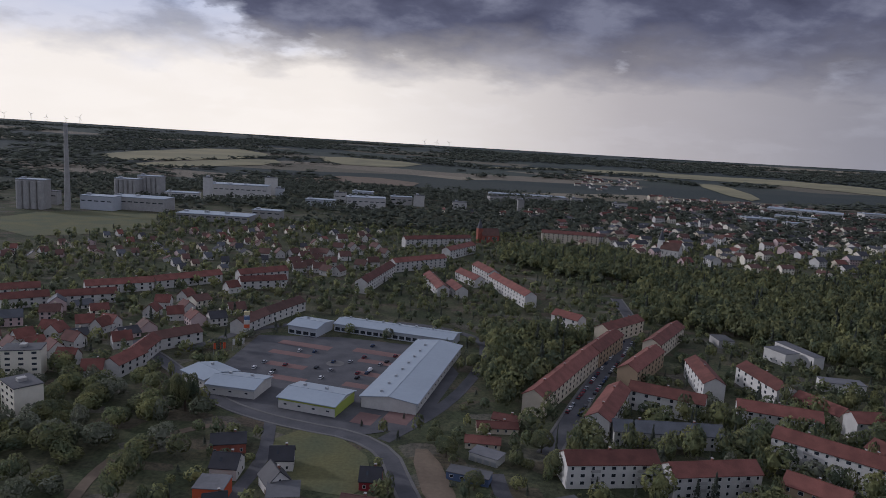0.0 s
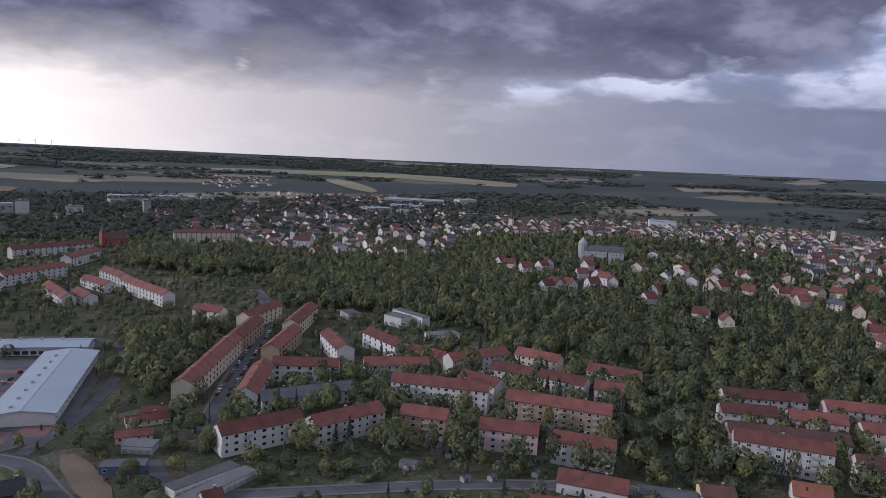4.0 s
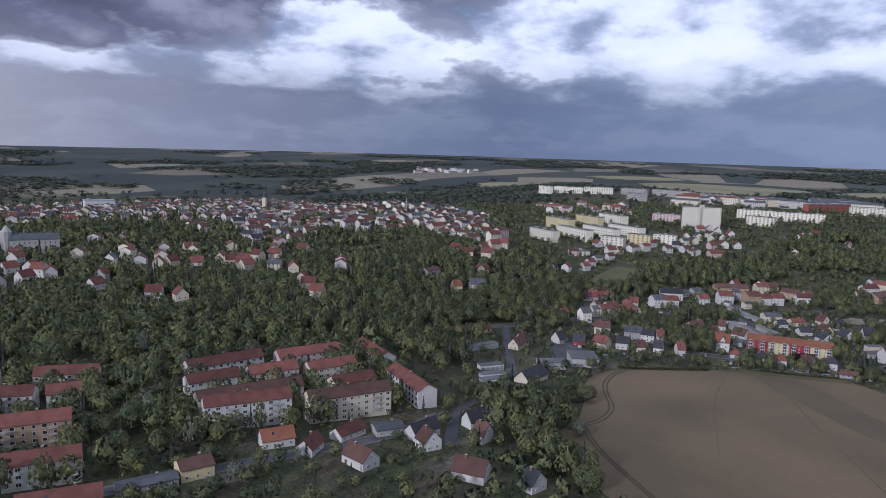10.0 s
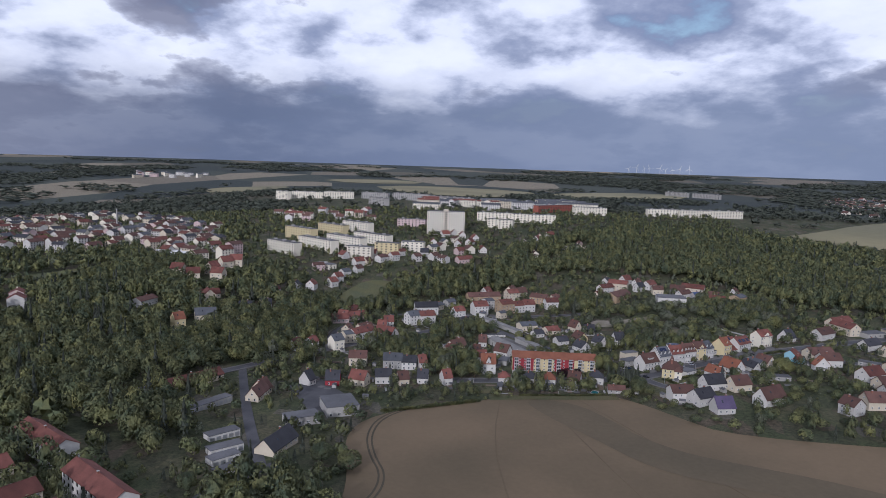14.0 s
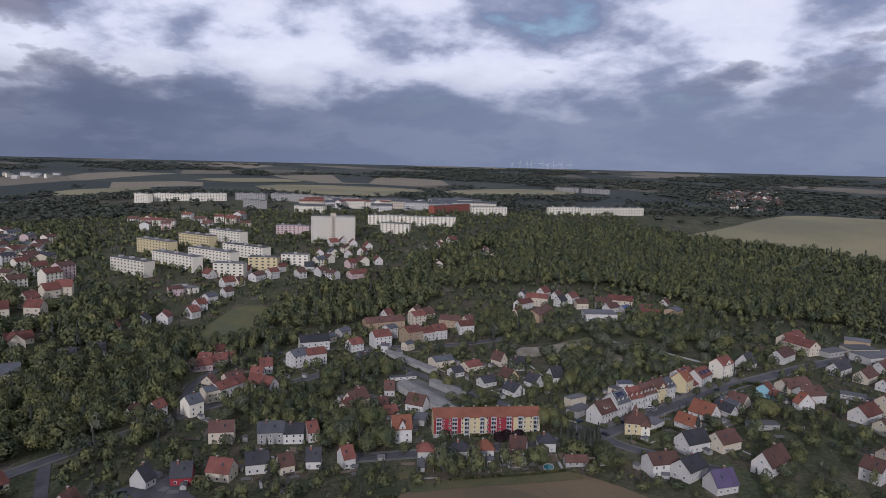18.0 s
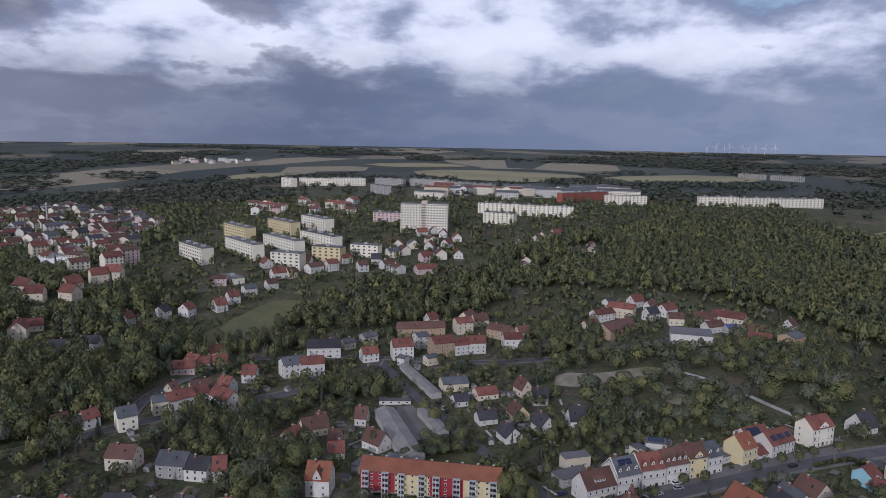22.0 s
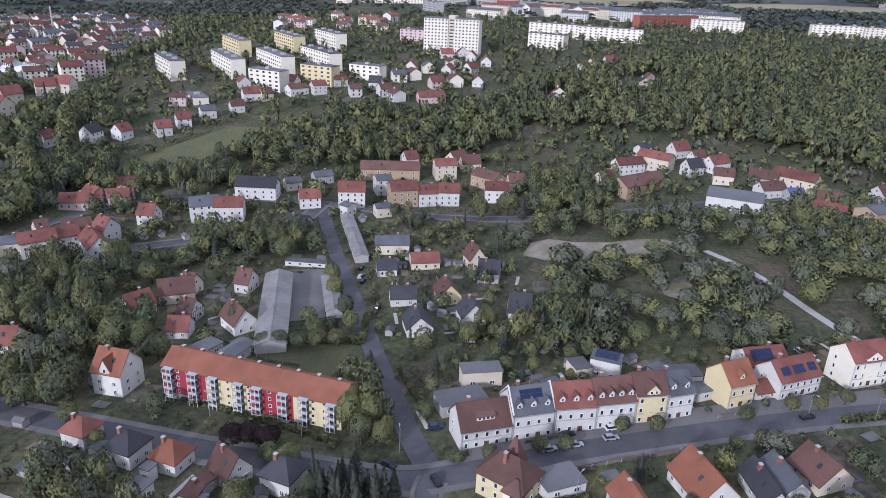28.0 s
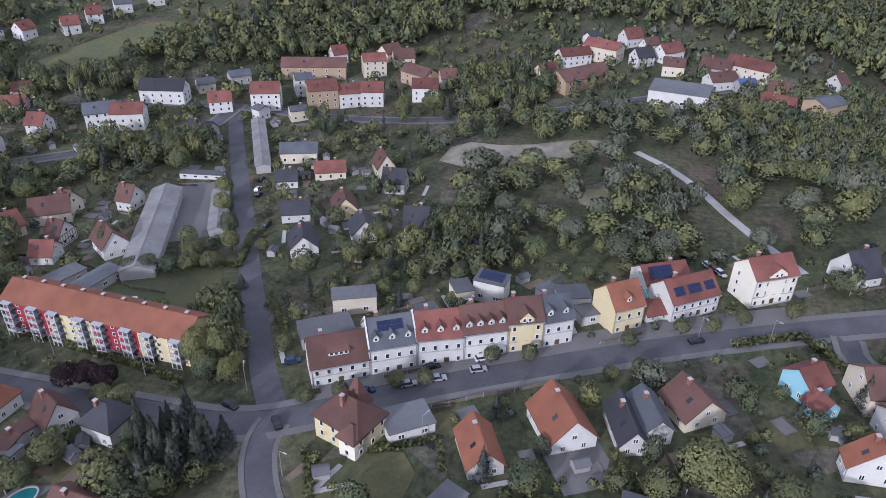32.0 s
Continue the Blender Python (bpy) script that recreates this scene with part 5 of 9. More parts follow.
house(505.1, -142.2, 90, 6.7, 5.6, 3.8, 7.0, 'white', 'dark')
house(480.7, -153.8, -82, 6.2, 7.6, 3.0, 7.0, 'white', 'dark')

# outbuildings behind the terraces
flat_hall(443.0, -148.0, -70, 9.3, 4.5, 4.2, 'cream')
flat_hall(432.4, -145.1, -60, 10.7, 6.0, 2.8, 'grey')
flat_hall(448.9, -170.5, -62, 4.1, 5.0, 4, 'cream')
flat_hall(451.3, -176.8, 79, 6.9, 5.0, 5, 'white', solar=1)
flat_hall(451.5, -189.7, 45, 5.7, 4.0, 2.6, 'white')
flat_hall(449.3, -194.2, -74, 6.6, 5.0, 4, 'white')
flat_hall(445.4, -197.6, -61, 4.9, 4.0, 2.4, 'white')
solar_house(460.8, -213.2, -66, 10.5, 7.4, 3.2, 5.8)
flat_hall(440.6, -164.5, -55, 4.4, 4.0, 3, 'grey')

# church street houses across the valley
house(535.8, -28.3, -56, 10.7, 8.0, 6.4, 9, 'white', 'slate')
house(538.8, -37.1, -71, 10.9, 8.0, 6, 8.6, 'white', 'red')
house(562.5, -37.9, -81, 16.8, 8.0, 5.5, 8.6, 'white', 'dark')
house(566.3, -77.4, -74, 10.7, 9.0, 7, 10, 'white', 'red')
house(572.7, -97.2, -64, 11.1, 10.0, 7.4, 10, 'ochre', 'red')
house(575.7, -107.3, -67, 8.7, 8.0, 5.5, 8, 'white', 'red')
house(577.9, -115.8, -78, 8.4, 8.0, 5.8, 8.6, 'white', 'red')
house(585.6, -134.9, -80, 9.9, 8.0, 5.5, 8, 'white', 'red')
house(560.3, -61.3, -63, 8.3, 7.0, 4.4, 7, 'white', 'red')
house(601.2, -84.5, -77, 26.4, 9.0, 5, 7.6, 'ochre', 'brown')
house(618.6, -89.3, -50, 6.4, 7.0, 4, 7, 'white', 'red')
house(608.7, -108.1, -67, 9.6, 8.0, 6.4, 8.6, 'cream', 'red')
house(601.0, -129.3, 57, 13.6, 8.0, 5, 7.4, 'ochre', 'brown')
house(600.4, -141.3, -67, 6.8, 7.0, 4, 7, 'cream', 'brown')
house(582.9, -85.9, -61, 6.6, 8.0, 6.6, 8, 'white', 'slate')
house(490.5, 7.3, -42, 11.1, 7.0, 5.5, 8, 'white', 'red')
house(498.0, 2.2, -39, 7.4, 7.0, 5, 7.6, 'white', 'red')
house(486.1, 13.3, -59, 6.0, 7.0, 5.5, 7, 'cream', 'slate')
house(505.5, -7.7, 75, 5.8, 7.0, 6, 9.6, 'white', 'red')
house(506.0, 3.9, -58, 9.3, 7.0, 4.6, 7, 'cream', 'brown')
house(501.0, 14.3, -33, 4.0, 7.0, 4, 7, 'cream', 'brown')
house(525.5, -11.4, -86, 6.3, 7.0, 4.2, 7.4, 'white', 'red')
house(536.9, 19.2, 73, 6.8, 7.0, 3.6, 6, 'yellow', 'red')
house(550.9, 14.3, -51, 7.9, 7.0, 3, 5.4, 'cream', 'red')
house(536.0, -66.0, 84, 8.6, 7.0, 3, 6, 'grey', 'dark')
house(587.0, -57.1, -50, 8.3, 6.0, 3.4, 5, 'grey', 'slate')
house(575.9, -47.7, -51, 6.6, 6.0, 3.4, 5, 'cream', 'slate')
house(558.2, -92.7, -57, 6.3, 5.0, 4, 5, 'cream', 'slate')
house(556.2, -79.0, 63, 4.2, 5.0, 4, 4.8, 'white', 'slate')

# mill lane houses at the edge of the wood
house(629.8, -190.7, -58, 14.3, 7.0, 4.6, 7, 'white', 'red')
house(606.1, -193.9, -46, 24.7, 11.0, 4.4, 7.4, 'ochre', 'brown')
house(635.5, -203.4, 62, 15.6, 8.0, 6, 8.4, 'cream', 'red')
house(629.6, -219.3, -56, 8.4, 6.5, 4.2, 7.4, 'white', 'dark')
house(636.9, -230.8, -50, 11.4, 7.0, 4, 7, 'white', 'red')
house(620.0, -231.3, 84, 8.5, 7.0, 4, 6.6, 'cream', 'brown')
house(654.0, -215.6, -56, 8.9, 7.0, 4, 7.4, 'white', 'red')
house(612.9, -180.3, -50, 8.5, 6.0, 3.6, 6, 'cream', 'red')
house(616.5, -260.1, 56, 17.9, 8.0, 5, 7.8, 'cream', 'red')
house(618.3, -247.7, 68, 11.8, 8.0, 4, 7, 'grey', 'brown')
house(605.1, -247.4, -65, 11.3, 7.0, 3.6, 6.2, 'white', 'brown')
house(591.8, -267.8, 72, 11.3, 7.0, 3.6, 7, 'white', 'brown')
house(578.9, -263.0, 61, 11.1, 7.0, 3.6, 7, 'white', 'red')
house(570.6, -275.2, -53, 10.9, 9.0, 8, 9.6, 'ochre', 'slate')
house(606.5, -290.2, -60, 4.3, 7.0, 3, 6, 'white', 'brown')
flat_hall(590.4, -231.0, 77, 21.1, 16.0, 5.0, 'white')
house(601.3, -256.0, -71, 6.7, 6.0, 3, 5, 'grey', 'bluetile')
house(653.2, -198.5, -39, 7.3, 5.0, 4, 6, 'white', 'dark')
house(647.4, -223.6, -52, 7.7, 5.0, 3, 5.6, 'white', 'brown')

# villas in the wood and along the valley meadow
house(580.7, 73.5, -19, 5.9, 7.0, 4, 7, 'white', 'red')
house(593.2, 59.3, -5, 7.9, 7.0, 4.6, 7.6, 'white', 'dark')
house(601.3, 48.7, -16, 7.0, 7.0, 4, 7, 'white', 'red')
house(612.6, 34.1, -42, 7.2, 7.0, 4, 7, 'white', 'red')
house(626.3, 30.9, -48, 6.8, 7.0, 4.4, 7.2, 'white', 'red')
house(642.6, 26.0, -49, 7.7, 7.0, 4, 6, 'white', 'slate')
house(655.8, 15.9, -48, 7.2, 6.0, 3.6, 6, 'white', 'brown')
house(676.2, 16.7, -52, 10.0, 7.0, 4, 7, 'white', 'red')
house(679.0, 9.1, -44, 6.5, 6.0, 4, 6.6, 'cream', 'brown')
house(694.5, -3.1, -37, 11.8, 7.0, 4, 6, 'white', 'brown')
house(700.9, -14.1, -50, 8.4, 7.0, 5, 7.4, 'white', 'red')
house(654.3, 49.4, -71, 9.2, 7.0, 4.4, 6, 'rose', 'brown')
house(719.3, -21.0, -50, 8.5, 6.0, 4, 6, 'white', 'red')
house(722.7, -43.0, -89, 7.5, 6.0, 4, 7.4, 'white', 'dark')
house(711.4, -79.9, -62, 16.0, 8.0, 3.4, 6, 'rose', 'red')
house(741.7, -32.0, -41, 9.0, 6.0, 3.4, 5.8, 'white', 'red')
house(489.7, 115.8, -51, 6.3, 8.0, 6, 9.4, 'yellow', 'orange')
house(507.1, 104.1, -71, 12.7, 9.0, 5, 8.6, 'cream', 'slate')
house(537.3, 85.6, -82, 8.0, 7.0, 3.6, 6.4, 'white', 'dark')
house(546.0, 73.5, -82, 7.7, 7.0, 3.8, 6.6, 'white', 'dark')
house(561.6, 115.6, -60, 13.5, 7.0, 3, 6, 'cream', 'red')
house(463.6, 41.6, -37, 6.0, 5.4, 3.2, 6.4, 'white', 'brown')
house(468.6, 33.0, -33, 6.0, 5.6, 4.2, 6.8, 'white', 'red')
house(469.5, 19.0, -50, 7.0, 7.0, 6.0, 8.8, 'ivory', 'slate')
house(533.5, 150.6, -21, 16.1, 8.0, 4, 6, 'white', 'brown')
house(495.4, -10.3, 49, 13.8, 7.0, 5, 8.6, 'white', 'red')
house(528.8, 21.3, -74, 10.8, 7.0, 3, 5.6, 'rose', 'red')
house(538.5, 11.1, -63, 13.5, 7.0, 3, 5.4, 'rose', 'red')
house(400.1, 27.2, -30, 5.1, 6.4, 3, 7, 'white', 'dark')
house(401.9, 14.9, 88, 6.9, 7.0, 3.2, 7, 'crimson', 'dark')
house(403.2, 2.0, 67, 8.4, 7.4, 3.6, 7.2, 'cream', 'red')
house(407.6, -9.6, -86, 8.0, 7.0, 4, 7, 'white', 'dark')
house(405.3, -19.4, -75, 5.2, 6.4, 3.4, 6.6, 'cream', 'brown')
house(408.0, -29.7, 83, 5.3, 6.4, 3.4, 7, 'white', 'dark')
house(406.3, -41.3, -73, 4.4, 7.0, 4, 7.4, 'white', 'red')
house(436.1, -14.5, 86, 10.1, 8.0, 5, 8, 'grey', 'slate')
house(434.9, -23.4, 85, 7.8, 8.0, 4.4, 7.2, 'white', 'dark')
house(439.1, 4.5, 88, 9.5, 8.0, 5, 8, 'cream', 'brown')
house(383.4, 45.9, -29, 5.5, 7.0, 2.8, 6.6, 'cream', 'brown')
house(473.4, -52.7, -60, 10.0, 7.0, 3.4, 6.8, 'cream', 'brown')
house(370.3, -147.9, -89, 10.6, 8.0, 4.6, 7.2, 'white', 'brown')
house(364.6, -155.3, -66, 10.4, 8.0, 4, 7.2, 'white', 'dark')
house(352.9, -159.6, -86, 8.3, 7.6, 3, 7, 'white', 'violet')
house(361.5, -185.7, -64, 13.9, 7.4, 3.6, 8, 'white', 'brown')
house(382.0, -181.3, -76, 9.8, 8.0, 3.6, 7, 'cream', 'brown')
house(385.1, -169.7, -78, 10.5, 8.0, 3.6, 7.2, 'white', 'dark')
house(428.5, -250.6, -84, 14.3, 9.0, 4, 7, 'cream', 'brown')
house(505.4, -312.8, -66, 19.0, 8.0, 4, 7, 'cream', 'red')
house(345.9, -214.4, 22, 7.2, 8.0, 4.6, 7.6, 'white', 'brown')
house(352.3, -229.0, 86, 9.1, 8.0, 4, 7.4, 'cream', 'brown')
house(364.4, -247.3, 90, 10.5, 8.0, 3.4, 6.6, 'white', 'brown')
house(377.6, -253.0, -84, 9.9, 8.0, 3.2, 6.2, 'cream', 'brown')
house(396.0, -272.0, -76, 10.7, 8.0, 5.5, 8.6, 'cream', 'brown')
house(392.2, -255.2, -71, 12.0, 8.0, 3.4, 6.8, 'white', 'red')
house(417.0, -249.3, 86, 10.4, 9.0, 4, 7, 'white', 'brown')
house(488.0, -305.5, 8, 18.1, 8.0, 5, 8, 'cream', 'red')
house(474.7, -282.0, -62, 14.8, 8.0, 4, 7, 'white', 'brown')
house(448.9, -294.6, -66, 13.1, 7.0, 3.4, 6.4, 'white', 'dark')
house(435.2, -297.6, -66, 12.2, 7.0, 3.4, 6.4, 'cream', 'brown')
house(446.9, -319.9, -69, 10.9, 7.0, 3, 6, 'white', 'brown')
house(421.6, -297.4, -74, 10.2, 7.0, 3, 6, 'white', 'brown')
house(409.6, -297.4, -78, 9.0, 7.0, 3.4, 6.4, 'white', 'orange')
flat_hall(464.0, -335.5, -87, 28.5, 14.0, 4.0, 'white')
flat_hall(475.5, -332.5, 81, 15.2, 12.0, 4.6, 'cream')
flat_hall(489.0, -344.1, 46, 13.0, 10.0, 5.0, 'ochre')
flat_hall(478.6, -317.5, -77, 15.0, 8.0, 3.0, 'grey')
flat_hall(414.7, -270.9, 46, 10.3, 5.0, 2.2, 'grey')
flat_hall(394.8, -208.1, 80, 12.0, 5.0, 2.2, 'grey')

# workshops and garages at the field corner
flat_hall(360.5, 8.7, -73, 14.0, 16.0, 4.6, 'grey')
flat_hall(343.7, 22.8, -66, 13.9, 8.0, 3.5, 'grey')
house(314.1, 27.9, -22, 17.1, 8.0, 2.4, 6.2, 'cream', 'dark')
house(374.7, 46.4, -11, 13.2, 6.0, 2.8, 6.4, 'cream', 'brown')
garage_row(323.5, 49.9, -50, 12.4, 5.0, 2.4)
garage_row(309.1, 45.5, -53, 12.3, 5.0, 2.4)
garage_row(299.8, 43.8, -48, 10.6, 5.0, 2.4)
garage_row(289.0, 39.9, -42, 8.9, 5.0, 2.4)
garage_row(358.8, 64.4, -36, 22.8, 5.0, 2.4)
block(391.4, 80.2, -41, 30.2, 8.0, 1, 'cream', 'red')

# single houses below the apartment blocks
house(136.0, 125.5, -48, 20.8, 7.0, 3.6, 6.4, 'white', 'red')
house(167.2, 105.9, -37, 9.9, 8.0, 3.8, 5.6, 'yellow', 'brown')
house(196.6, 94.8, -45, 11.0, 7.0, 3, 5.8, 'white', 'orange')
house(196.0, 81.8, 1, 9.1, 6.0, 2.6, 5.4, 'white', 'red')
house(212.8, 75.7, -21, 11.9, 6.0, 2.4, 4.6, 'white', 'red')
house(193.7, 62.4, 65, 10.5, 7.0, 3.2, 6.4, 'white', 'brown')
house(222.2, 64.4, -49, 10.5, 8.0, 2.6, 3.6, 'grey', 'slate')
house(224.2, 51.6, -28, 12.2, 6.0, 3, 6, 'white', 'dark')
house(215.4, 46.4, 50, 6.1, 7.0, 3.4, 7, 'white', 'brown')
house(243.7, 35.9, -38, 11.2, 6.0, 3.2, 6.6, 'white', 'dark')
house(229.7, 30.6, 74, 4.8, 7.0, 3.4, 7, 'white', 'brown')
house(199.1, 26.5, 84, 10.7, 8.0, 3, 6.6, 'white', 'brown')
house(198.8, 6.7, 60, 4.7, 7.0, 3, 6.4, 'white', 'dark')
house(155.1, 113.3, -40, 16.8, 6.0, 2.2, 3, 'grey', 'slate')
flat_hall(108.8, 175.6, -43, 5.0, 3.0, 2, 'grey')
flat_hall(92.6, 163.6, -48, 5.4, 3.0, 2, 'grey')
house(117.4, 120.1, -33, 14.0, 7.0, 3, 5.4, 'white', 'red')

# slab blocks on the plateau
slab(710.5, 86.2, 43, 42.0, 9.0, 12, 5, 'cream')
slab(730.8, 57.8, 40, 54.0, 9.0, 12, 5, 'white')
slab(700.2, 16.4, 74, 23.0, 9.0, 12, 5, 'white')
slab(746.4, 32.2, 41, 53.0, 9.0, 12, 5, 'white')
slab(792.4, 81.6, 41, 46.0, 9.0, 12, 5, 'yellow')
slab(817.0, 50.9, 42, 43.0, 9.0, 12, 5, 'yellow')
slab(764.1, 7.1, 43, 49.0, 9.0, 12, 5, 'white')
slab(720.9, -8.1, 74, 23.0, 9.0, 12, 5, 'yellow')
slab(837.6, 25.9, 40, 45.0, 9.0, 12, 5, 'cream')
slab(740.4, -32.7, 76, 22.0, 9.0, 10, 4, 'white')
slab(665.5, 44.2, 41, 20.0, 8.0, 4, 1, 'white')
slab(1053.6, -400.4, -89, 45.4, 9.0, 11, 5, 'white')
slab(1058.4, -474.3, -85, 100.5, 9.0, 11, 5, 'white')
slab(1045.0, -291.1, 89, 47.8, 9.0, 11, 5, 'white')
slab(943.3, -141.2, 75, 44.9, 9.0, 11, 5, 'white')
slab(923.3, -187.0, 80, 53.0, 9.0, 11, 5, 'white')
slab(876.3, -138.5, 66, 30.4, 9.0, 11, 5, 'white')
slab(1084.1, -247.9, -49, 84.4, 9.0, 11, 5, 'brick')
slab(1362.2, 188.1, 44, 35.8, 9.0, 16, 7, 'white')
slab(1372.3, 144.4, 73, 61.0, 9.0, 14, 6, 'white')
slab(1345.0, 86.3, -83, 53.1, 9.0, 14, 6, 'white')
slab(887.2, -24.2, 80, 11.8, 9.0, 9, 4, 'rose')
slab(882.5, -40.8, 71, 21.3, 9.0, 9, 4, 'rose')
slab(1345.1, -45.3, 58, 77.2, 9.0, 12, 5, 'grey')
slab(1256.5, -110.4, 50, 87.2, 9.0, 12, 5, 'grey')
slab(1154.9, 10.3, 31, 49.1, 9.0, 12, 5, 'grey')
slab(1853.2, -750.4, 24, 75.0, 9.0, 12, 5, 'grey')
slab(1785.9, -799.8, 32, 77.3, 9.0, 12, 5, 'grey')
slab(1355.8, 20.8, 64, 53.2, 9.0, 12, 5, 'grey')

# retail park
market_hall(-64.1, 341.9, -18, 15.7, 17.0, 4.4, 'glass')
market_hall(-20.8, 343.1, -16, 62.3, 14.0, 4.0, 'glass')
market_hall(-7.8, 282.1, 77, 77.9, 21.0, 4.4, 'white')
market_hall(-74.9, 256.7, -10, 19.3, 15.0, 4.0, 'white')
market_hall(-89.0, 265.4, -38, 15.2, 15.0, 4.0, 'white')
market_hall(-43.2, 246.6, -16, 22.4, 17.0, 4.2, 'lime')

# new houses below the retail park
house(-63.4, 206.7, 15, 10.5, 8.0, 3.4, 5.2, 'brick', 'dark')
house(-58.9, 190.8, -1, 7.8, 8.0, 3.6, 6.4, 'white', 'dark')
flat_hall(-58.5, 176.8, 0, 8.2, 8.0, 4.6, 'orange_red')
house(-44.4, 197.1, 8, 7.0, 7.0, 3.6, 6.4, 'white', 'dark')
house(-43.2, 183.7, -58, 7.9, 7.0, 3.4, 6.8, 'white', 'dark')
flat_hall(-39.2, 176.3, 10, 8.7, 9.0, 4.0, 'cream')
house(-16.8, 188.7, 0, 6.1, 7.0, 3, 5.6, 'crimson', 'dark')
house(-55.0, 168.0, 22, 5.9, 8.0, 3, 6.4, 'white', 'dark')
house(-18.4, 172.5, -10, 9.2, 8.0, 3, 5.4, 'white', 'brown')
house(-10.0, 166.6, -14, 7.1, 8.0, 3.4, 4.6, 'white', 'dark')
garage_row(17.8, 209.0, -29, 9.9, 6.0, 2.6)
house(22.5, 232.4, 2, 14.3, 6.0, 2.2, 3.4, 'cream', 'red')
house(26.5, 239.3, -18, 9.8, 6.0, 2.2, 3.4, 'cream', 'red')
house(16.9, 219.4, -4, 11.6, 6.0, 2.2, 3.4, 'cream', 'red')
flat_hall(11.8, 195.6, -17, 12.9, 5.0, 2.4, 'bluetile')
house(31.3, 163.1, 6, 5.4, 6.0, 3, 5, 'cream', 'red')
garage_row(31.9, 178.0, 24, 22.1, 5.0, 2.6)
garage_row(34.1, 170.7, 30, 26.3, 5.0, 2.6)

# estate of terraces and small houses beyond the retail park
block(-188.6, 401.9, 35, 37.0, 8.0, 2, 'white', 'red')
block(-158.5, 429.0, 45, 42.7, 8.0, 2, 'white', 'red')
block(-218.0, 357.8, 37, 22.2, 8.0, 2, 'white', 'red')
block(-192.5, 371.9, 32, 29.3, 8.0, 2, 'white', 'red')
block(-232.0, 377.0, 34, 19.1, 8.0, 2, 'white', 'red')
block(-116.6, 447.6, 41, 33.5, 8.0, 3, 'white', 'red')
block(-112.5, 433.6, 28, 28.8, 8.0, 2, 'white', 'red')
block(-125.5, 289.4, -88, 19.1, 8.0, 2, 'white', 'red')
block(-125.6, 271.3, 80, 18.7, 8.0, 2, 'white', 'red')
block(-119.5, 307.3, 50, 23.5, 8.0, 2, 'white', 'brown')
block(-94.0, 342.2, 74, 26.2, 8.0, 2, 'white', 'brown')
block(-84.6, 369.2, 69, 32.0, 8.0, 2, 'white', 'brown')
block(-18.0, 527.2, 42, 50.6, 8.0, 3, 'white', 'red')
block(-6.0, 647.3, 29, 68.9, 8.0, 3, 'white', 'red')
block(14.1, 599.7, 61, 47.2, 8.0, 3, 'white', 'red')
block(-3.4, 459.9, -77, 46.5, 8.0, 2, 'white', 'red')
block(10.4, 446.4, -73, 22.9, 8.0, 2, 'white', 'red')
block(31.9, 504.1, -71, 33.0, 8.0, 3, 'white', 'red')
block(20.1, 486.4, -65, 31.0, 8.0, 2, 'white', 'red')
block(46.1, 449.2, -72, 61.1, 8.0, 3, 'white', 'red')
block(-43.9, 465.6, 79, 66.8, 8.0, 3, 'white', 'red')
block(70.9, 373.7, -46, 17.5, 8.0, 3, 'white', 'red')
slab(-159.2, 259.6, 17, 13.6, 9.0, 11, 5, 'white')
slab(-138.8, 224.5, -40, 12.5, 9.0, 11, 5, 'white')
block(130.0, 718.0, -6, 58.0, 12.0, 4, 'cream', 'red')
flat_hall(142.5, 1206.4, 17, 147.5, 14.0, 8.0, 'grey')
cottage(-173.4, 307.8, 85, 8.0, 7.0, 'white', 'red')
cottage(-159.8, 296.7, -20, 8.0, 7.0, 'white', 'red')
cottage(-169.0, 324.2, 30, 8.0, 7.0, 'white', 'red')
cottage(-159.4, 321.2, 75, 8.0, 7.0, 'white', 'red')
cottage(-140.6, 300.8, 35, 8.0, 7.0, 'white', 'red')
cottage(-182.0, 296.4, 55, 8.0, 7.0, 'white', 'red')
cottage(-170.7, 285.6, 60, 8.0, 7.0, 'white', 'red')
cottage(-161.1, 283.4, -40, 8.0, 7.0, 'white', 'red')
cottage(-179.2, 283.9, -40, 8.0, 7.0, 'white', 'red')
cottage(-133.7, 262.1, 15, 8.0, 7.0, 'white', 'red')
cottage(-158.1, 326.8, -15, 8.0, 7.0, 'white', 'red')
cottage(-135.5, 349.5, 25, 8.0, 7.0, 'white', 'red')
cottage(-134.5, 362.3, -45, 8.0, 7.0, 'white', 'red')
cottage(-148.4, 352.4, -90, 8.0, 7.0, 'white', 'red')
cottage(-150.3, 371.6, 5, 8.0, 7.0, 'white', 'red')
cottage(-127.0, 416.3, 50, 8.0, 7.0, 'white', 'red')
cottage(-143.9, 387.7, 75, 8.0, 7.0, 'white', 'red')
cottage(-149.9, 273.7, 0, 8.0, 7.0, 'white', 'red')
cottage(-178.2, 311.7, 0, 8.0, 7.0, 'white', 'red')
cottage(-138.1, 538.6, -10, 9.0, 7.0, 'white', 'brown')
cottage(-128.0, 542.4, -65, 9.0, 7.0, 'white', 'brown')
cottage(-117.8, 546.3, 60, 9.0, 7.0, 'white', 'brown')
cottage(-106.8, 536.3, 35, 9.0, 7.0, 'white', 'brown')
cottage(-103.2, 551.9, 55, 9.0, 7.0, 'white', 'brown')
cottage(-94.7, 555.1, -25, 9.0, 7.0, 'white', 'brown')
cottage(-88.5, 588.4, -10, 9.0, 7.0, 'white', 'brown')
cottage(-77.6, 547.1, 25, 9.0, 7.0, 'white', 'brown')
cottage(-68.3, 580.4, 65, 9.0, 7.0, 'white', 'brown')
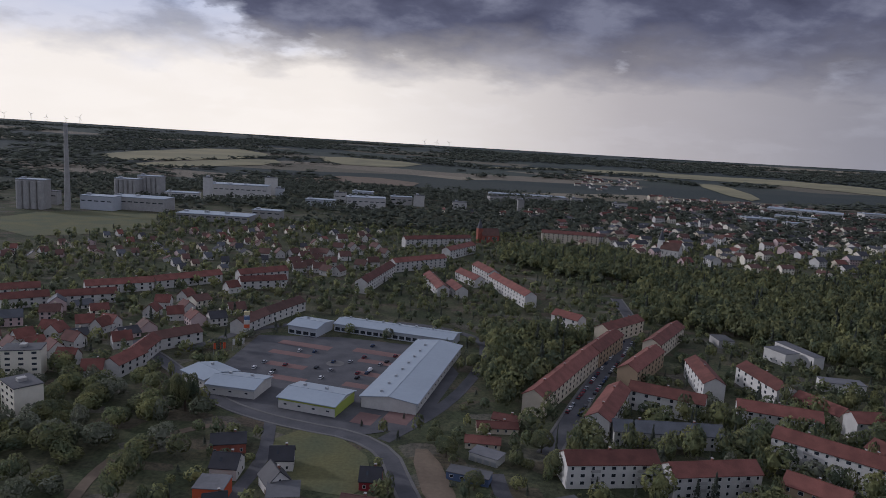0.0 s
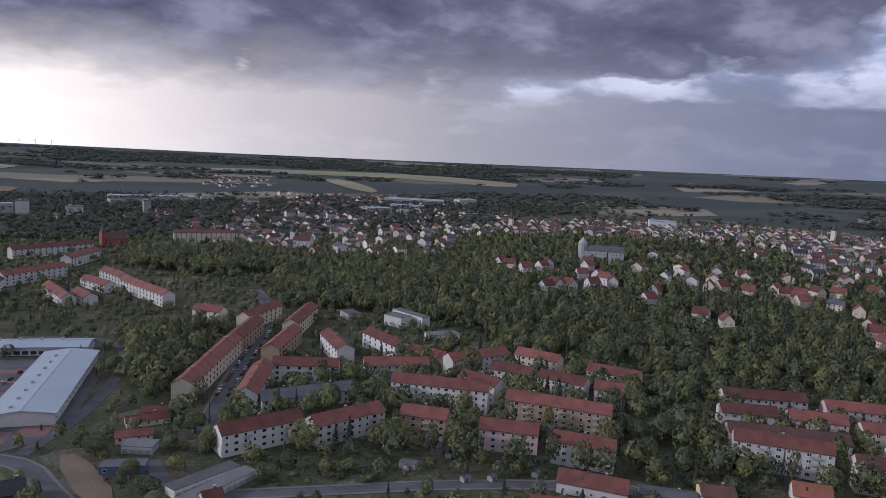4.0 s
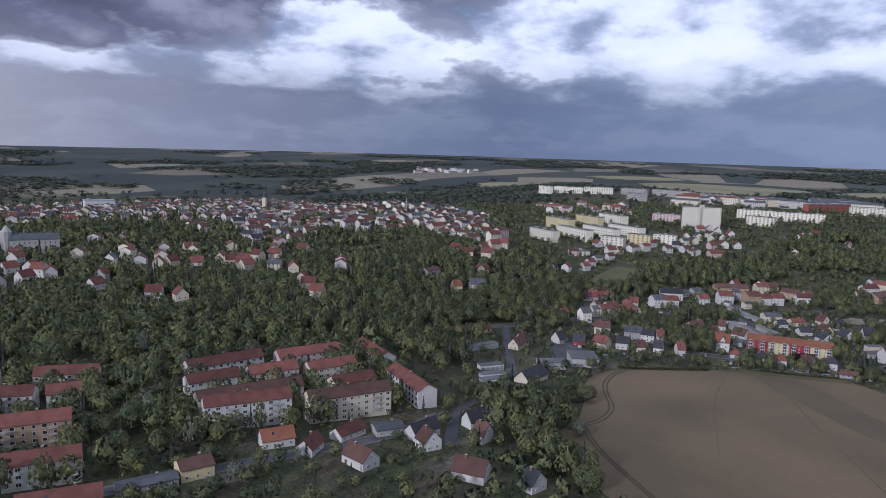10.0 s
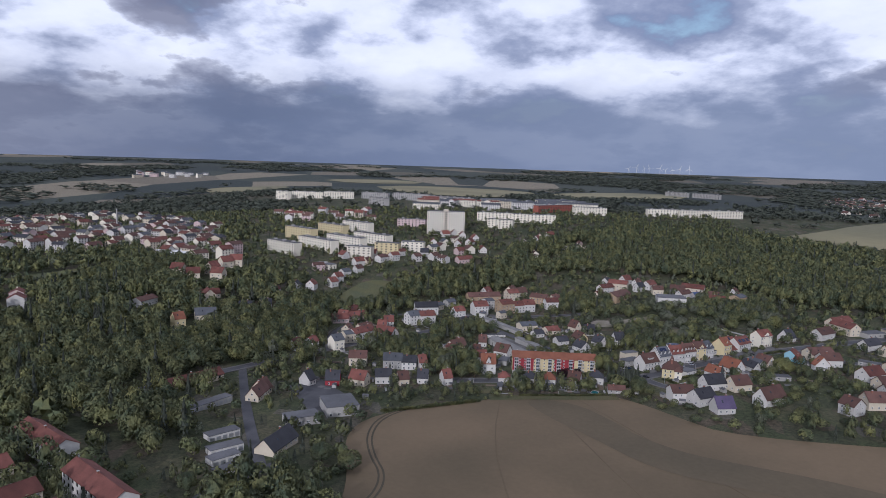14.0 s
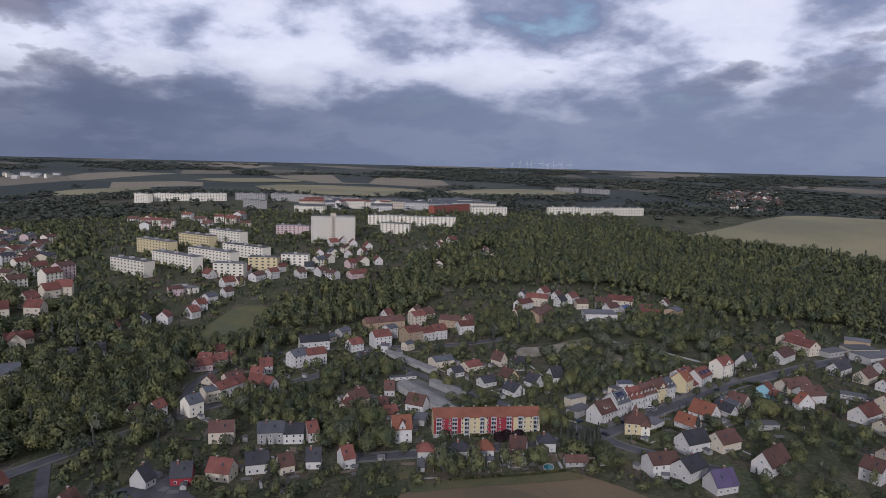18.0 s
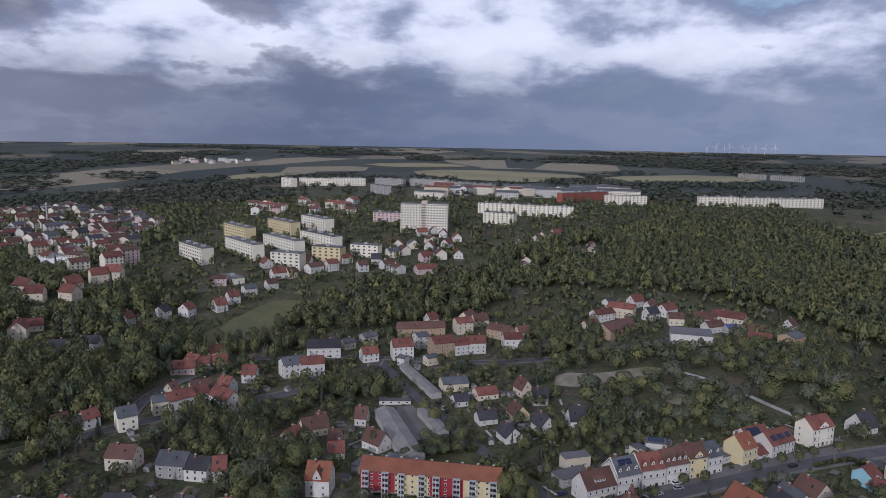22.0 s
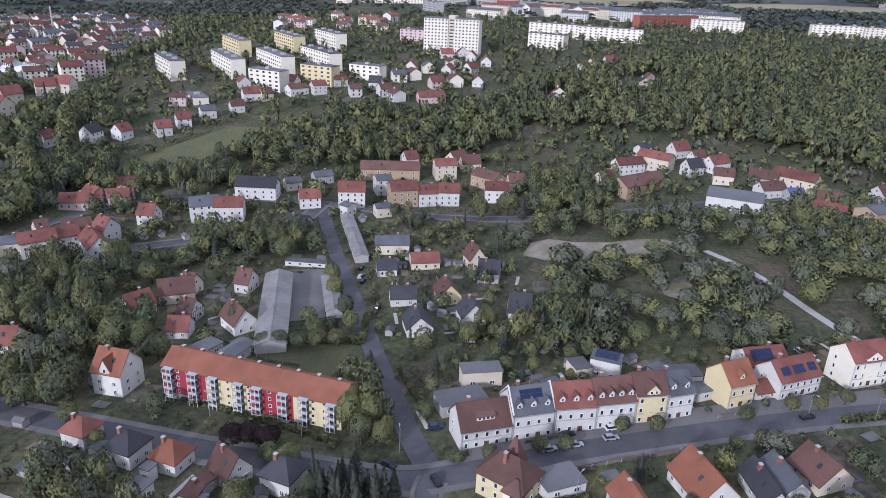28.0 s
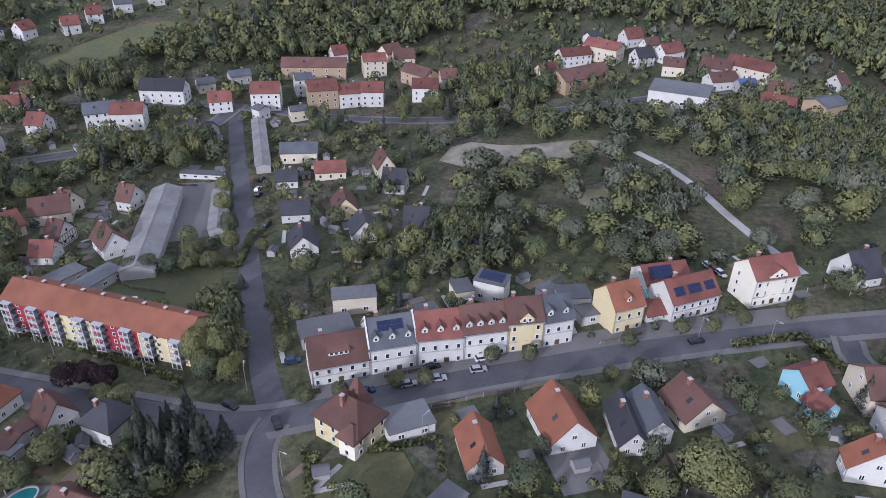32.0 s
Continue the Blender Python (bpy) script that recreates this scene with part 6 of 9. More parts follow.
cottage(-58.5, 600.4, -45, 9.0, 7.0, 'white', 'brown')
cottage(-109.6, 509.1, 45, 9.0, 7.0, 'white', 'brown')
cottage(-97.5, 501.0, 45, 9.0, 7.0, 'white', 'brown')
cottage(-87.8, 492.6, 20, 9.0, 7.0, 'white', 'brown')
cottage(-83.9, 518.1, 10, 9.0, 7.0, 'white', 'brown')
cottage(-72.6, 486.3, 70, 9.0, 7.0, 'white', 'brown')
cottage(-96.2, 526.7, 10, 9.0, 7.0, 'white', 'brown')
cottage(-101.0, 488.1, 25, 9.0, 7.0, 'white', 'brown')
cottage(-77.1, 593.0, -65, 9.0, 7.0, 'white', 'brown')
cottage(-53.2, 528.9, 25, 9.0, 7.0, 'white', 'brown')
cottage(-80.2, 483.8, -30, 9.0, 7.0, 'white', 'brown')
cottage(-48.6, 572.6, -40, 9.0, 7.0, 'white', 'brown')
cottage(-93.9, 639.4, 30, 9.0, 7.0, 'white', 'brown')
cottage(-71.5, 649.1, 75, 9.0, 7.0, 'white', 'brown')
cottage(-60.0, 513.9, -20, 9.0, 7.0, 'white', 'brown')
cottage(366.6, 449.9, 65, 10.0, 8.0, 'white', 'red')
cottage(339.8, 445.2, -5, 10.0, 8.0, 'white', 'red')
cottage(336.8, 476.9, 16, 10.0, 8.0, 'white', 'red')
cottage(356.3, 444.2, 10, 10.0, 8.0, 'white', 'red')
cottage(390.1, 425.6, 15, 10.0, 8.0, 'white', 'red')
cottage(376.1, 395.6, 20, 10.0, 8.0, 'white', 'red')
cottage(371.2, 373.5, 45, 10.0, 8.0, 'white', 'red')
cottage(333.1, 379.3, -90, 10.0, 8.0, 'white', 'red')
cottage(352.6, 375.9, -5, 10.0, 8.0, 'white', 'red')
cottage(372.8, 385.1, -75, 10.0, 8.0, 'white', 'red')
cottage(382.0, 340.5, 25, 10.0, 8.0, 'white', 'red')
cottage(357.7, 322.9, 0, 10.0, 8.0, 'white', 'red')
cottage(358.2, 277.4, -65, 10.0, 8.0, 'white', 'red')
cottage(314.1, 382.4, 5, 10.0, 8.0, 'white', 'red')
cottage(325.1, 386.2, -85, 10.0, 8.0, 'white', 'red')
cottage(337.2, 465.2, -50, 10.0, 8.0, 'white', 'red')
cottage(365.8, 404.6, -10, 10.0, 8.0, 'white', 'red')
cottage(465.2, 279.3, -20, 10.0, 8.0, 'cream', 'red')
cottage(503.7, 293.3, 75, 10.0, 8.0, 'cream', 'red')
cottage(476.8, 309.6, 15, 10.0, 8.0, 'cream', 'red')
cottage(473.7, 298.8, -45, 10.0, 8.0, 'cream', 'red')
cottage(478.4, 245.8, 30, 10.0, 8.0, 'cream', 'red')
cottage(448.1, 221.3, 15, 10.0, 8.0, 'cream', 'red')
cottage(435.0, 209.5, -65, 10.0, 8.0, 'cream', 'red')
cottage(492.9, 352.1, -35, 10.0, 8.0, 'cream', 'red')
cottage(416.5, 193.0, 85, 10.0, 8.0, 'cream', 'red')
cottage(517.3, 284.8, -75, 10.0, 8.0, 'cream', 'red')
cottage(472.6, 286.9, -70, 10.0, 8.0, 'cream', 'red')
cottage(618.0, 153.8, 80, 10.0, 8.0, 'cream', 'red')
cottage(604.7, 138.8, -75, 10.0, 8.0, 'cream', 'red')
cottage(627.0, 129.9, -25, 10.0, 8.0, 'cream', 'red')
cottage(646.5, 124.0, -45, 10.0, 8.0, 'cream', 'red')
cottage(609.7, 121.1, 75, 10.0, 8.0, 'cream', 'red')
cottage(653.2, 117.0, -85, 10.0, 8.0, 'cream', 'red')
cottage(549.8, 113.1, 25, 10.0, 8.0, 'cream', 'red')
cottage(551.7, 276.8, 80, 10.0, 8.0, 'cream', 'red')
cottage(360.6, 259.6, 50, 10.0, 8.0, 'cream', 'red')
cottage(450.3, 313.3, -70, 10.0, 8.0, 'cream', 'red')
cottage(442.1, 330.5, -5, 10.0, 8.0, 'cream', 'red')
cottage(433.8, 335.7, 35, 10.0, 8.0, 'cream', 'red')
cottage(828.7, -78.0, 25, 9.0, 7.0, 'white', 'red')
cottage(815.4, -87.8, 0, 9.0, 7.0, 'white', 'red')
cottage(781.8, -92.6, -30, 9.0, 7.0, 'white', 'red')
cottage(817.3, -69.1, -65, 9.0, 7.0, 'white', 'red')
cottage(772.3, -54.0, 0, 9.0, 7.0, 'white', 'red')
cottage(772.0, -79.0, -10, 9.0, 7.0, 'white', 'red')
cottage(830.6, -61.7, -5, 9.0, 7.0, 'white', 'red')
cottage(751.4, -101.8, 10, 9.0, 7.0, 'white', 'red')
cottage(802.7, -99.9, 10, 9.0, 7.0, 'white', 'red')
cottage(804.5, -167.4, -30, 9.0, 7.0, 'white', 'red')
cottage(824.6, -185.6, -65, 9.0, 7.0, 'white', 'red')
cottage(697.0, 31.1, 35, 9.0, 7.0, 'white', 'red')
cottage(709.1, 6.2, 80, 9.0, 7.0, 'white', 'red')
cottage(622.1, -117.8, -66, 9.0, 7.0, 'cream', 'brown')
cottage(626.7, -110.7, -35, 9.0, 7.0, 'cream', 'brown')
cottage(814.9, -172.3, -10, 9.0, 7.0, 'cream', 'brown')
# outbuildings in the gardens below the street
house(384.4, -122.0, 80, 8.0, 4.4, 2.0, 3.6, 'grey', 'brown')
flat_hall(393.2, -91.9, 78, 3.6, 3.4, 2.4, 'white')
flat_hall(391.3, -104.1, -10, 5.0, 2.0, 1.8, 'grey')
flat_hall(397.2, -67.4, -10, 8.0, 2.4, 1.8, 'grey')
flat_hall(393.6, -177.1, -30, 4.4, 4.0, 2.2, 'grey')

# ---- landmark buildings ----
def high_rise():
    x, y, rot, L, D, H = 833.0, -70.5, 88, 41.0, 13.0, 25.0
    ob = thing("tower_block", x, y, rot, "pale eleven-storey tower block with rows of windows", "tower block")
    base(x, y, rot, L, D)
    front = sense(x, y, rot, 300, -150)
    for k, (a, b, hh) in enumerate(((-L / 2, -2.5, H), (2.5, L / 2, H))):
        s = Shape()
        s.box(a, b, -D / 2, D / 2, -2, hh)
        part("wall", s.mesh("wall", WALLS["ivory"]), ob)
        s = Shape()
        s.box(a - 0.2, b + 0.2, -D / 2 - 0.2, D / 2 + 0.2, hh, hh + 0.5)
        part("roof", s.mesh("roof", FELT), ob)
        for c in range(7):
            for st in range(11):
                window_at(ob, a + (c + 0.5) * (b - a) / 7, front * D / 2, 0.7 + st * H / 11, 0 if front > 0 else 180, 1.35, 1.2)
    s = Shape()
    s.box(-2.5, 2.5, -D / 2 + 1.2, D / 2 - 1.2, -2, H + 2.2)
    part("stair_core", s.mesh("stair_core", WALLS["cream"]), ob, "recessed cream stair core")
    for st in range(11):
        window_at(ob, 0, front * (D / 2 - 1.2), 0.8 + st * H / 11, 0 if front > 0 else 180, 3.2, 1.2)


high_rise()


def castle():
    x, y, rot = 424, 444, -42
    ob = thing("castle", x, y, rot, "grey stone castle wing with a steep slate roof", "castle")
    base(x, y, rot, 36, 14)
    part("wall", gable_body(34, 12, 11, 15, -4).mesh("wall", WALLS["grey"]), ob)
    part("roof", gable_roof(34, 12, 11, 15).mesh("roof", ROOFS["slate"]), ob)
    s = Shape()
    s.tube([(-19, 0, -4), (-19, 0, 17), (-19, 0, 22)], [4.0, 4.0, 0.1], 10)
    part("tower", s.mesh("tower", WALLS["grey"]), ob)
    for side in (1, -1):
        for k in range(9):
            for st in range(3):
                window_at(ob, -14 + k * 3.5, side * 6, 1 + 3.2 * st, 0 if side > 0 else 180, 1.0, 1.5)


castle()


def church(x, y, rot, tall, wall="cream"):
    ob = thing("church", x, y, rot, "small town church with a pointed spire", "church")
    base(x, y, rot, 20, 10)
    part("nave", gable_body(18, 9, 8, 14, -1).mesh("nave", WALLS[wall]), ob)
    part("roof", gable_roof(18, 9, 8, 14).mesh("roof", ROOFS["brown"]), ob)
    s = Shape()
    s.box(-13, -8, -2.5, 2.5, -1, tall * 0.6)
    part("tower", s.mesh("tower", WALLS[wall]), ob)
    s = Shape()
    s.tube([(-10.5, 0, tall * 0.6), (-10.5, 0, tall)], [3.2, 0.05], 8)
    part("spire", s.mesh("spire", ROOFS["slate"]), ob, "slate spire")
    for k in range(4):
        for side in (1, -1):
            window_at(ob, -6 + k * 4, side * 4.5, 3, 0 if side > 0 else 180, 1.0, 3.0)


church(505, 700, 30, 30)
church(860, 500, 10, 34)
church(215, 655, -40, 26, "white")
church(45, 690, 20, 24, "brick")


def factory_hall(x, y, rot, L, D, H, wall, silo=0):
    """A works building: a plain hall with a strip of windows, or a block of round silos."""
    label = "tall grey block of round concrete silos" if silo else f"{COLOUR[wall]} factory {'tower' if H > L else 'hall'} with a flat roof"
    ob = thing("silo_building" if silo else "factory_hall", x, y, rot, label, "factory", "factory halls")
    base(x, y, rot, L, D)
    s = Shape()
    s.box(-L / 2, L / 2, -D / 2, D / 2, -1, H)
    part("wall", s.mesh("wall", WALLS[wall]), ob)
    if silo:
        n = max(3, int(L / 6))
        for k in range(n):
            s, cx = Shape(), (k + 0.5) / n * L - L / 2
            s.tube([(cx, -D / 2, -1), (cx, -D / 2, H - 1.5)], [L / n * 0.48] * 2, 10)
            part("silo", s.mesh("silo", CONCRETE), ob)
    elif H < L:
        n = max(2, int(L / 7))
        for k in range(n):
            s, cx = Shape(), (k + 0.5) / n * L - L / 2
            s.box(cx - 2.4, cx + 2.4, -D / 2 - 0.08, -D / 2, H * 0.62, H * 0.62 + 1.1)
            part("window_strip", s.mesh("window_strip", GLASS), ob)
    s = Shape()
    s.box(-L / 2 - 0.4, L / 2 + 0.4, -D / 2 - 0.4, D / 2 + 0.4, H, H + 0.6)
    part("roof", s.mesh("roof", SHEET if L > 24 else FELT), ob)
    for k in range(max(1, int(L / 22))):
        s = Shape()
        s.box(-L / 2 + 22 * k + 3, -L / 2 + 22 * k + 7, -2, 2, H + 0.6, H + 2.4)
        part("roof_vent", s.mesh("roof_vent", METAL), ob)


factory_hall(-442, 748, 6, 29, 15, 31, "grey", 1)
factory_hall(-448, 792, 3, 18, 10, 15, "grey")
factory_hall(-381, 771, -4, 37, 19, 15, "glass")
factory_hall(-345, 793, -2, 63, 30, 14, "grey")
factory_hall(-414, 912, -1, 31, 15, 24, "grey", 1)
factory_hall(-391, 928, -1, 31, 15, 28, "grey", 1)
factory_hall(-353, 937, 6, 43, 21, 8, "white")
factory_hall(-324, 951, 0, 10, 10, 29, "white")
factory_hall(-294, 997, 4, 82, 30, 18, "white")
factory_hall(-320, 1082, 3, 36, 18, 11, "white")
factory_hall(-264, 1055, 7, 18, 10, 26, "white")
factory_hall(-248, 1045, 5, 12, 10, 12, "glass")
factory_hall(-241, 737, -2, 76, 30, 7, "grey")
factory_hall(-198, 780, -2, 32, 16, 9, "grey")
factory_hall(-168, 941, 0, 38, 19, 9, "glass")
factory_hall(-151, 998, 7, 18, 10, 15, "white")
factory_hall(-108, 947, 8, 52, 26, 15, "white")
factory_hall(-132, 1112, 8, 34, 17, 9, "glass")
factory_hall(-65, 1022, 8, 31, 16, 12, "grey")
factory_hall(-39, 1016, -3, 15, 10, 16, "white")
factory_hall(20, 1004, 3, 20, 10, 11, "white")
factory_hall(147, 1285, -2, 140, 30, 6, "white")
factory_hall(109, 1020, 4, 9, 10, 18, "grey")
factory_hall(227, 1222, 8, 20, 10, 10, "white")
factory_hall(288, 1162, -4, 24, 12, 10, "white")
factory_hall(467, 1045, 2, 46, 23, 9, "grey")
factory_hall(508, 1014, 6, 32, 16, 7, "white")
factory_hall(755, 1239, 3, 44, 22, 12, "white")
factory_hall(640, 1250, -30, 120, 50, 10, "white")
factory_hall(560, 1120, -30, 60, 26, 8, "white")
factory_hall(700, 640, -40, 34, 20, 14, "white")


def stack(x, y, tall, radius, label, kind="factory_chimney"):
    ob = thing(kind, x, y, 0, label, "chimney")
    s = Shape()
    s.tube([(0, 0, -1), (0, 0, tall * 0.5), (0, 0, tall)], [radius, radius * 0.75, radius * 0.55], 12)
    part("shaft", s.mesh("shaft", CONCRETE), ob)
    s = Shape()
    s.tube([(0, 0, tall - 2), (0, 0, tall - 0.4)], [radius * 0.75, radius * 0.75], 12)
    part("collar", s.mesh("collar", METAL), ob)


stack(-408, 752, 92, 3.4, "tall pale concrete factory chimney")
stack(880, 300, 30, 1.2, "brick chimney above the roofs")


def wind_turbine(x, y, tall, turn):
    ob = thing("wind_turbine", x, y, turn, "white wind turbine on the far horizon", "wind turbine", "wind turbines")
    s = Shape()
    s.tube([(0, 0, 0), (0, 0, tall)], [1.0, 0.6], 6)
    part("mast", s.mesh("mast", FRAME), ob)
    s = Shape()
    s.box(-1.2, 1.2, -2, 2, tall - 0.8, tall + 1.2)
    part("nacelle", s.mesh("nacelle", FRAME), ob)
    for k in range(3):
        s = Shape()
        s.slab([(-0.9, -2.4, 0.5), (0.9, -2.4, 0.5), (0.2, -2.4, tall * 0.62), (-0.2, -2.4, tall * 0.62)], 0.01)
        s.box(-0.8, 0.8, -2.5, -2.2, 0, tall * 0.3)
        s.box(-0.45, 0.45, -2.5, -2.2, tall * 0.3, tall * 0.6)
        part("blade", s.mesh("blade", FRAME), ob, "", pose(0, 0, tall, 0, 120 * k + turn * 3, 0))


rng = random.Random(5)
for k in range(10):
    a = radians(-34 + k * 1.1 + rng.uniform(-0.4, 0.4) if k < 7 else -2.0 + (k - 7) * 1.0)
    wind_turbine(4500 * math.sin(a), 4500 * math.cos(a), rng.uniform(26, 40), rng.uniform(-20, 20))
for k in range(9):
    a = radians(108.6 + k * 0.60 + rng.uniform(-0.15, 0.15))
    wind_turbine(160 + 4400 * math.sin(a), -40 + 4400 * math.cos(a), rng.uniform(30, 44), rng.uniform(60, 100))


# ---- trees ----
def inside(poly, x, y):
    hit, n = np.zeros(len(x), bool), len(poly)
    for k in range(n):
        (ax, ay), (bx, by) = poly[k], poly[(k + 1) % n]
        if ay != by:
            hit ^= ((ay > y) != (by > y)) & (x < (bx - ax) * (y - ay) / (by - ay) + ax)
    return hit


def free_of_buildings(x, y, margin):
    ok = np.ones(len(x), bool)
    for bx, by, c, s, a, b in BASES:
        near = np.flatnonzero(ok & (np.abs(x - bx) < a + b + margin) & (np.abs(y - by) < a + b + margin))
        if len(near):
            u, v = (x[near] - bx) * c + (y[near] - by) * s, -(x[near] - bx) * s + (y[near] - by) * c
            ok[near[(np.abs(u) < a + margin) & (np.abs(v) < b + margin)]] = False
    return ok


def free_of_roads(x, y, margin):
    ok = np.ones(len(x), bool)
    for px, py, w in ROADS:
        near = (np.abs(x - px) < w + margin) & (np.abs(y - py) < w + margin)
        if near.any():
            ok[near] &= np.hypot(x[near] - px, y[near] - py) > w + margin
    return ok


gen = np.random.default_rng(11)


def crown_leaves(n, size, shape, squash=1.0, seed=1):
    """Leaf clumps as single tilted triangles on a lumpy crown of unit radius. Returns n rows of three corners and a facing."""
    g = np.random.default_rng(seed)
    if shape == "cone":
        h, turn = g.random(n) ** 0.8, g.random(n) * 6.2832
        ring = (1 - h) * (0.72 + 0.28 * np.sin(h * 40)) * (0.70 + 0.35 * g.random(n))
        p = np.stack([ring * np.cos(turn), ring * np.sin(turn), h * 2 - 1], 1)
        d = np.stack([np.cos(turn), np.sin(turn), 0.5 + 0 * h], 1)
        facing = d + 0.35 * g.normal(size=(n, 3))
    else:
        # a crown is a heap of rounded boughs
        k = 17
        i = np.arange(k)
        z = 1 - 1.5 * (i + 0.5) / k
        a = i * 2.39996 + g.uniform(-0.4, 0.4, k)
        way = np.stack([np.sqrt(1 - z * z) * np.cos(a), np.sqrt(1 - z * z) * np.sin(a), z], 1)
        middle, wide = way * g.uniform(0.46, 0.62, k)[:, None], g.uniform(0.34, 0.48, k)
        d = g.normal(size=(6 * n, 3))
        d /= np.linalg.norm(d, axis=1)[:, None]
        j = g.integers(0, k, 6 * n)
        d = np.where(((d * way[j]).sum(1) < -0.05)[:, None], -d, d)
        p = middle[j] + d * (wide[j] * g.uniform(0.82, 1.12, 6 * n))[:, None]
        gap = np.linalg.norm(p[:, None] - middle[None], axis=2) / wide[None]
        gap[np.arange(6 * n), j] = 9
        free = np.flatnonzero(gap.min(1) > 0.92)[:n]
        p, d, j = p[free], d[free], j[free]
        n = len(free)
        facing = 0.8 * d + 0.3 * way[j] + 0.26 * g.normal(size=(n, 3))
    p[:, 2] *= squash
    out = d + 0.45 * g.normal(size=(n, 3))
    a = g.normal(size=(n, 3))
    a -= (a * out).sum(1)[:, None] / (out * out).sum(1)[:, None] * out
    b = np.cross(out, a)
    a *= (size * (0.7 + 0.6 * g.random(n)) / np.linalg.norm(a, axis=1))[:, None]
    b *= (size * (0.7 + 0.6 * g.random(n)) / np.linalg.norm(b, axis=1))[:, None]
    facing[:, 2] += 0.30
    return np.stack([p + a, p - 0.5 * a + 0.87 * b, p - 0.5 * a - 0.87 * b, facing / np.linalg.norm(facing, axis=1)[:, None]], 1)


def triangles(name, tri, *mats):
    """A mesh of loose triangles: three corners and the way that the lump of foliage faces, each."""
    me = bpy.data.meshes.new(name)
    tri, shade = tri[:, :3].reshape(-1, 3).astype(np.float32), tri[:, 3].astype(np.float32)
    n = len(tri) // 3
    me.vertices.add(3 * n)
    me.vertices.foreach_set("co", tri.ravel())
    me.loops.add(3 * n)
    me.loops.foreach_set("vertex_index", np.arange(3 * n, dtype=np.int32))
    me.polygons.add(n)
    me.polygons.foreach_set("loop_start", np.arange(0, 3 * n, 3, dtype=np.int32))
    me.attributes.new("lump", "FLOAT_VECTOR", "FACE").data.foreach_set("vector", shade.ravel())
    me.update(calc_edges=True)
    for m in mats:
        me.materials.append(m)
    return me


def core(squash):
    """A dark lumpy heart of a crown: an octahedron cut once, as triangles."""
    v = np.array([(1, 0, 0), (0, 1, 0), (-1, 0, 0), (0, -1, 0), (0, 0, 1), (0, 0, -1)], float) * 0.58
    f = [(0, 1, 4), (1, 2, 4), (2, 3, 4), (3, 0, 4), (1, 0, 5), (2, 1, 5), (3, 2, 5), (0, 3, 5)]
    t = v[np.array(f)]
    t[:, :, 2] *= squash
    shade = t.mean(1)
    return np.concatenate([t, (shade / np.linalg.norm(shade, axis=1)[:, None])[:, None]], 1)


def forest(name, x, y, radius, tall, mat, label, leaves=150, size=0.24, shapes=("round",), category="trees"):
    """Many trees as one sheet of leaf clumps."""
    pieces = []
    variants = [np.concatenate([crown_leaves(leaves, size, shapes[k % len(shapes)], 1.0, 40 + k), core(0.9) * (0.5 if shapes[k % len(shapes)] == "cone" else 1.0)]) for k in range(8)]
    z = height(x, y)
    pick = gen.integers(0, 8, len(x))
    turn = gen.random(len(x)) * 6.2832
    for k in range(8):
        i = np.flatnonzero(pick == k)
        if not len(i):
            continue
        t = variants[k][None, :, :3]
        c, s = np.cos(turn[i])[:, None, None], np.sin(turn[i])[:, None, None]
        px = (t[..., 0] * c - t[..., 1] * s) * radius[i][:, None, None] + x[i][:, None, None]
        py = (t[..., 0] * s + t[..., 1] * c) * radius[i][:, None, None] + y[i][:, None, None]
        pz = (t[..., 2] * 0.5 + 0.55) * tall[i][:, None, None] + z[i][:, None, None]
        n = variants[k][None, :, 3]
        c, s = c[..., 0], s[..., 0]
        facing = np.stack([n[..., 0] * c - n[..., 1] * s, n[..., 0] * s + n[..., 1] * c, n[..., 2] + 0 * c], -1)
        pieces.append(np.concatenate([np.stack([px, py, pz], -1), facing[:, :, None]], 2).reshape(-1, 4, 3))
    if not pieces:
        return None
    return tagged(new(name, triangles(name, np.concatenate(pieces), mat)), label, category, kind="stuff")


WOODS = (
    rounded([(143, 502), (105, 380), (146, 400), (213, 285), (262, 195), (340, 140), (326, 90), (290, 60), (330, 60), (400, 72), (478, 52), (520, 90), (560, 200), (470, 330), (400, 420), (330, 520), (200, 560)], 1),
    rounded([(566, -316), (615, -308), (662, -276), (688, -212), (690, -160), (680, -110), (760, -130), (851, -240), (905, -330), (880, -440), (838, -464), (787, -538), (730, -580), (653, -646), (560, -560), (475, -440), (535, -376)], 1),
    rounded([(700, 240), (640, 80), (594, 38), (520, 14), (432, 48), (419, 103), (520, 200)], 1),
    rounded([(564, -149), (580, -283), (520, -290), (470, -250), (479, -232), (470, -180), (500, -150)], 1),
    rounded([(296, 48), (280, 14), (214, -22), (200, -4), (250, 38)], 1),
    rounded([(590, 4), (640, -30), (700, -60), (690, -140), (640, -130), (600, -60)], 1),
    rounded([(10, 330), (30, 215), (45, 235), (60, 290), (80, 335), (60, 370)], 1),
    rounded([(-150, 285), (-100, 250), (-78, 232), (-74, 200), (-77, 174), (-112, 160), (-170, 240)], 1),
    rounded([(40, 560), (140, 500), (210, 560), (160, 640), (60, 640)], 1),
)
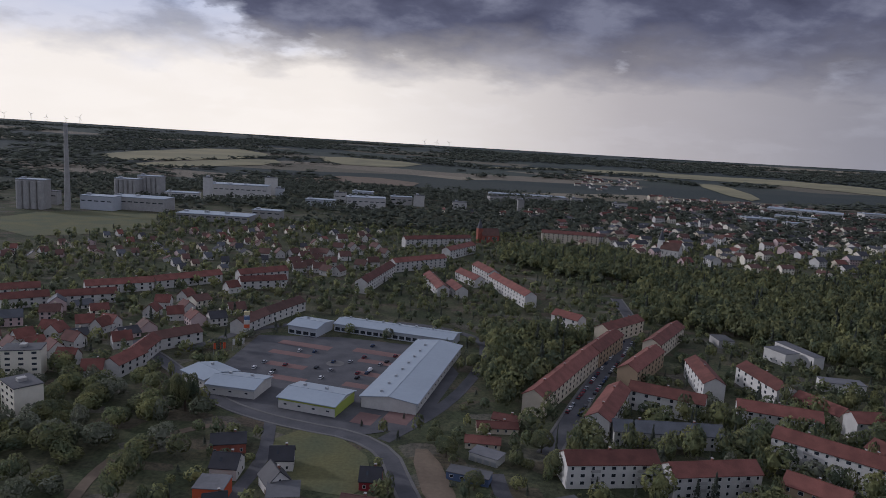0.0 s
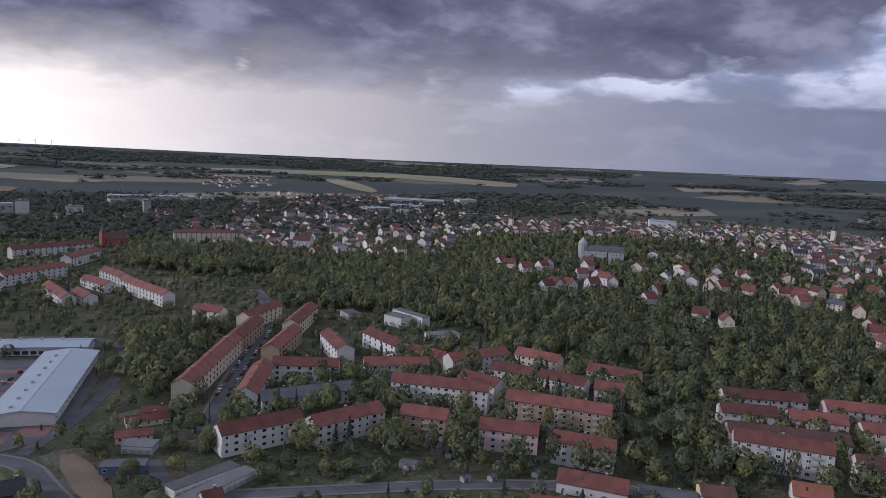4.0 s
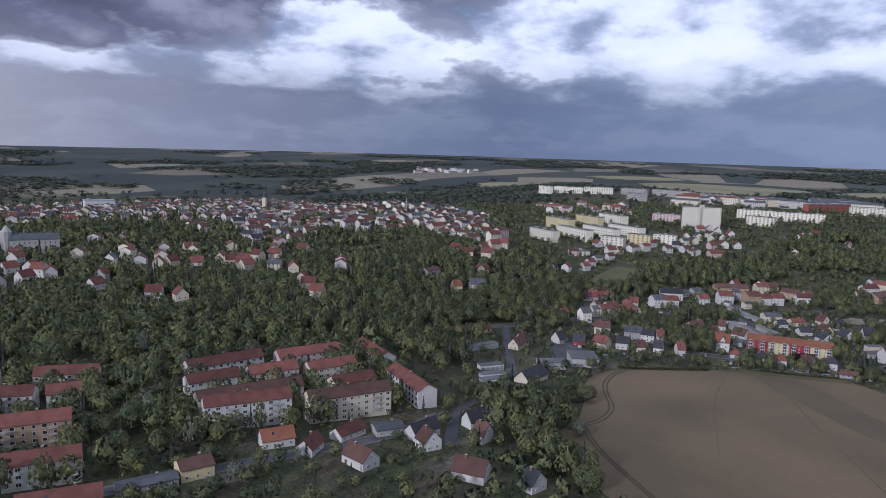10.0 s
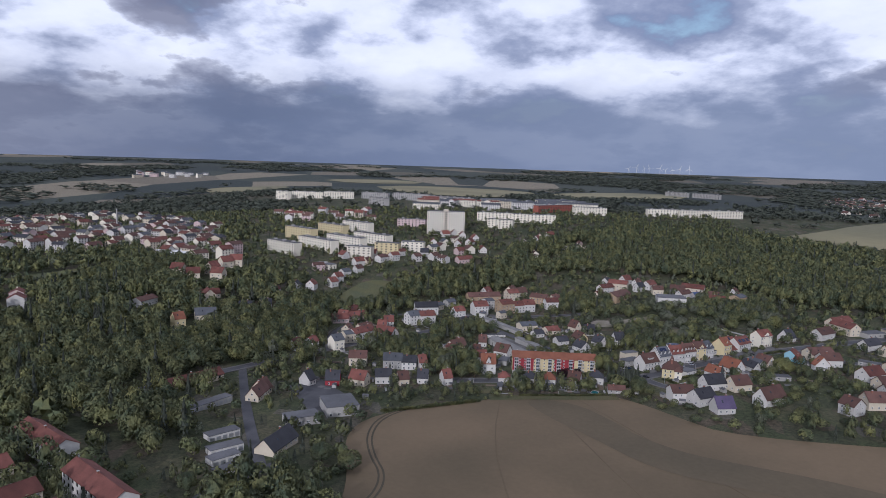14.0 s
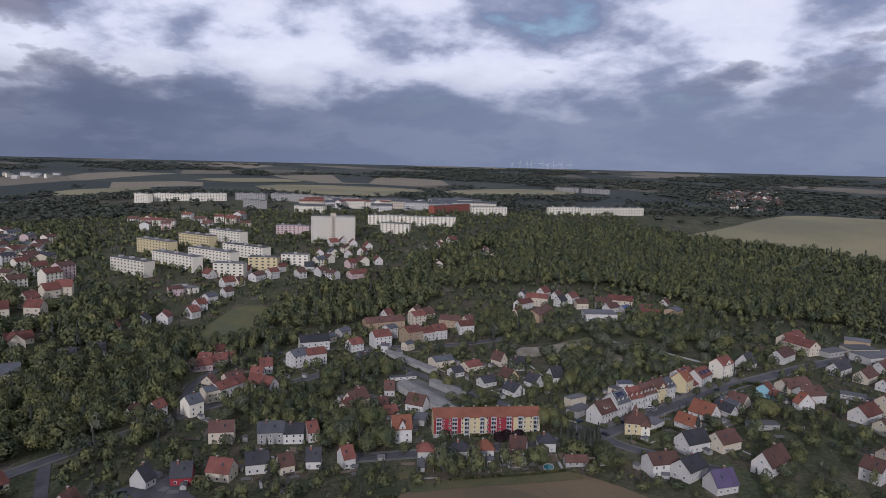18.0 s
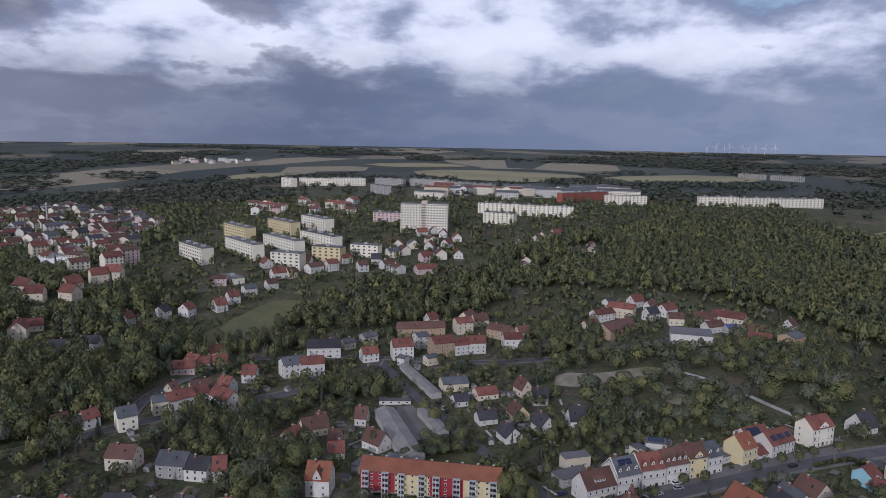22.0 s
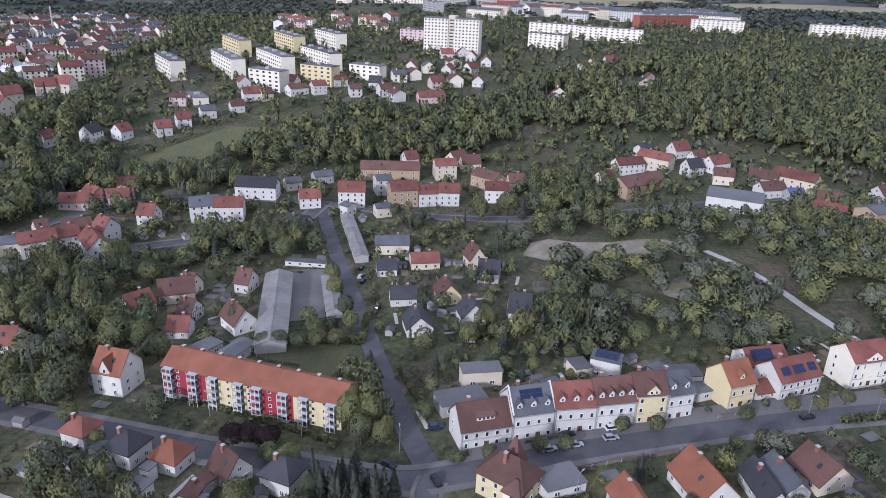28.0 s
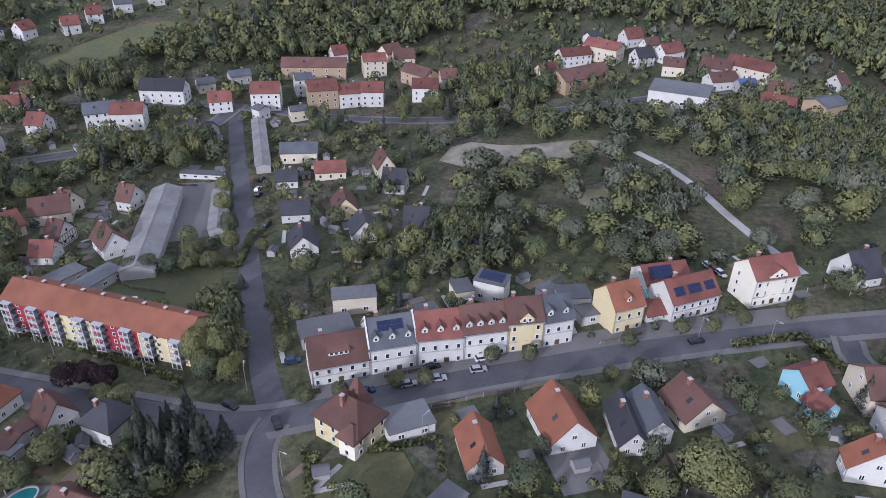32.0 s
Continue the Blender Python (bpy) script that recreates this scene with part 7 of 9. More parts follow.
# clumps of trees in and round the village
GROVES = (
    [(488, 20), (502, -12), (493, -29), (465, -37), (447, -44), (432, -38), (440, -21)],
    [(437, -24), (443, -44), (414, -65), (411, -55), (417, -41)],
    [(456, -37), (465, -49), (450, -60), (446, -55), (446, -45)],
    [(607, -146), (619, -183), (571, -188), (555, -165), (566, -149)],
    [(597, -252), (585, -301), (505, -275), (516, -254), (548, -244)],
    [(522, 117), (533, 57), (482, 22), (431, 34), (423, 60)],
    [(548, 66), (600, -10), (566, -29), (528, 2), (515, 34)],
    [(512, -85), (516, -93), (470, -111), (471, -105)],
    [(437, -115), (436, -128), (417, -134), (418, -124)],
    [(533, -22), (529, -46), (554, -63), (516, -83), (504, -59), (500, -43)],
    [(397, -66), (394, -98), (396, -124), (388, -128), (381, -118), (383, -72)],
    [(478, -150), (488, -165), (472, -183), (457, -180), (460, -158)],
)
CONIFERS = [(407, -118), (411, -132), (401, -139), (390, -136), (389, -129), (398, -121)]
BARE = (BARLEY, GOLD, MEADOW, FALLOW, LOT, FIELD_LAWN, [(522, -150), (546, -154), (542, -174), (552, -198), (544, -208), (530, -186)], [(466, -91), (500, -73), (504, -88), (472, -103)], [(350, 18), (396, 36), (410, 22), (372, 0)], [(-7, 214), (1, 214), (10, 176), (0, 176)], [(432, -85), (458, -88), (462, -108), (436, -120)], [(-52, 226), (-22, 216), (-14, 180), (-48, 186)])


def scatter(x0, x1, y0, y1, step):
    X, Y = np.meshgrid(np.arange(x0, x1, step), np.arange(y0, y1, step))
    return (X + gen.uniform(-0.48, 0.48, X.shape) * step).ravel(), (Y + gen.uniform(-0.48, 0.48, X.shape) * step).ravel()


def in_any(polys, x, y):
    hit = np.zeros(len(x), bool)
    for p in polys:
        hit |= inside(p, x, y)
    return hit


# ---- the towns: too many houses to count ----
def district(corners, angle, along_step, across_step, chance, sizes, label, storeys=(2, 3), roofs=("red", "brown", "slate", "brown", "brown", "dark"), seed=3):
    """Rows of houses in a quarter, joined; walls and roofs in several colours."""
    g = random.Random(seed)
    walls = [WALLS[k] for k in ("white", "ivory", "rose", "cream", "ivory", "white")]
    mats = walls + [ROOFS[k] for k in roofs] + [GLASS]
    s = Shape()
    c, n = math.cos(radians(angle)), math.sin(radians(angle))
    cx, cy = sum(p[0] for p in corners) / len(corners), sum(p[1] for p in corners) / len(corners)
    reach = max(math.hypot(p[0] - cx, p[1] - cy) for p in corners)
    spots = []
    u = -reach
    while u < reach:
        v = -reach
        while v < reach:
            a, b = u + g.uniform(-0.3, 0.3) * along_step, v + g.uniform(-0.3, 0.3) * across_step
            spots.append((cx + a * c - b * n, cy + a * n + b * c, g.random()))
            v += across_step
        u += along_step
    x, y = np.array([p[0] for p in spots]), np.array([p[1] for p in spots])
    ok = inside(corners, x, y) & free_of_buildings(x, y, 5) & free_of_roads(x, y, 4) & ~in_any((MEADOW, FALLOW), x, y)
    for (px, py, dice), good in zip(spots, ok):
        if not good or dice > chance:
            continue
        L, D = g.uniform(*sizes), g.uniform(7.5, 10)
        turn = angle + g.choice((0, 0, 0, 90)) + g.uniform(-18, 18)
        st = g.randint(*storeys)
        eave = 2.2 * st + 0.6
        ridge = eave + g.uniform(1.8, 3.2)
        m = pose(px, py, float(height(px, py)) - 0.6, 0, 0, turn)
        wall, roof = g.randrange(len(walls)), len(walls) + g.randrange(len(roofs))
        one = Shape()
        for f in (gable_body(L, D, eave, ridge, 0), gable_roof(L, D, eave, ridge)):
            k = len(one.v)
            one.v += f.v
            one.f += [tuple(i + k for i in q) for q in f.f]
            one.s += [wall if f.f is not None and len(one.s) < 4 else roof for _ in f.f] if k else [wall] * len(f.f)
        for side in (1, -1):
            for k in range(int(L / 2.6)):
                wx = (k + 0.5) / int(L / 2.6) * L - L / 2
                for q in range(st):
                    z0 = 1.1 + 2.2 * q
                    one.poly([(wx - side * -0.5, side * (D / 2 + 0.05), z0), (wx - side * 0.5, side * (D / 2 + 0.05), z0), (wx - side * 0.5, side * (D / 2 + 0.05), z0 + 1.2), (wx - side * -0.5, side * (D / 2 + 0.05), z0 + 1.2)], len(mats) - 1)
        if g.random() < 0.7:
            one.box(L * 0.2 - 0.35, L * 0.2 + 0.35, 0.2, 0.9, ridge - 0.8, ridge + 1.0, 3)
        k = len(s.v)
        s.v += [tuple(m @ Vector(p)) for p in one.v]
        s.f += [tuple(i + k for i in q) for q in one.f]
        s.s += one.s
        base(px, py, turn, L, D)
    return tagged(new("town_houses", s.mesh("town_houses", *mats)), label, "houses", kind="stuff")


def lay_towns():
    district([(440, 640), (520, 560), (590, 480), (720, 420), (1040, 480), (1100, 660), (770, 700), (650, 770), (480, 760)], 35, 14, 18, 0.62, (8, 13), "dense old town of red-roofed houses on the ridge", (3, 4), seed=3)
    district([(540, 300), (705, 318), (716, 232), (665, 165), (640, 122), (668, 104), (700, 128), (760, 150), (890, 190), (1000, 260), (1110, 420), (1030, 540), (720, 420), (600, 440)], -28, 14, 21, 0.56, (9, 14), "streets of pale town houses with red roofs", (3, 5), seed=4)
    district([(100, 710), (200, 620), (270, 545), (330, 575), (430, 640), (480, 760), (300, 880), (150, 900)], 20, 20, 24, 0.5, (9, 15), "mixed town houses round the churches", (2, 3), seed=5)
    district([(-60, 940), (90, 1000), (350, 1250), (560, 1450), (740, 1400), (880, 1200), (640, 900), (480, 800), (300, 900)], 15, 34, 36, 0.62, (10, 18), "scattered suburb beyond the railway", (1, 2), seed=6)
    district([(925, -6), (1010, 15), (1035, 150), (950, 130)], 80, 19, 20, 0.62, (10, 16), "estate of long red-roofed houses", (2, 3), ("red", "brown", "red", "brown"), seed=7)
    district([(1523, -940), (1409, -1030), (1887, -1400), (1916, -1215)], 40, 26, 30, 0.7, (10, 14), "far estate of new houses on the plateau", (2, 2), seed=8)
    district([(-330, 470), (-130, 455), (-60, 560), (-60, 720), (-200, 700), (-300, 580)], 32, 16, 18, 0.5, (4, 6), "allotment huts between hedges", (1, 1), seed=9)
    district([(-300, 300), (-140, 300), (-110, 340), (-100, 400), (-150, 380), (-240, 340)], 36, 17, 20, 0.65, (8, 10), "small estate houses with steep roofs", (1, 2), seed=10)
    district([(430, 300), (520, 200), (600, 240), (560, 330), (500, 420), (420, 470), (380, 440)], 30, 26, 30, 0.6, (8, 12), "villas among the trees below the old town", (3, 3), ("red", "red", "brown", "slate"), seed=12)
    district([(1060, -60), (1240, -60), (1300, -330), (1120, -330)], 80, 30, 34, 0.6, (26, 44), "grey blocks of the far estate", (4, 5), ("slate", "slate", "red", "slate"), seed=13)
    district([(346, 2186), (540, 2050), (511, 1774), (312, 1555)], 20, 40, 44, 0.6, (10, 15), "village houses on the far slope", (1, 2), seed=16)
    district([(2727, 952), (2645, 653), (2438, 599), (2318, 786)], 60, 48, 60, 0.6, (16, 34), "pale blocks of a distant town", (3, 5), ("slate", "slate", "brown", "slate"), seed=17)
    district([(444, 1550), (730, 1425), (607, 912), (480, 860), (326, 923), (282, 988)], 15, 26, 30, 0.45, (9, 16), "suburban houses and works along the railway", (1, 3), seed=18)
    district([(1750, -1119), (1948, -1467), (1171, -847), (1145, -745)], 40, 22, 26, 0.5, (9, 13), "estate of small houses at the edge of the plateau", (1, 2), seed=19)
    district([(690, -30), (790, -60), (800, -100), (720, -120)], 40, 17, 17, 0.55, (7, 9), "white houses below the tower block", (2, 2), seed=14)
    district([(720, -150), (800, -140), (800, -220), (740, -210)], 30, 13, 13, 0.45, (3, 4.5), "allotment huts on the slope", (1, 1), seed=15)


lay_towns()


# ---- planting ----
def plant_land():
    x, y = scatter(-260, 1000, -660, 700, 6.5)
    shrub = inside(WOODS[3], x, y) | inside(WOODS[7], x, y)
    keep = in_any(WOODS, x, y) & ~in_any(BARE, x, y) & free_of_buildings(x, y, 4.2) & free_of_roads(x, y, 1.6) & (~shrub | ((gen.random(len(x)) < 0.50) & free_of_roads(x, y, 4.0)))
    x, y, shrub = x[keep], y[keep], shrub[keep]
    close = (np.hypot(x - 330, y + 150) < 300) | (np.hypot(x - 40, y) < 260)
    kind = gen.random(len(x))
    radius, tall = gen.uniform(2.8, 5.6, len(x)), gen.uniform(7.0, 13.5, len(x))
    tall[shrub] *= 0.72
    # gardens open downhill of the villas: only low trees stand there
    for bx, by, c, s, a, b in BASES:
        if not ((bx > 300 and by > 90) or (bx > 540 and -110 < by < 160)):
            continue
        ex, ey = (300, -160) if by < 160 and bx > 540 else (60, -20)
        far = math.hypot(ex - bx, ey - by)
        ux, uy = (ex - bx) / far, (ey - by) / far
        ahead, aside = (x - bx) * ux + (y - by) * uy, np.abs((y - by) * ux - (x - bx) * uy)
        low = (ahead > -2) & (ahead < 34) & (aside < a + 3)
        tall[low], radius[low] = np.minimum(tall[low], 3.0 + 0.10 * ahead[low]), radius[low] * 0.8
    middle = ~close & ((np.hypot(x - 330, y + 150) < 470) | (np.hypot(x, y) < 430))
    for zone, n, size in ((close, 290, 0.120), (middle, 142, 0.172), (~close & ~middle, 60, 0.26)):
        w = zone & ~shrub
        for lo, hi, mat, label in ((0.0, 0.66, LEAF, "dense broadleaf wood on the slopes"), (0.66, 0.93, LEAF_LIGHT, "lighter green trees scattered through the wood")):
            i = w & (kind >= lo) & (kind < hi)
            forest("wood", x[i], y[i], radius[i], tall[i], mat, label, n, size)
        i = w & (kind >= 0.93)
        forest("wood", x[i], y[i], radius[i] * 0.6, tall[i] * 1.25, LEAF_DARK, "dark conifers scattered through the wood", n, size, ("cone",))
    for lo, hi, mat in ((0.0, 0.35, LEAF), (0.35, 0.65, LEAF_LIGHT), (0.65, 1.0, LEAF_SILVER)):
        i = shrub & (kind >= lo) & (kind < hi)
        forest("shrubs", x[i], y[i], radius[i] * 0.95, tall[i], mat, "willow and birch scrub on the waste ground", 440, 0.108)
    x, y = scatter(360, 660, -320, 140, 4.6)
    keep = in_any(GROVES, x, y) & ~in_any(BARE, x, y) & free_of_buildings(x, y, 1.6) & free_of_roads(x, y, 1.0)
    x, y = x[keep], y[keep]
    kind, radius, tall = gen.random(len(x)), gen.uniform(2.0, 3.9, len(x)), gen.uniform(5.5, 10.5, len(x))
    for lo, hi, mat, label, shapes in ((0.0, 0.5, LEAF, "clumps of tall trees beside the village", ("round",)), (0.5, 0.74, LEAF_LIGHT, "light green trees in the clumps", ("round",)), (0.74, 0.84, LEAF_SILVER, "silvery willows in the clumps", ("round",)), (0.84, 1.0, LEAF_DARK, "dark conifers in the clumps", ("cone",))):
        i = (kind >= lo) & (kind < hi)
        forest("clump_of_trees", x[i], y[i], radius[i] * (0.6 if shapes[0] == "cone" else 1), tall[i], mat, label, 350, 0.112, shapes)
    x, y = scatter(370, 420, -190, -90, 2.7)
    keep = inside(CONIFERS, x, y) & free_of_buildings(x, y, 1.0) & free_of_roads(x, y, 0.8)
    x, y = x[keep], y[keep]
    forest("clump_of_conifers", x, y, gen.uniform(1.5, 2.5, len(x)), gen.uniform(5.5, 9.0, len(x)), LEAF_DARK, "close clump of tall dark conifers at the street corner", 700, 0.13, ("cone",))
    # low shrubs and fruit bushes in the gardens
    x, y = (np.concatenate(v) for v in zip(scatter(365, 600, -290, 60, 3.3), scatter(-20, 300, 30, 190, 3.8)))
    keep = ~in_any(WOODS + GROVES, x, y) & ~in_any(BARE, x, y) & (gen.random(len(x)) < 0.42) & free_of_buildings(x, y, 1.5) & free_of_roads(x, y, 0.8)
    x, y = x[keep], y[keep]
    kind, radius = gen.random(len(x)), gen.uniform(0.5, 1.35, len(x))
    for lo, hi, mat in ((0.0, 0.45, LEAF), (0.45, 0.8, LEAF_LIGHT), (0.8, 0.9, LEAF_SILVER), (0.9, 1.0, LEAF_DARK)):
        i = (kind >= lo) & (kind < hi)
        forest("shrubs", x[i], y[i], radius[i], radius[i] * gen.uniform(1.3, 2.4, i.sum()), mat, "low shrubs and fruit bushes in the gardens", 90, 0.20)
    # gardens between the houses
    x, y = scatter(-320, 1080, -460, 760, 6.2)
    town = np.hypot((x - 760) / 1.3, y - 470) < 330
    blocks = (np.hypot((x - 190) / 1.5, y - 170) < 110) & (0.57 * (x - 120) + 0.82 * (y - 150) > 0)
    village = (x > 385) & (x < 560) & (y > -300) & (y < 30)
    behind = (x < 190) & (y < -40)
    keep = ~in_any(WOODS, x, y) & ~in_any(BARE, x, y) & (gen.random(len(x)) < np.where(town, 0.80, np.where(blocks, 0.72, np.where(behind, 0.06, np.where(village, 0.66, 0.54))))) & free_of_buildings(x, y, 1.9) & free_of_roads(x, y, 1.0) & (free_of_roads(x, y, 5.0) | (np.hypot(x - 430, y + 170) > 90))
    x, y = x[keep], y[keep]
    kind = gen.random(len(x))
    close = np.hypot(x - 400, y + 150) < 170
    close |= np.hypot((x - 170) / 1.3, y - 150) < 125
    middle = ~close & ((np.hypot(x - 420, y + 120) < 240) | (np.hypot(x - 60, y - 230) < 210))
    radius, tall = gen.uniform(1.2, 3.4, len(x)), gen.uniform(2.4, 7.6, len(x))
    town = np.hypot((x - 760) / 1.3, y - 470) < 330
    radius[town] += 0.8
    tall[town] += 2.6
    grove = (np.hypot((x - 190) / 1.5, y - 170) < 110) & (0.57 * (x - 120) + 0.82 * (y - 150) > 0)
    radius[grove] *= 1.6
    tall[grove] = tall[grove] * 1.25 + 3.4
    nearest = np.hypot(x - 410, (y + 155) / 1.2) < 78
    for zone, n, size in ((nearest, 640, 0.086), (close & ~nearest, 250, 0.130), (middle, 84, 0.225), (~close & ~middle, 23, 0.39)):
        for lo, hi, mat, label, shapes in ((0.0, 0.52, LEAF, "garden trees and shrubs between the houses", ("round",)), (0.52, 0.80, LEAF_LIGHT, "light green garden trees", ("round",)), (0.80, 0.86, LEAF_SILVER, "silvery garden trees", ("round",)), (0.86, 1.0, LEAF_DARK, "dark garden conifers", ("cone",))):
            i = (kind >= lo) & (kind < hi) & zone
            forest("garden_trees", x[i], y[i], radius[i] * (0.55 if shapes[0] == "cone" else 1), tall[i], mat, label, n, size, shapes)
    # woods and hedgerows out in the farmland
    for step, inner, outer, cover, wide, high, leaves in ((15, 0, 1500, 0.02, (5, 9), (6, 11), 11), (32, 1500, 4300, 0.09, (16, 24), (7, 11), 6)):
        x, y = scatter(-3000 if outer > 1500 else -1300, 4200 if outer > 1500 else 1700, -2600 if outer > 1500 else -1600, 4400 if outer > 1500 else 1500, step)
        r, turn = np.hypot(x - 160, y + 80), np.degrees(np.arctan2(x - 160, y + 80))
        outside = (x < -320) | (x > 1060) | (y < -460) | (y > 740)
        keep = outside & (r >= inner) & (r < outer) & (turn > -45) & (turn < 165)
        x, y = x[keep], y[keep]
        patch = np.array([noise.noise(Vector((a * 0.0013, b * 0.0021, 3.3))) + 0.6 * noise.noise(Vector((a * 0.005, b * 0.007, 9.1))) for a, b in zip(x, y)])
        keep = ((patch > cover) | (gen.random(len(x)) < (0.10 if inner == 0 else 0.004))) & ~in_any((GOLD, FIELD_LAWN, *FAR_FIELDS), x, y) & free_of_buildings(x, y, 4)
        x, y = x[keep], y[keep]
        # LEAF_DARK's dull blue-green puts distance haze into these far crowns' colour
        forest("far_woods", x, y, gen.uniform(*wide, len(x)), gen.uniform(*high, len(x)), LEAF_DARK, "woods and hedgerows out in the farmland, coloured dull blue-green for haze", leaves, 0.40)


TREES = {}
TREE_KIND = {"broad": (LEAF, "round", "broadleaf tree in full dark green leaf"), "light": (LEAF_LIGHT, "round", "broadleaf tree in light green leaf"), "silver": (LEAF_SILVER, "round", "silvery-leaved willow tree"), "conifer": (LEAF_DARK, "cone", "dark green conifer"), "blue": (LEAF_BLUE, "cone", "blue-grey spruce"), "copper": (LEAF_RED, "round", "copper-leaved tree"), "poplar": (LEAF, "round", "tall slender poplar")}


def tree(kind, x, y, radius, tall):
    """A single tree: tapered trunk with limbs, crown of many leaf clumps."""
    mat, shape, label = TREE_KIND[kind]
    pick = (kind, int(abs(x * 7 + y * 3)) % 3)
    if pick not in TREES:
        leaves = crown_leaves(2100, 0.062, shape, 1.0, 90 + len(TREES))
        crown = triangles("crown", np.concatenate([leaves, core(1.0) * (0.5 if shape == "cone" else 0.95)]), mat)
        s = Shape()
        s.tube([(0, 0, -0.05), (0.01, 0, 0.35), (0, 0.01, 0.75)], [0.035, 0.026, 0.008], 6)
        for k in range(4):
            a = 1.57 * k + 0.4
            s.tube([(0, 0, 0.25 + 0.06 * k), (0.10 * math.cos(a), 0.10 * math.sin(a), 0.42 + 0.06 * k), (0.17 * math.cos(a), 0.17 * math.sin(a), 0.55 + 0.05 * k)], [0.014, 0.010, 0.003], 5)
        TREES[pick] = (crown, s.mesh("trunk", BARK))
    crown, trunk = TREES[pick]
    ob = thing("tree", x, y, (x * 31 + y * 17) % 360, f"{label}, about {round(tall * 1.3)} metres tall", "tree", "garden and street trees")
    part("trunk", trunk, ob, "", Matrix.Diagonal((tall, tall, tall, 1)))
    part("crown", crown, ob, "", Matrix.Translation((0, 0, tall * (0.54 if shape == "cone" else 0.58))) @ Matrix.Diagonal((radius, radius, tall * (0.5 if shape == "cone" else 0.46), 1)))
    return ob



# ---- cars, lamps, hedges, fences ----
CAR_PAINT = {"white": (0.62, 0.62, 0.62), "silver": (0.30, 0.31, 0.33), "black": (0.018, 0.018, 0.022), "wine": (0.16, 0.02, 0.03), "blue": (0.025, 0.045, 0.10)}
CAR_MATS = {k: material(k + "_car_paint", c, 0.25, 0.03, 1.0, 0.5, 0.0) for k, c in CAR_PAINT.items()}
RUBBER = material("tyre_rubber", (0.02, 0.02, 0.02), 0.9, 0.1)
CARS = {}


def car(x, y, rot, colour, van=0):
    """A parked car: body, glazed cabin, four wheels."""
    m = pose(x, y, float(height(x, y)) + 0.14, 0, 0, rot)
    if (colour, van) in CARS:
        return copy_thing(CARS[colour, van], m)
    ob = thing("van" if van else "car", x, y, rot, f"{colour} {'delivery van' if van else 'hatchback'} parked on the asphalt", "van" if van else "car", "parked cars")
    ob.matrix_world = m
    top = 1.45 if van else 1.08
    s = Shape()
    s.slab([(-1.62, -0.64, 0.62), (1.62, -0.60, 0.55), (1.62, 0.60, 0.55), (-1.62, 0.64, 0.62)], 0.42)
    part("body", s.mesh("body", CAR_MATS[colour]), ob)
    s = Shape()
    a, b = (-1.58, 1.05) if van else (-1.45, 0.75)
    low, high = [(a, -0.60, 0.6), (b, -0.60, 0.58), (b, 0.60, 0.58), (a, 0.60, 0.6)], [(a + 0.22, -0.50, top), (b - 0.5, -0.50, top), (b - 0.5, 0.50, top), (a + 0.22, 0.50, top)]
    for i in range(4):
        j = (i + 1) % 4
        s.poly([low[i], low[j], high[j], high[i]])
    cabin = part("cabin", s.mesh("cabin", GLASS if not van else CAR_MATS[colour]), ob, "dark glazed cabin")
    s = Shape()
    s.slab([(x0, y0, z0 + 0.04) for x0, y0, z0 in high], 0.05)
    part("roof", s.mesh("roof", CAR_MATS[colour]), cabin)
    for wx in (-1.0, 1.02):
        for wy in (-0.60, 0.60):
            s = Shape()
            n = 10
            ring = [(0.24 * math.cos(6.2832 * k / n), 0.24 * math.sin(6.2832 * k / n)) for k in range(n)]
            for k in range(n):
                (p, q), (r, t) = ring[k], ring[(k + 1) % n]
                s.poly([(p, -0.09, q), (r, -0.09, t), (r, 0.09, t), (p, 0.09, q)])
            s.poly([(p, -0.09, q) for p, q in ring])
            s.poly([(p, 0.09, q) for p, q in ring[::-1]])
            part("wheel", s.mesh("wheel", RUBBER), ob, "", pose(wx, wy, 0.22))
    CARS[colour, van] = ob
    return ob


def street_lamp(x, y, rot):
    ob = thing("street_lamp", x, y, rot, "grey steel street lamp with a curved arm", "street lamp", "street lamps")
    s = Shape()
    s.tube([(0, 0, 0), (0, 0, 3.0), (0, 0, 5.6)], [0.09, 0.06, 0.045], 6)
    part("pole", s.mesh("pole", METAL), ob)
    s = Shape()
    s.slab([(-0.03, -0.03, 5.6), (1.1, -0.03, 5.85), (1.1, 0.03, 5.85), (-0.03, 0.03, 5.6)], 0.06)
    part("arm", s.mesh("arm", METAL), ob)
    s = Shape()
    s.slab([(0.95, -0.13, 5.92), (1.6, -0.10, 5.92), (1.6, 0.10, 5.92), (0.95, 0.13, 5.92)], 0.12)
    part("head", s.mesh("head", CONCRETE), ob)


def hedge(line, wide, tall):
    """A clipped hedge of leaf clumps along a line."""
    pts = along(list(line), 0.5)
    g = np.random.default_rng(int(abs(pts[0][0] * 10)))
    n = len(pts) * 34
    i = g.integers(0, len(pts), n)
    p = np.array(pts)[i] + g.uniform(-0.5, 0.5, (n, 2)) * wide
    z = height(p[:, 0], p[:, 1]) + tall * g.random(n) ** 0.6
    c = np.column_stack([p, z])
    a, b = g.normal(size=(n, 3)) * 0.22, g.normal(size=(n, 3)) * 0.22
    facing = g.normal(size=(n, 3)) * 0.4 + np.array((0, 0, 1.0))
    facing /= np.linalg.norm(facing, axis=1)[:, None]
    ob = new("hedge", triangles("hedge", np.stack([c + a, c + b, c - a - b, facing], 1), LEAF_LIGHT))
    return tagged(ob, f"clipped green hedge, about {round(tall * 1.3, 1)} metres high", "hedge", "garden hedges")


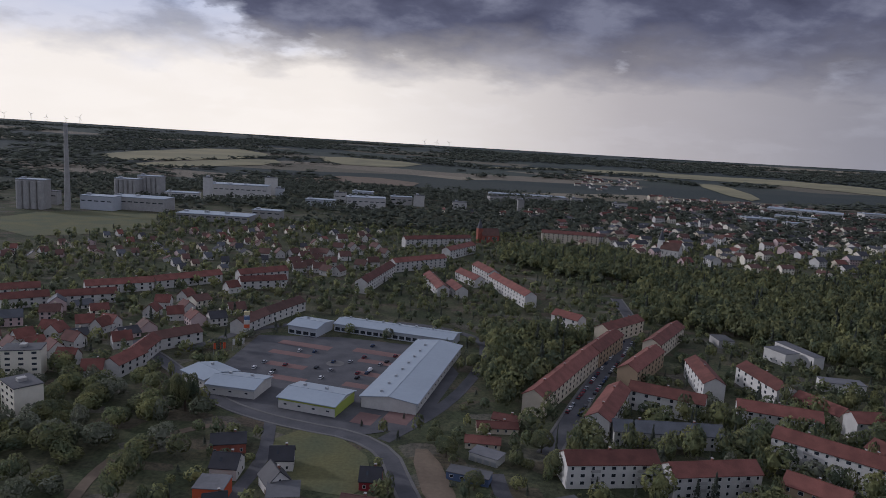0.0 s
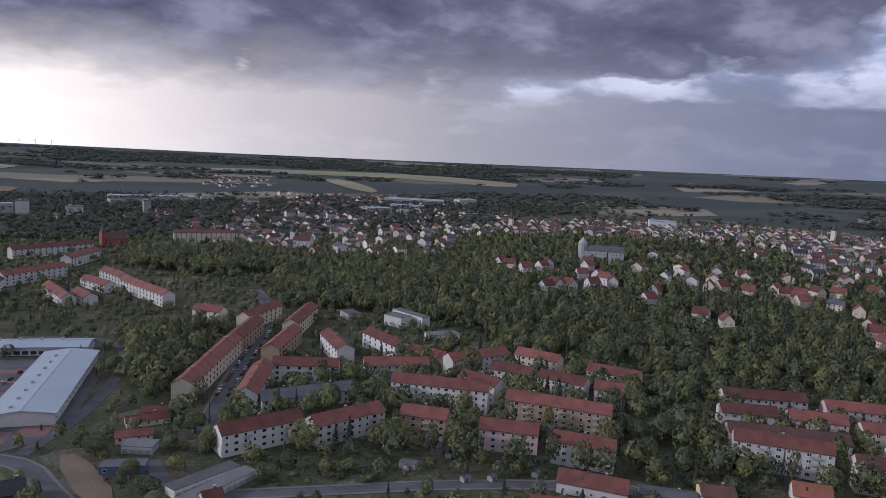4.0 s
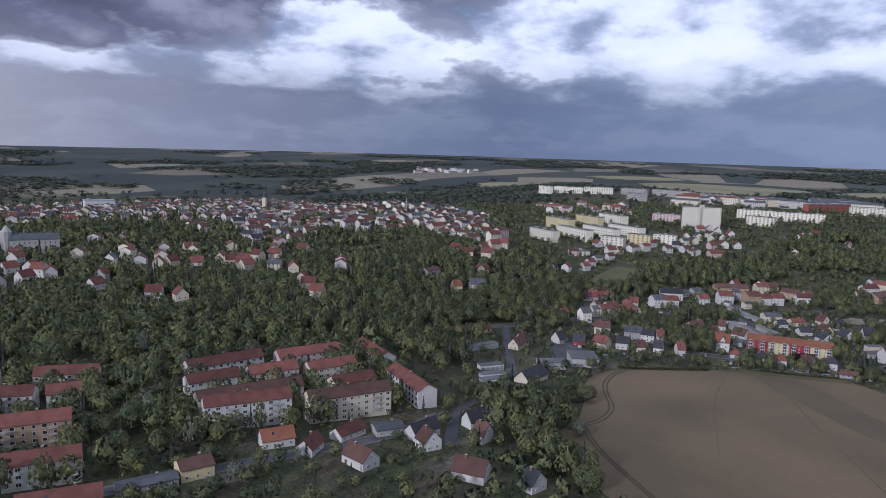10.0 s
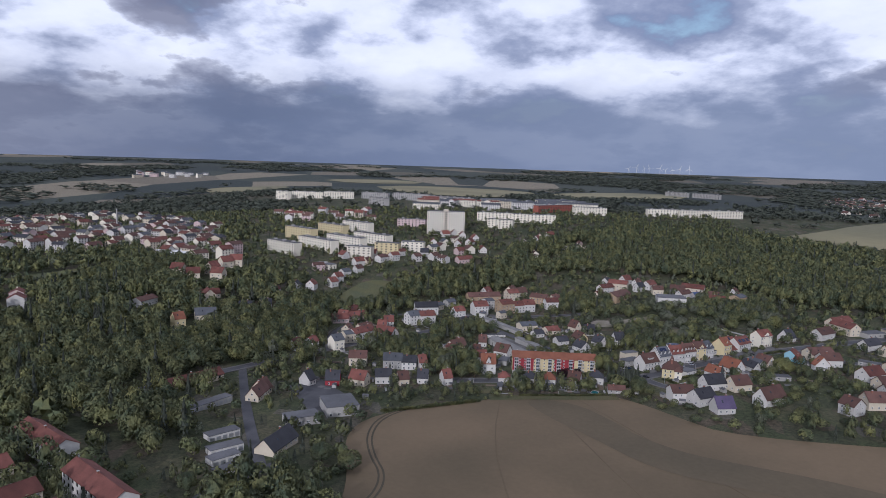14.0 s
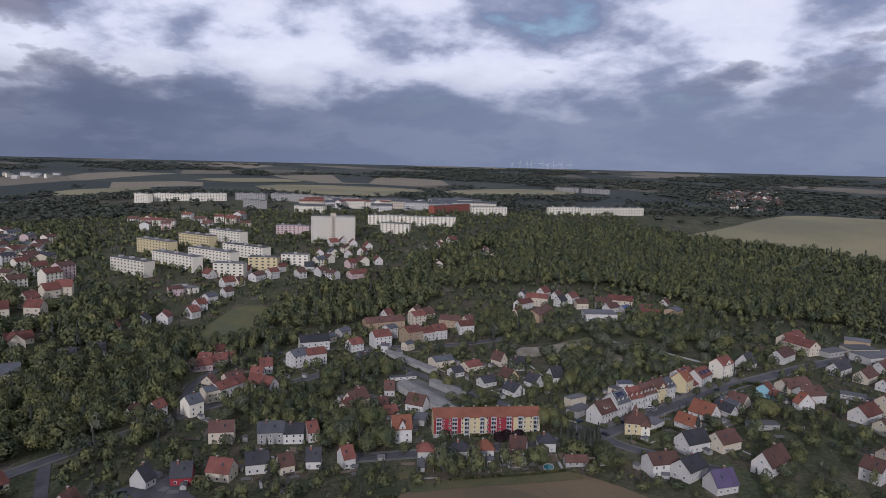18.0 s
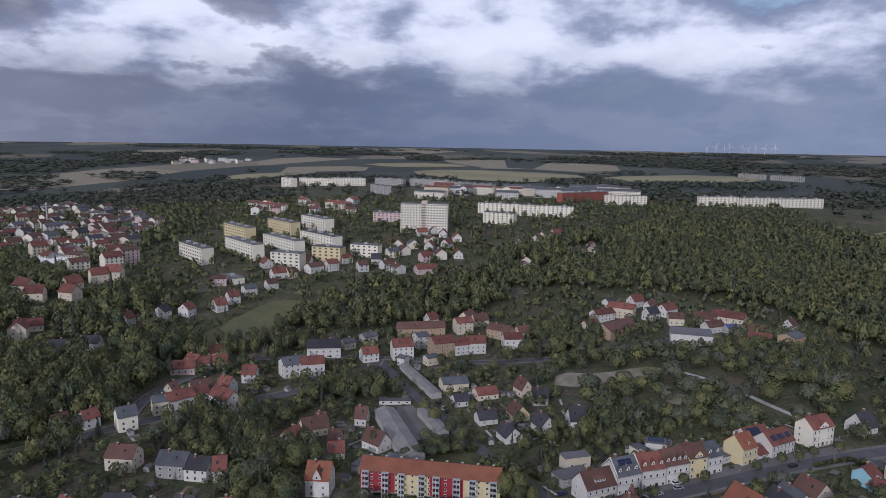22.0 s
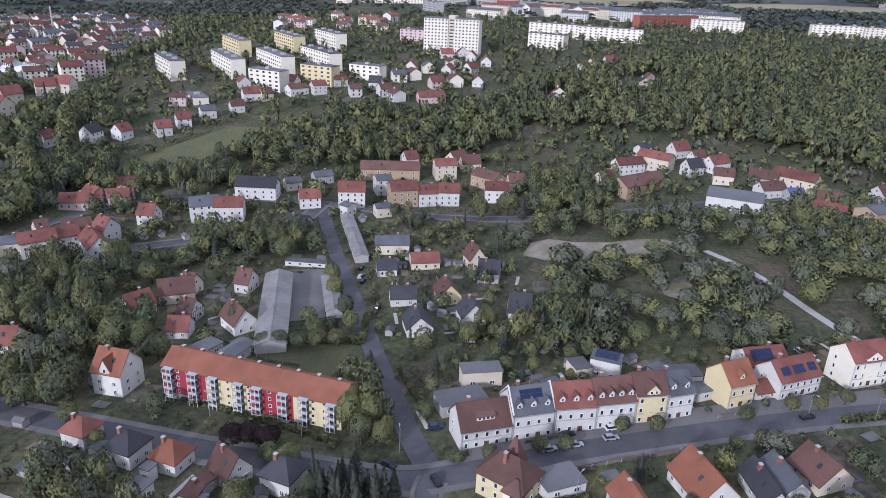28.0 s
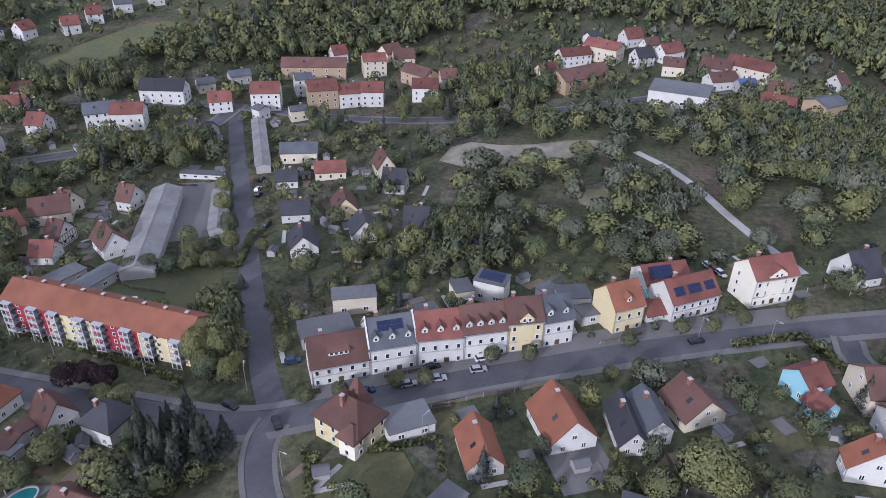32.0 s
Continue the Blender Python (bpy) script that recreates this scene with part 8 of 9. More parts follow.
def fence(line, tall):
    pts = along(list(line), 3.2)
    x, y = pts[0]
    z0 = float(height(x, y))
    ob = thing("fence", x, y, 0, "weathered garden fence of posts and boards", "fence", "garden fences")
    for (ax, ay), (bx, by) in zip(pts, pts[1:]):
        za, zb = float(height(ax, ay)) - z0, float(height(bx, by)) - z0
        s = Shape()
        s.box(-0.06, 0.06, -0.06, 0.06, -0.3, tall + 0.1)
        part("post", s.mesh("post", CONCRETE), ob, "", pose(ax - x, ay - y, za))
        s = Shape()
        run = math.hypot(bx - ax, by - ay) or 1.0
        ox, oy = -(by - ay) / run * 0.03, (bx - ax) / run * 0.03
        s.slab([(ax - x - ox, ay - y - oy, za + tall), (bx - x - ox, by - y - oy, zb + tall), (bx - x + ox, by - y + oy, zb + tall), (ax - x + ox, ay - y + oy, za + tall)], tall - 0.15)
        part("board", s.mesh("board", OLD_WOOD), ob)


SHEDS = []


def garden_shed(x, y, rot):
    """A small wooden garden hut with a felt roof."""
    m = pose(x, y, float(height(x, y)) - 0.1, 0, 0, rot)
    if SHEDS:
        return copy_thing(SHEDS[0], m)
    ob = thing("garden_shed", x, y, rot, "small weathered garden hut with a felt roof", "shed", "garden sheds")
    ob.matrix_world = m
    part("wall", gable_body(2.6, 2.0, 1.6, 2.1, 0).mesh("wall", WALLS["grey"]), ob)
    part("roof", gable_roof(2.6, 2.0, 1.6, 2.1, 0.2, 0.1).mesh("roof", FELT), ob)
    s = Shape()
    s.box(-0.4, 0.4, -1.05, -1.0, 0, 1.4)
    part("door", s.mesh("door", DOOR), ob)
    SHEDS.append(ob)
    return ob



# ---- single trees of the streets and gardens ----
tree('broad', 426.8, -138.6, 2.0, 4.0)
tree('broad', 414.3, -153.8, 1.7, 4.0)
tree('broad', 418.5, -163.1, 1.7, 4.0)
tree('broad', 419.8, -168.2, 1.7, 4.0)
tree('broad', 429.6, -186.7, 1.7, 4.0)
tree('broad', 436.7, -205.5, 1.7, 4.0)
tree('broad', 442.4, -215.9, 1.7, 4.0)
tree('broad', 443.8, -221.9, 1.7, 4.0)
tree('broad', 447.1, -228.2, 1.7, 4.0)
tree('broad', 450.9, -238.7, 1.7, 4.0)
tree('broad', 428.1, -179.5, 1.7, 4.0)
tree('blue', 413.4, -182.1, 1.6, 6.0)
tree('blue', 399.1, -181.5, 2.0, 7.5)
tree('broad', 398.0, -188.1, 3.0, 6.0)
tree('light', 402.9, -214.9, 5.0, 9.0)
tree('light', 401.7, -217.7, 3.5, 7.0)
tree('broad', 399.8, -208.0, 3.0, 5.5)
tree('conifer', 403.7, -225.4, 1.6, 5.5)
tree('broad', 402.0, -226.7, 3.0, 5.0)
tree('light', 413.4, -223.6, 1.2, 3.0)
tree('conifer', 425.2, -244.0, 2.2, 7.0)
tree('conifer', 400.9, -128.3, 2.2, 8.0)
tree('conifer', 404.4, -129.6, 2.2, 8.5)
tree('conifer', 397.4, -127.1, 2.2, 8.0)
tree('conifer', 395.3, -135.9, 2.4, 8.5)
tree('broad', 397.4, -124.0, 2.6, 6.0)
tree('conifer', 393.6, -131.4, 2.2, 8.0)
tree('conifer', 398.4, -131.3, 2.2, 8.5)
tree('broad', 391.7, -111.5, 3.0, 6.0)
tree('light', 386.6, -110.2, 2.4, 5.0)
tree('light', 406.7, -115.4, 2.4, 4.5)
tree('copper', 410.2, -101.6, 2.6, 5.0)
tree('copper', 410.9, -109.3, 2.8, 5.0)
tree('copper', 411.6, -104.8, 2.4, 5.0)
tree('light', 419.8, -123.3, 3.2, 9.0)
tree('light', 420.4, -128.2, 2.6, 9.0)
tree('light', 415.9, -131.5, 2.2, 5.5)
tree('broad', 415.4, -127.3, 2.6, 7.0)
tree('light', 418.9, -132.1, 1.8, 5.0)
tree('broad', 450.3, -90.2, 2.4, 4.5)
tree('broad', 451.5, -94.3, 2.6, 5.0)
tree('broad', 451.8, -99.7, 2.6, 5.0)
tree('broad', 453.4, -104.0, 2.8, 5.0)
tree('broad', 454.6, -108.8, 2.6, 5.0)
tree('light', 494.0, -94.0, 2.8, 7.0)
tree('light', 483.3, -98.7, 2.8, 7.0)
tree('broad', 472.7, -105.2, 2.6, 6.5)
tree('light', 464.3, -109.5, 2.4, 6.0)
tree('broad', 413.2, -147.5, 1.8, 2.0)
tree('broad', 428.6, -207.2, 2.0, 3.5)
tree('broad', 463.2, -251.2, 3.0, 5.0)
tree('broad', 416.0, -240.3, 2.5, 4.5)
tree('broad', 426.5, -201.6, 1.6, 3.0)
tree('silver', 405.8, -190.3, 1.6, 4.0)
tree('silver', 428.5, -41.7, 4.5, 9.0)
tree('silver', 433.7, -45.2, 4.0, 9.0)
tree('broad', 416.7, -57.1, 5.0, 10.0)
tree('broad', 414.5, -50.2, 4.0, 8.0)
tree('light', 441.4, -53.9, 4.4, 9.5)
tree('light', 444.2, -59.1, 3.6, 8.0)
tree('broad', 451.2, -41.9, 3.5, 7.0)
tree('broad', 516.9, -65.8, 4.0, 9.0)
tree('light', 508.5, -72.4, 3.6, 8.5)
tree('broad', 531.1, -55.1, 3.0, 7.0)
tree('conifer', 506.5, -47.7, 2.6, 9.0)
tree('conifer', 510.6, -39.2, 2.2, 8.0)
tree('conifer', 447.5, -136.2, 1.6, 5.5)
tree('light', 460.6, -142.5, 2.6, 7.0)
tree('broad', 471.3, -145.8, 3.0, 7.0)
tree('conifer', 472.5, -153.8, 2.0, 7.0)
tree('blue', 460.5, -152.0, 1.6, 5.5)
tree('conifer', 467.2, -160.8, 2.6, 8.0)
tree('conifer', 465.7, -175.3, 2.4, 7.5)
tree('broad', 457.4, -168.8, 2.4, 4.5)
tree('light', 449.0, -160.0, 1.8, 5.0)
tree('broad', 448.4, -153.3, 2.0, 4.5)
tree('blue', 445.1, -157.6, 1.6, 4.5)
tree('light', 467.2, -185.2, 3.0, 7.0)
tree('silver', 477.9, -193.2, 3.6, 7.5)
tree('silver', 470.3, -204.9, 4.0, 7.0)
tree('silver', 473.6, -215.0, 3.6, 7.0)
tree('broad', 487.9, -182.0, 3.4, 7.0)
tree('silver', 491.0, -175.8, 3.2, 7.0)
tree('broad', 499.2, -169.3, 3.0, 6.5)
tree('light', 489.4, -164.5, 3.2, 7.0)
tree('silver', 479.9, -238.4, 3.2, 6.5)
tree('silver', 504.3, -255.1, 3.0, 6.5)
tree('light', 499.6, -235.6, 4.0, 7.5)
tree('broad', 556.7, -98.3, 2.6, 6.0)
tree('broad', 546.2, -108.8, 3.0, 6.0)
tree('broad', 563.6, -131.1, 3.6, 8.0)
tree('broad', 569.0, -141.6, 4.4, 10.0)
tree('conifer', 564.6, -147.6, 2.6, 9.0)
tree('broad', 588.2, -153.9, 3.6, 8.0)
tree('light', 573.9, -197.6, 3.0, 7.0)
tree('broad', 598.9, -182.0, 3.6, 8.0)
tree('light', 598.7, -165.5, 3.0, 7.0)
tree('light', 609.5, -58.7, 3.4, 9.0)
tree('light', 594.1, -67.8, 2.6, 6.0)
tree('broad', 603.4, -19.2, 3.0, 8.0)
tree('light', 609.3, -23.6, 3.0, 8.0)
tree('silver', 648.6, -74.6, 3.6, 9.0)
tree('light', 632.7, -95.9, 3.0, 7.0)
tree('light', 629.8, -129.9, 3.4, 6.0)
tree('light', 623.5, -118.5, 3.2, 6.0)
tree('broad', 465.9, -116.9, 2.0, 3.0)
tree('conifer', 447.8, -119.8, 1.8, 4.0)
tree('light', 446.4, -168.7, 1.6, 3.6)
tree('broad', 459.8, -101.4, 2.6, 4.5)
tree('broad', 411.0, -63.8, 2.4, 5.0)
tree('light', 404.8, -74.8, 1.8, 4.0)
tree('broad', 401.0, -107.4, 1.8, 4.0)
tree('light', 406.9, -111.1, 2.2, 4.0)
tree('broad', 419.8, -150.0, 1.6, 3.4)
tree('poplar', -90.8, 235.1, 2.2, 13.0)
tree('poplar', -87.1, 233.8, 2.2, 13.5)
tree('poplar', -85.1, 236.0, 2.2, 13.0)
tree('broad', -95.2, 240.2, 3.0, 9.0)
tree('broad', -125.4, 214.6, 5.0, 9.0)
tree('broad', -117.1, 231.1, 5.0, 9.0)
tree('broad', 16.7, 295.1, 4.0, 8.0)
tree('broad', 23.7, 333.4, 3.4, 7.0)
tree('broad', 4.8, 209.3, 4.0, 7.0)
tree('broad', 1.0, 218.5, 3.0, 6.0)
tree('conifer', -24.5, 229.5, 0.8, 2.6)
tree('conifer', -10.4, 238.1, 0.8, 2.6)
tree('broad', 58.2, 201.2, 3.0, 8.0)
tree('broad', 38.3, 200.6, 4.0, 8.0)
tree('broad', 36.1, 216.5, 4.0, 8.0)
tree('broad', 13.0, 189.0, 3.0, 6.0)
tree('light', 264.1, 31.8, 4.5, 9.0)
tree('light', 239.1, 15.9, 5.0, 9.0)
tree('light', 226.9, 6.0, 5.0, 9.5)
tree('light', 217.3, -2.6, 5.0, 9.0)
tree('light', 203.1, -9.3, 5.0, 9.0)
tree('broad', 301.3, 10.2, 4.5, 7.0)
tree('broad', 294.7, 0.1, 4.5, 7.0)
tree('silver', 249.9, -1.7, 3.0, 5.5)
tree('broad', 200.8, 93.7, 3.0, 6.0)
tree('broad', 175.9, 106.9, 3.0, 6.5)
tree('conifer', 170.1, 116.0, 2.0, 7.0)
tree('conifer', 186.9, 114.9, 2.0, 7.0)
tree('broad', 176.7, 148.2, 4.0, 9.0)
tree('broad', 167.3, 134.5, 3.6, 9.0)
tree('broad', 190.0, 149.9, 3.4, 8.0)
tree('broad', 225.0, 118.1, 3.0, 7.0)
tree('broad', 254.9, 50.1, 3.4, 7.0)
tree('broad', 273.1, 48.2, 3.0, 7.0)
tree('broad', 408.9, 2.2, 3.0, 8.0)
tree('conifer', 398.4, -13.9, 2.0, 7.0)
tree('conifer', 394.2, -53.1, 2.0, 6.5)
tree('broad', 460.1, -78.8, 3.0, 7.0)
tree('broad', 381.6, -132.0, 4.0, 8.0)
tree('conifer', 461.0, 25.3, 2.0, 7.0)
tree('broad', 481.0, -39.7, 4.0, 8.0)
tree('broad', 439.6, -67.1, 3.4, 7.0)
tree('copper', 505.2, 65.4, 3.0, 6.0)

# ---- parked cars ----
car(409.3, -134.8, -110, 'black')
car(406.3, -144.8, -144, 'black')
car(423.2, -141.3, -64, 'blue')
car(419.6, -165.2, -64, 'silver')
car(421.9, -170.3, -66, 'silver')
car(425.5, -177.4, -67, 'silver')
car(429.0, -177.8, -64, 'white')
car(416.6, -158.0, -62, 'blue')
car(425.0, -168.6, -60, 'black')
car(439.0, -95.6, 14, 'blue')
car(438.6, -97.7, 14, 'white')
car(438.4, -99.6, 13, 'black')
car(434.6, -120.1, 15, 'white')
car(440.2, -218.6, -66, 'black')
car(470.0, -225.1, -150, 'silver')
car(467.0, -227.3, -150, 'white')
car(468.4, -226.2, -150, 'wine')
car(466.3, -256.8, -68, 'white', van=1)
car(506.8, -99.6, 0, 'black')
car(499.9, -101.3, 0, 'silver')
car(496.6, -103.1, -0, 'black')
car(478.5, -113.0, -2, 'black')
car(-76.1, 281.9, 82, 'white')
car(-73.9, 289.9, 82, 'silver')
car(-67.7, 279.8, 80, 'black')
car(-64.4, 287.8, 80, 'wine')
car(-55.7, 308.1, 79, 'blue')
car(-46.7, 274.4, 76, 'white')
car(-44.4, 284.0, 76, 'silver')
car(-32.2, 276.9, 74, 'black')
car(-32.7, 282.5, 74, 'wine')
car(-28.8, 283.2, 73, 'blue')
car(-28.0, 287.0, 73, 'white', van=1)
car(-24.4, 295.2, 73, 'silver')
car(-21.9, 299.6, 73, 'black')
car(-32.5, 304.1, 75, 'wine')
car(-30.6, 321.9, 75, 'blue')
car(-67.6, 276.3, 80, 'white')
car(-37.8, 296.6, 75, 'silver')
car(-50.8, 286.5, 77, 'black')
car(-18.8, 308.4, 73, 'wine')
car(-45.0, 295.3, 77, 'blue')
car(-62.7, 308.4, 80, 'white')
car(-20.0, 292.1, 72, 'silver')

# ---- street lamps ----
street_lamp(419.1, -92.0, 53)
street_lamp(415.2, -114.6, 26)
street_lamp(414.1, -135.8, 19)
street_lamp(442.1, -232.6, 214)
street_lamp(406.3, -170.6, 324)
street_lamp(441.2, -219.1, 209)
street_lamp(395.4, -150.1, 248)
street_lamp(443.3, -173.0, 223)

# ---- hedges and fences ----
hedge(((407.9, -202.2), (402.9, -204.1), (400.1, -206.9)), 1.6, 1.4)
hedge(((439.9, -225.8), (442.7, -232.7), (444.7, -239.4), (438.1, -242.8), (430.7, -246.4)), 1.5, 1.3)
hedge(((401.0, -151.9), (391.9, -155.9)), 1.0, 1.0)
hedge(((402.6, -163.0), (406.7, -173.1), (400.7, -174.9)), 1.0, 1.0)
hedge(((445.8, -127.5), (435.3, -134.2), (432.0, -136.2)), 1.0, 1.2)
hedge(((425.3, -78.6), (421.7, -94.4), (417.6, -111.9), (414.7, -121.7)), 1.2, 0.9)
hedge(((477.4, -133.6), (468.9, -136.7), (465.2, -145.0), (472.0, -156.4)), 1.2, 1.2)
hedge(((451.2, -85.8), (453.8, -89.4), (457.1, -114.8), (473.7, -111.4)), 1.6, 1.8)
fence(((436.7, -200.0), (438.2, -203.7), (441.2, -208.3)), 0.9)
fence(((414.0, -170.6), (418.5, -179.2), (420.5, -184.7), (423.3, -190.3)), 0.9)
fence(((489.1, -160.0), (479.0, -168.3), (469.7, -174.4)), 1.0)
fence(((452.9, -75.3), (444.2, -93.7), (443.0, -103.1)), 0.9)
fence(((409.0, -161.3), (412.2, -168.6), (414.9, -174.1)), 0.9)
hedge(((410.8, -71.1), (397.0, -72.1), (391.7, -73.2)), 0.8, 1.0)
hedge(((383.5, -75.0), (381.5, -92.0), (380.0, -105.2)), 1.0, 0.9)
hedge(((380.0, -105.2), (379.9, -116.0)), 0.9, 1.2)
hedge(((359.5, -10.1), (375.3, -54.6)), 1.6, 1.6)

# ---- garden sheds ----
garden_shed(463.9, -142.9, 0)
garden_shed(474.1, -170.2, 43)
garden_shed(516.5, -31.1, 54)
garden_shed(498.6, -41.6, 2)
garden_shed(516.1, -21.7, 49)
garden_shed(481.2, -128.7, 46)
garden_shed(477.2, -132.5, 84)
garden_shed(488.9, -144.8, 55)
garden_shed(463.9, -120.6, 1)
garden_shed(511.9, -17.4, 84)
garden_shed(460.8, -161.6, 51)
garden_shed(512.6, -109.7, 4)
garden_shed(515.6, -126.5, 43)
garden_shed(480.2, -151.8, 32)
garden_shed(550.0, -86.5, 40)
garden_shed(522.7, -60.8, 45)
garden_shed(396.6, -114.3, 26)
garden_shed(416.9, -238.7, 20)
garden_shed(517.9, -113.3, 73)
garden_shed(105.9, 176.2, 27)
garden_shed(91.7, 162.6, 22)
garden_shed(108.3, 165.4, 57)
garden_shed(129.9, 118.9, 69)
garden_shed(127.1, 142.1, 32)
garden_shed(112.5, 145.3, 22)
garden_shed(104.4, 148.0, 7)
garden_shed(186.4, 87.8, 84)
garden_shed(163.2, 98.0, 52)
garden_shed(144.8, 109.8, 83)
garden_shed(155.9, 138.7, 47)
garden_shed(382.9, -18.5, 28)
garden_shed(380.0, -2.0, 80)
garden_shed(408.1, -54.5, 85)
garden_shed(397.6, -82.7, 38)
garden_shed(378.8, -124.9, 65)
garden_shed(375.2, -141.7, 18)
garden_shed(365.3, -146.8, 69)

# cars along the street of the apartment blocks and the terraces
lot = random.Random(8)
for (ax, ay), (bx, by), off in (((52, 250), (100, 356), 2.3), ((52, 250), (100, 356), -2.3)):
    n = int(math.hypot(bx - ax, by - ay) / 4.2)
    turn = math.degrees(math.atan2(by - ay, bx - ax))
    for k in range(n):
        if lot.random() < 0.72:
            f = (k + 0.5) / n
            car(ax + (bx - ax) * f - off * math.sin(radians(turn)), ay + (by - ay) * f + off * math.cos(radians(turn)), turn, lot.choice(("white", "silver", "black", "wine", "blue")))

# bays of red paving and the ring in the car park
for k, (x, y, w, d) in enumerate(((-62, 318, 26, 6), (-26, 312, 26, 6), (-66, 304, 20, 5), (-24, 298, 22, 5), (-64, 288, 18, 5), (-26, 282, 16, 5), (-60, 272, 16, 5), (-30, 268, 14, 5), (-12, 240, 10, 14), (-24, 236, 8, 10))):
    c, s_ = math.cos(radians(-16)), math.sin(radians(-16))
    cut_sheet("parking_bays", [(x + c * a - s_ * b, y + s_ * a + c * b) for a, b in ((-w / 2, -d / 2), (w / 2, -d / 2), (w / 2, d / 2), (-w / 2, d / 2))], 0.19, RED_PAVING, "red paved parking bays", "parking bays", 6.0)
cut_sheet("traffic_island", [(-44 + 4 * math.cos(k * 0.3927), 294 + 4 * math.sin(k * 0.3927)) for k in range(16)], 0.22, PAVING, "round paved island in the car park", "traffic island", 8.0)


def sign_tower(x, y):
    ob = thing("sign_tower", x, y, 20, "tall white advertising pylon with a yellow head", "sign")
    s = Shape()
    s.box(-1.0, 1.0, -0.5, 0.5, 0, 11)
    part("mast", s.mesh("mast", FRAME), ob)
    for k, (z, mat) in enumerate(((11.0, WALLS["yellow"]), (8.6, WALLS["bluetile"]), (6.4, WALLS["white"]), (4.6, WALLS["orange_red"]))):
        s = Shape()
        s.box(-1.3, 1.3, -0.65, 0.65, z, z + 1.7)
        part("panel", s.mesh("panel", mat), ob)


def flag(x, y, colour):
    ob = thing("flag", x, y, 30, "tall advertising flag on a pole", "flag", "flags at the entrance")
    s = Shape()
    s.tube([(0, 0, 0), (0, 0, 5.5)], [0.06, 0.04], 6)
    part("pole", s.mesh("pole", METAL), ob)
    s = Shape()
    for k in range(5):
        a, b = 0.22 * k, 0.22 * (k + 1)
        s.poly([(a, 0.08 * math.sin(k), 2.6), (b, 0.08 * math.sin(k + 1), 2.6), (b, 0.08 * math.sin(k + 1), 5.4), (a, 0.08 * math.sin(k), 5.4)])
    part("cloth", s.mesh("cloth", WALLS[colour]), ob)


sign_tower(-92, 326)
for k in range(3):
    flag(-98 + 1.8 * k, 296 + k, "orange_red")
    flag(-92 + 1.8 * k, 304 + k, "white")


def glass_house(x, y, rot, L, D, label="greenhouse hall with white roof strips"):
    ob = thing("sawtooth_hall", x, y, rot, label, "hall")
    base(x, y, rot, L, D)
    s = Shape()
    s.box(-L / 2, L / 2, -D / 2, D / 2, -0.5, 3)
    part("wall", s.mesh("wall", WALLS["grey"]), ob)
    n = 7
    for k in range(n):
        y0 = -D / 2 + k * D / n
        s = Shape()
        s.slab([(-L / 2, y0, 3.1), (L / 2, y0, 3.1), (L / 2, y0 + D / n * 0.55, 4.6), (-L / 2, y0 + D / n * 0.55, 4.6)], 0.15)
        part("roof_strip", s.mesh("roof_strip", FRAME), ob, "white sawtooth roof strip")


glass_house(700, 178, -55, 30, 34)


def trampoline(x, y):
    ob = thing("trampoline", x, y, 0, "round garden trampoline with dark mat", "trampoline")
    s = Shape()
    s.tube([(0, 0, 0.55), (0, 0, 0.62)], [1.2, 1.2], 16)
    part("mat", s.mesh("mat", RUBBER), ob)
    for k in range(4):
        s = Shape()
        s.tube([(0, 0, 0), (0, 0, 0.56)], [0.05, 0.05], 5)
        part("leg", s.mesh("leg", METAL), ob, "", pose(1.0 * math.cos(k * 1.57), 1.0 * math.sin(k * 1.57), 0))


trampoline(405.5, -172.5)


def pool(x, y, rot):
    ob = thing("garden_pool", x, y, rot, "oval garden pool with turquoise water and pale rim", "pool")
    ring = [(math.cos(0.2618 * k), math.sin(0.2618 * k)) for k in range(24)]
    s = Shape()
    for (a, b), (c, d) in zip(ring, ring[1:] + ring[:1]):
        s.slab([(a * 3.0, b * 2.0, 0.5), (c * 3.0, d * 2.0, 0.5), (c * 2.7, d * 1.7, 0.5), (a * 2.7, b * 1.7, 0.5)][::-1], 1.2)
    part("rim", s.mesh("rim", CONCRETE), ob)
    s = Shape()
    s.slab([(a * 2.75, b * 1.75, 0.35) for a, b in ring], 0.3)
    part("water", s.mesh("water", material("pool_water", (0.03, 0.14, 0.15), 0.08, 0.1, 2.0, 0.5, 0.2)), ob, "turquoise water")


pool(384.3, -111.6, -22)
base(384.3, -111.6, -22, 8.0, 6.0)
cut_sheet("pool_paving", [(388, -115), (381.5, -112.5), (380.6, -108), (387, -108.5)], 0.12, PAVING, "pale paving round the garden pool", "paving", 3.0)

# patios, beds, lawns, huts and fences of the village gardens
plots = random.Random(21)
NEAR_ROADS = np.array([r for r in ROADS if 340 < r[0] < 600 and -310 < r[1] < 60])


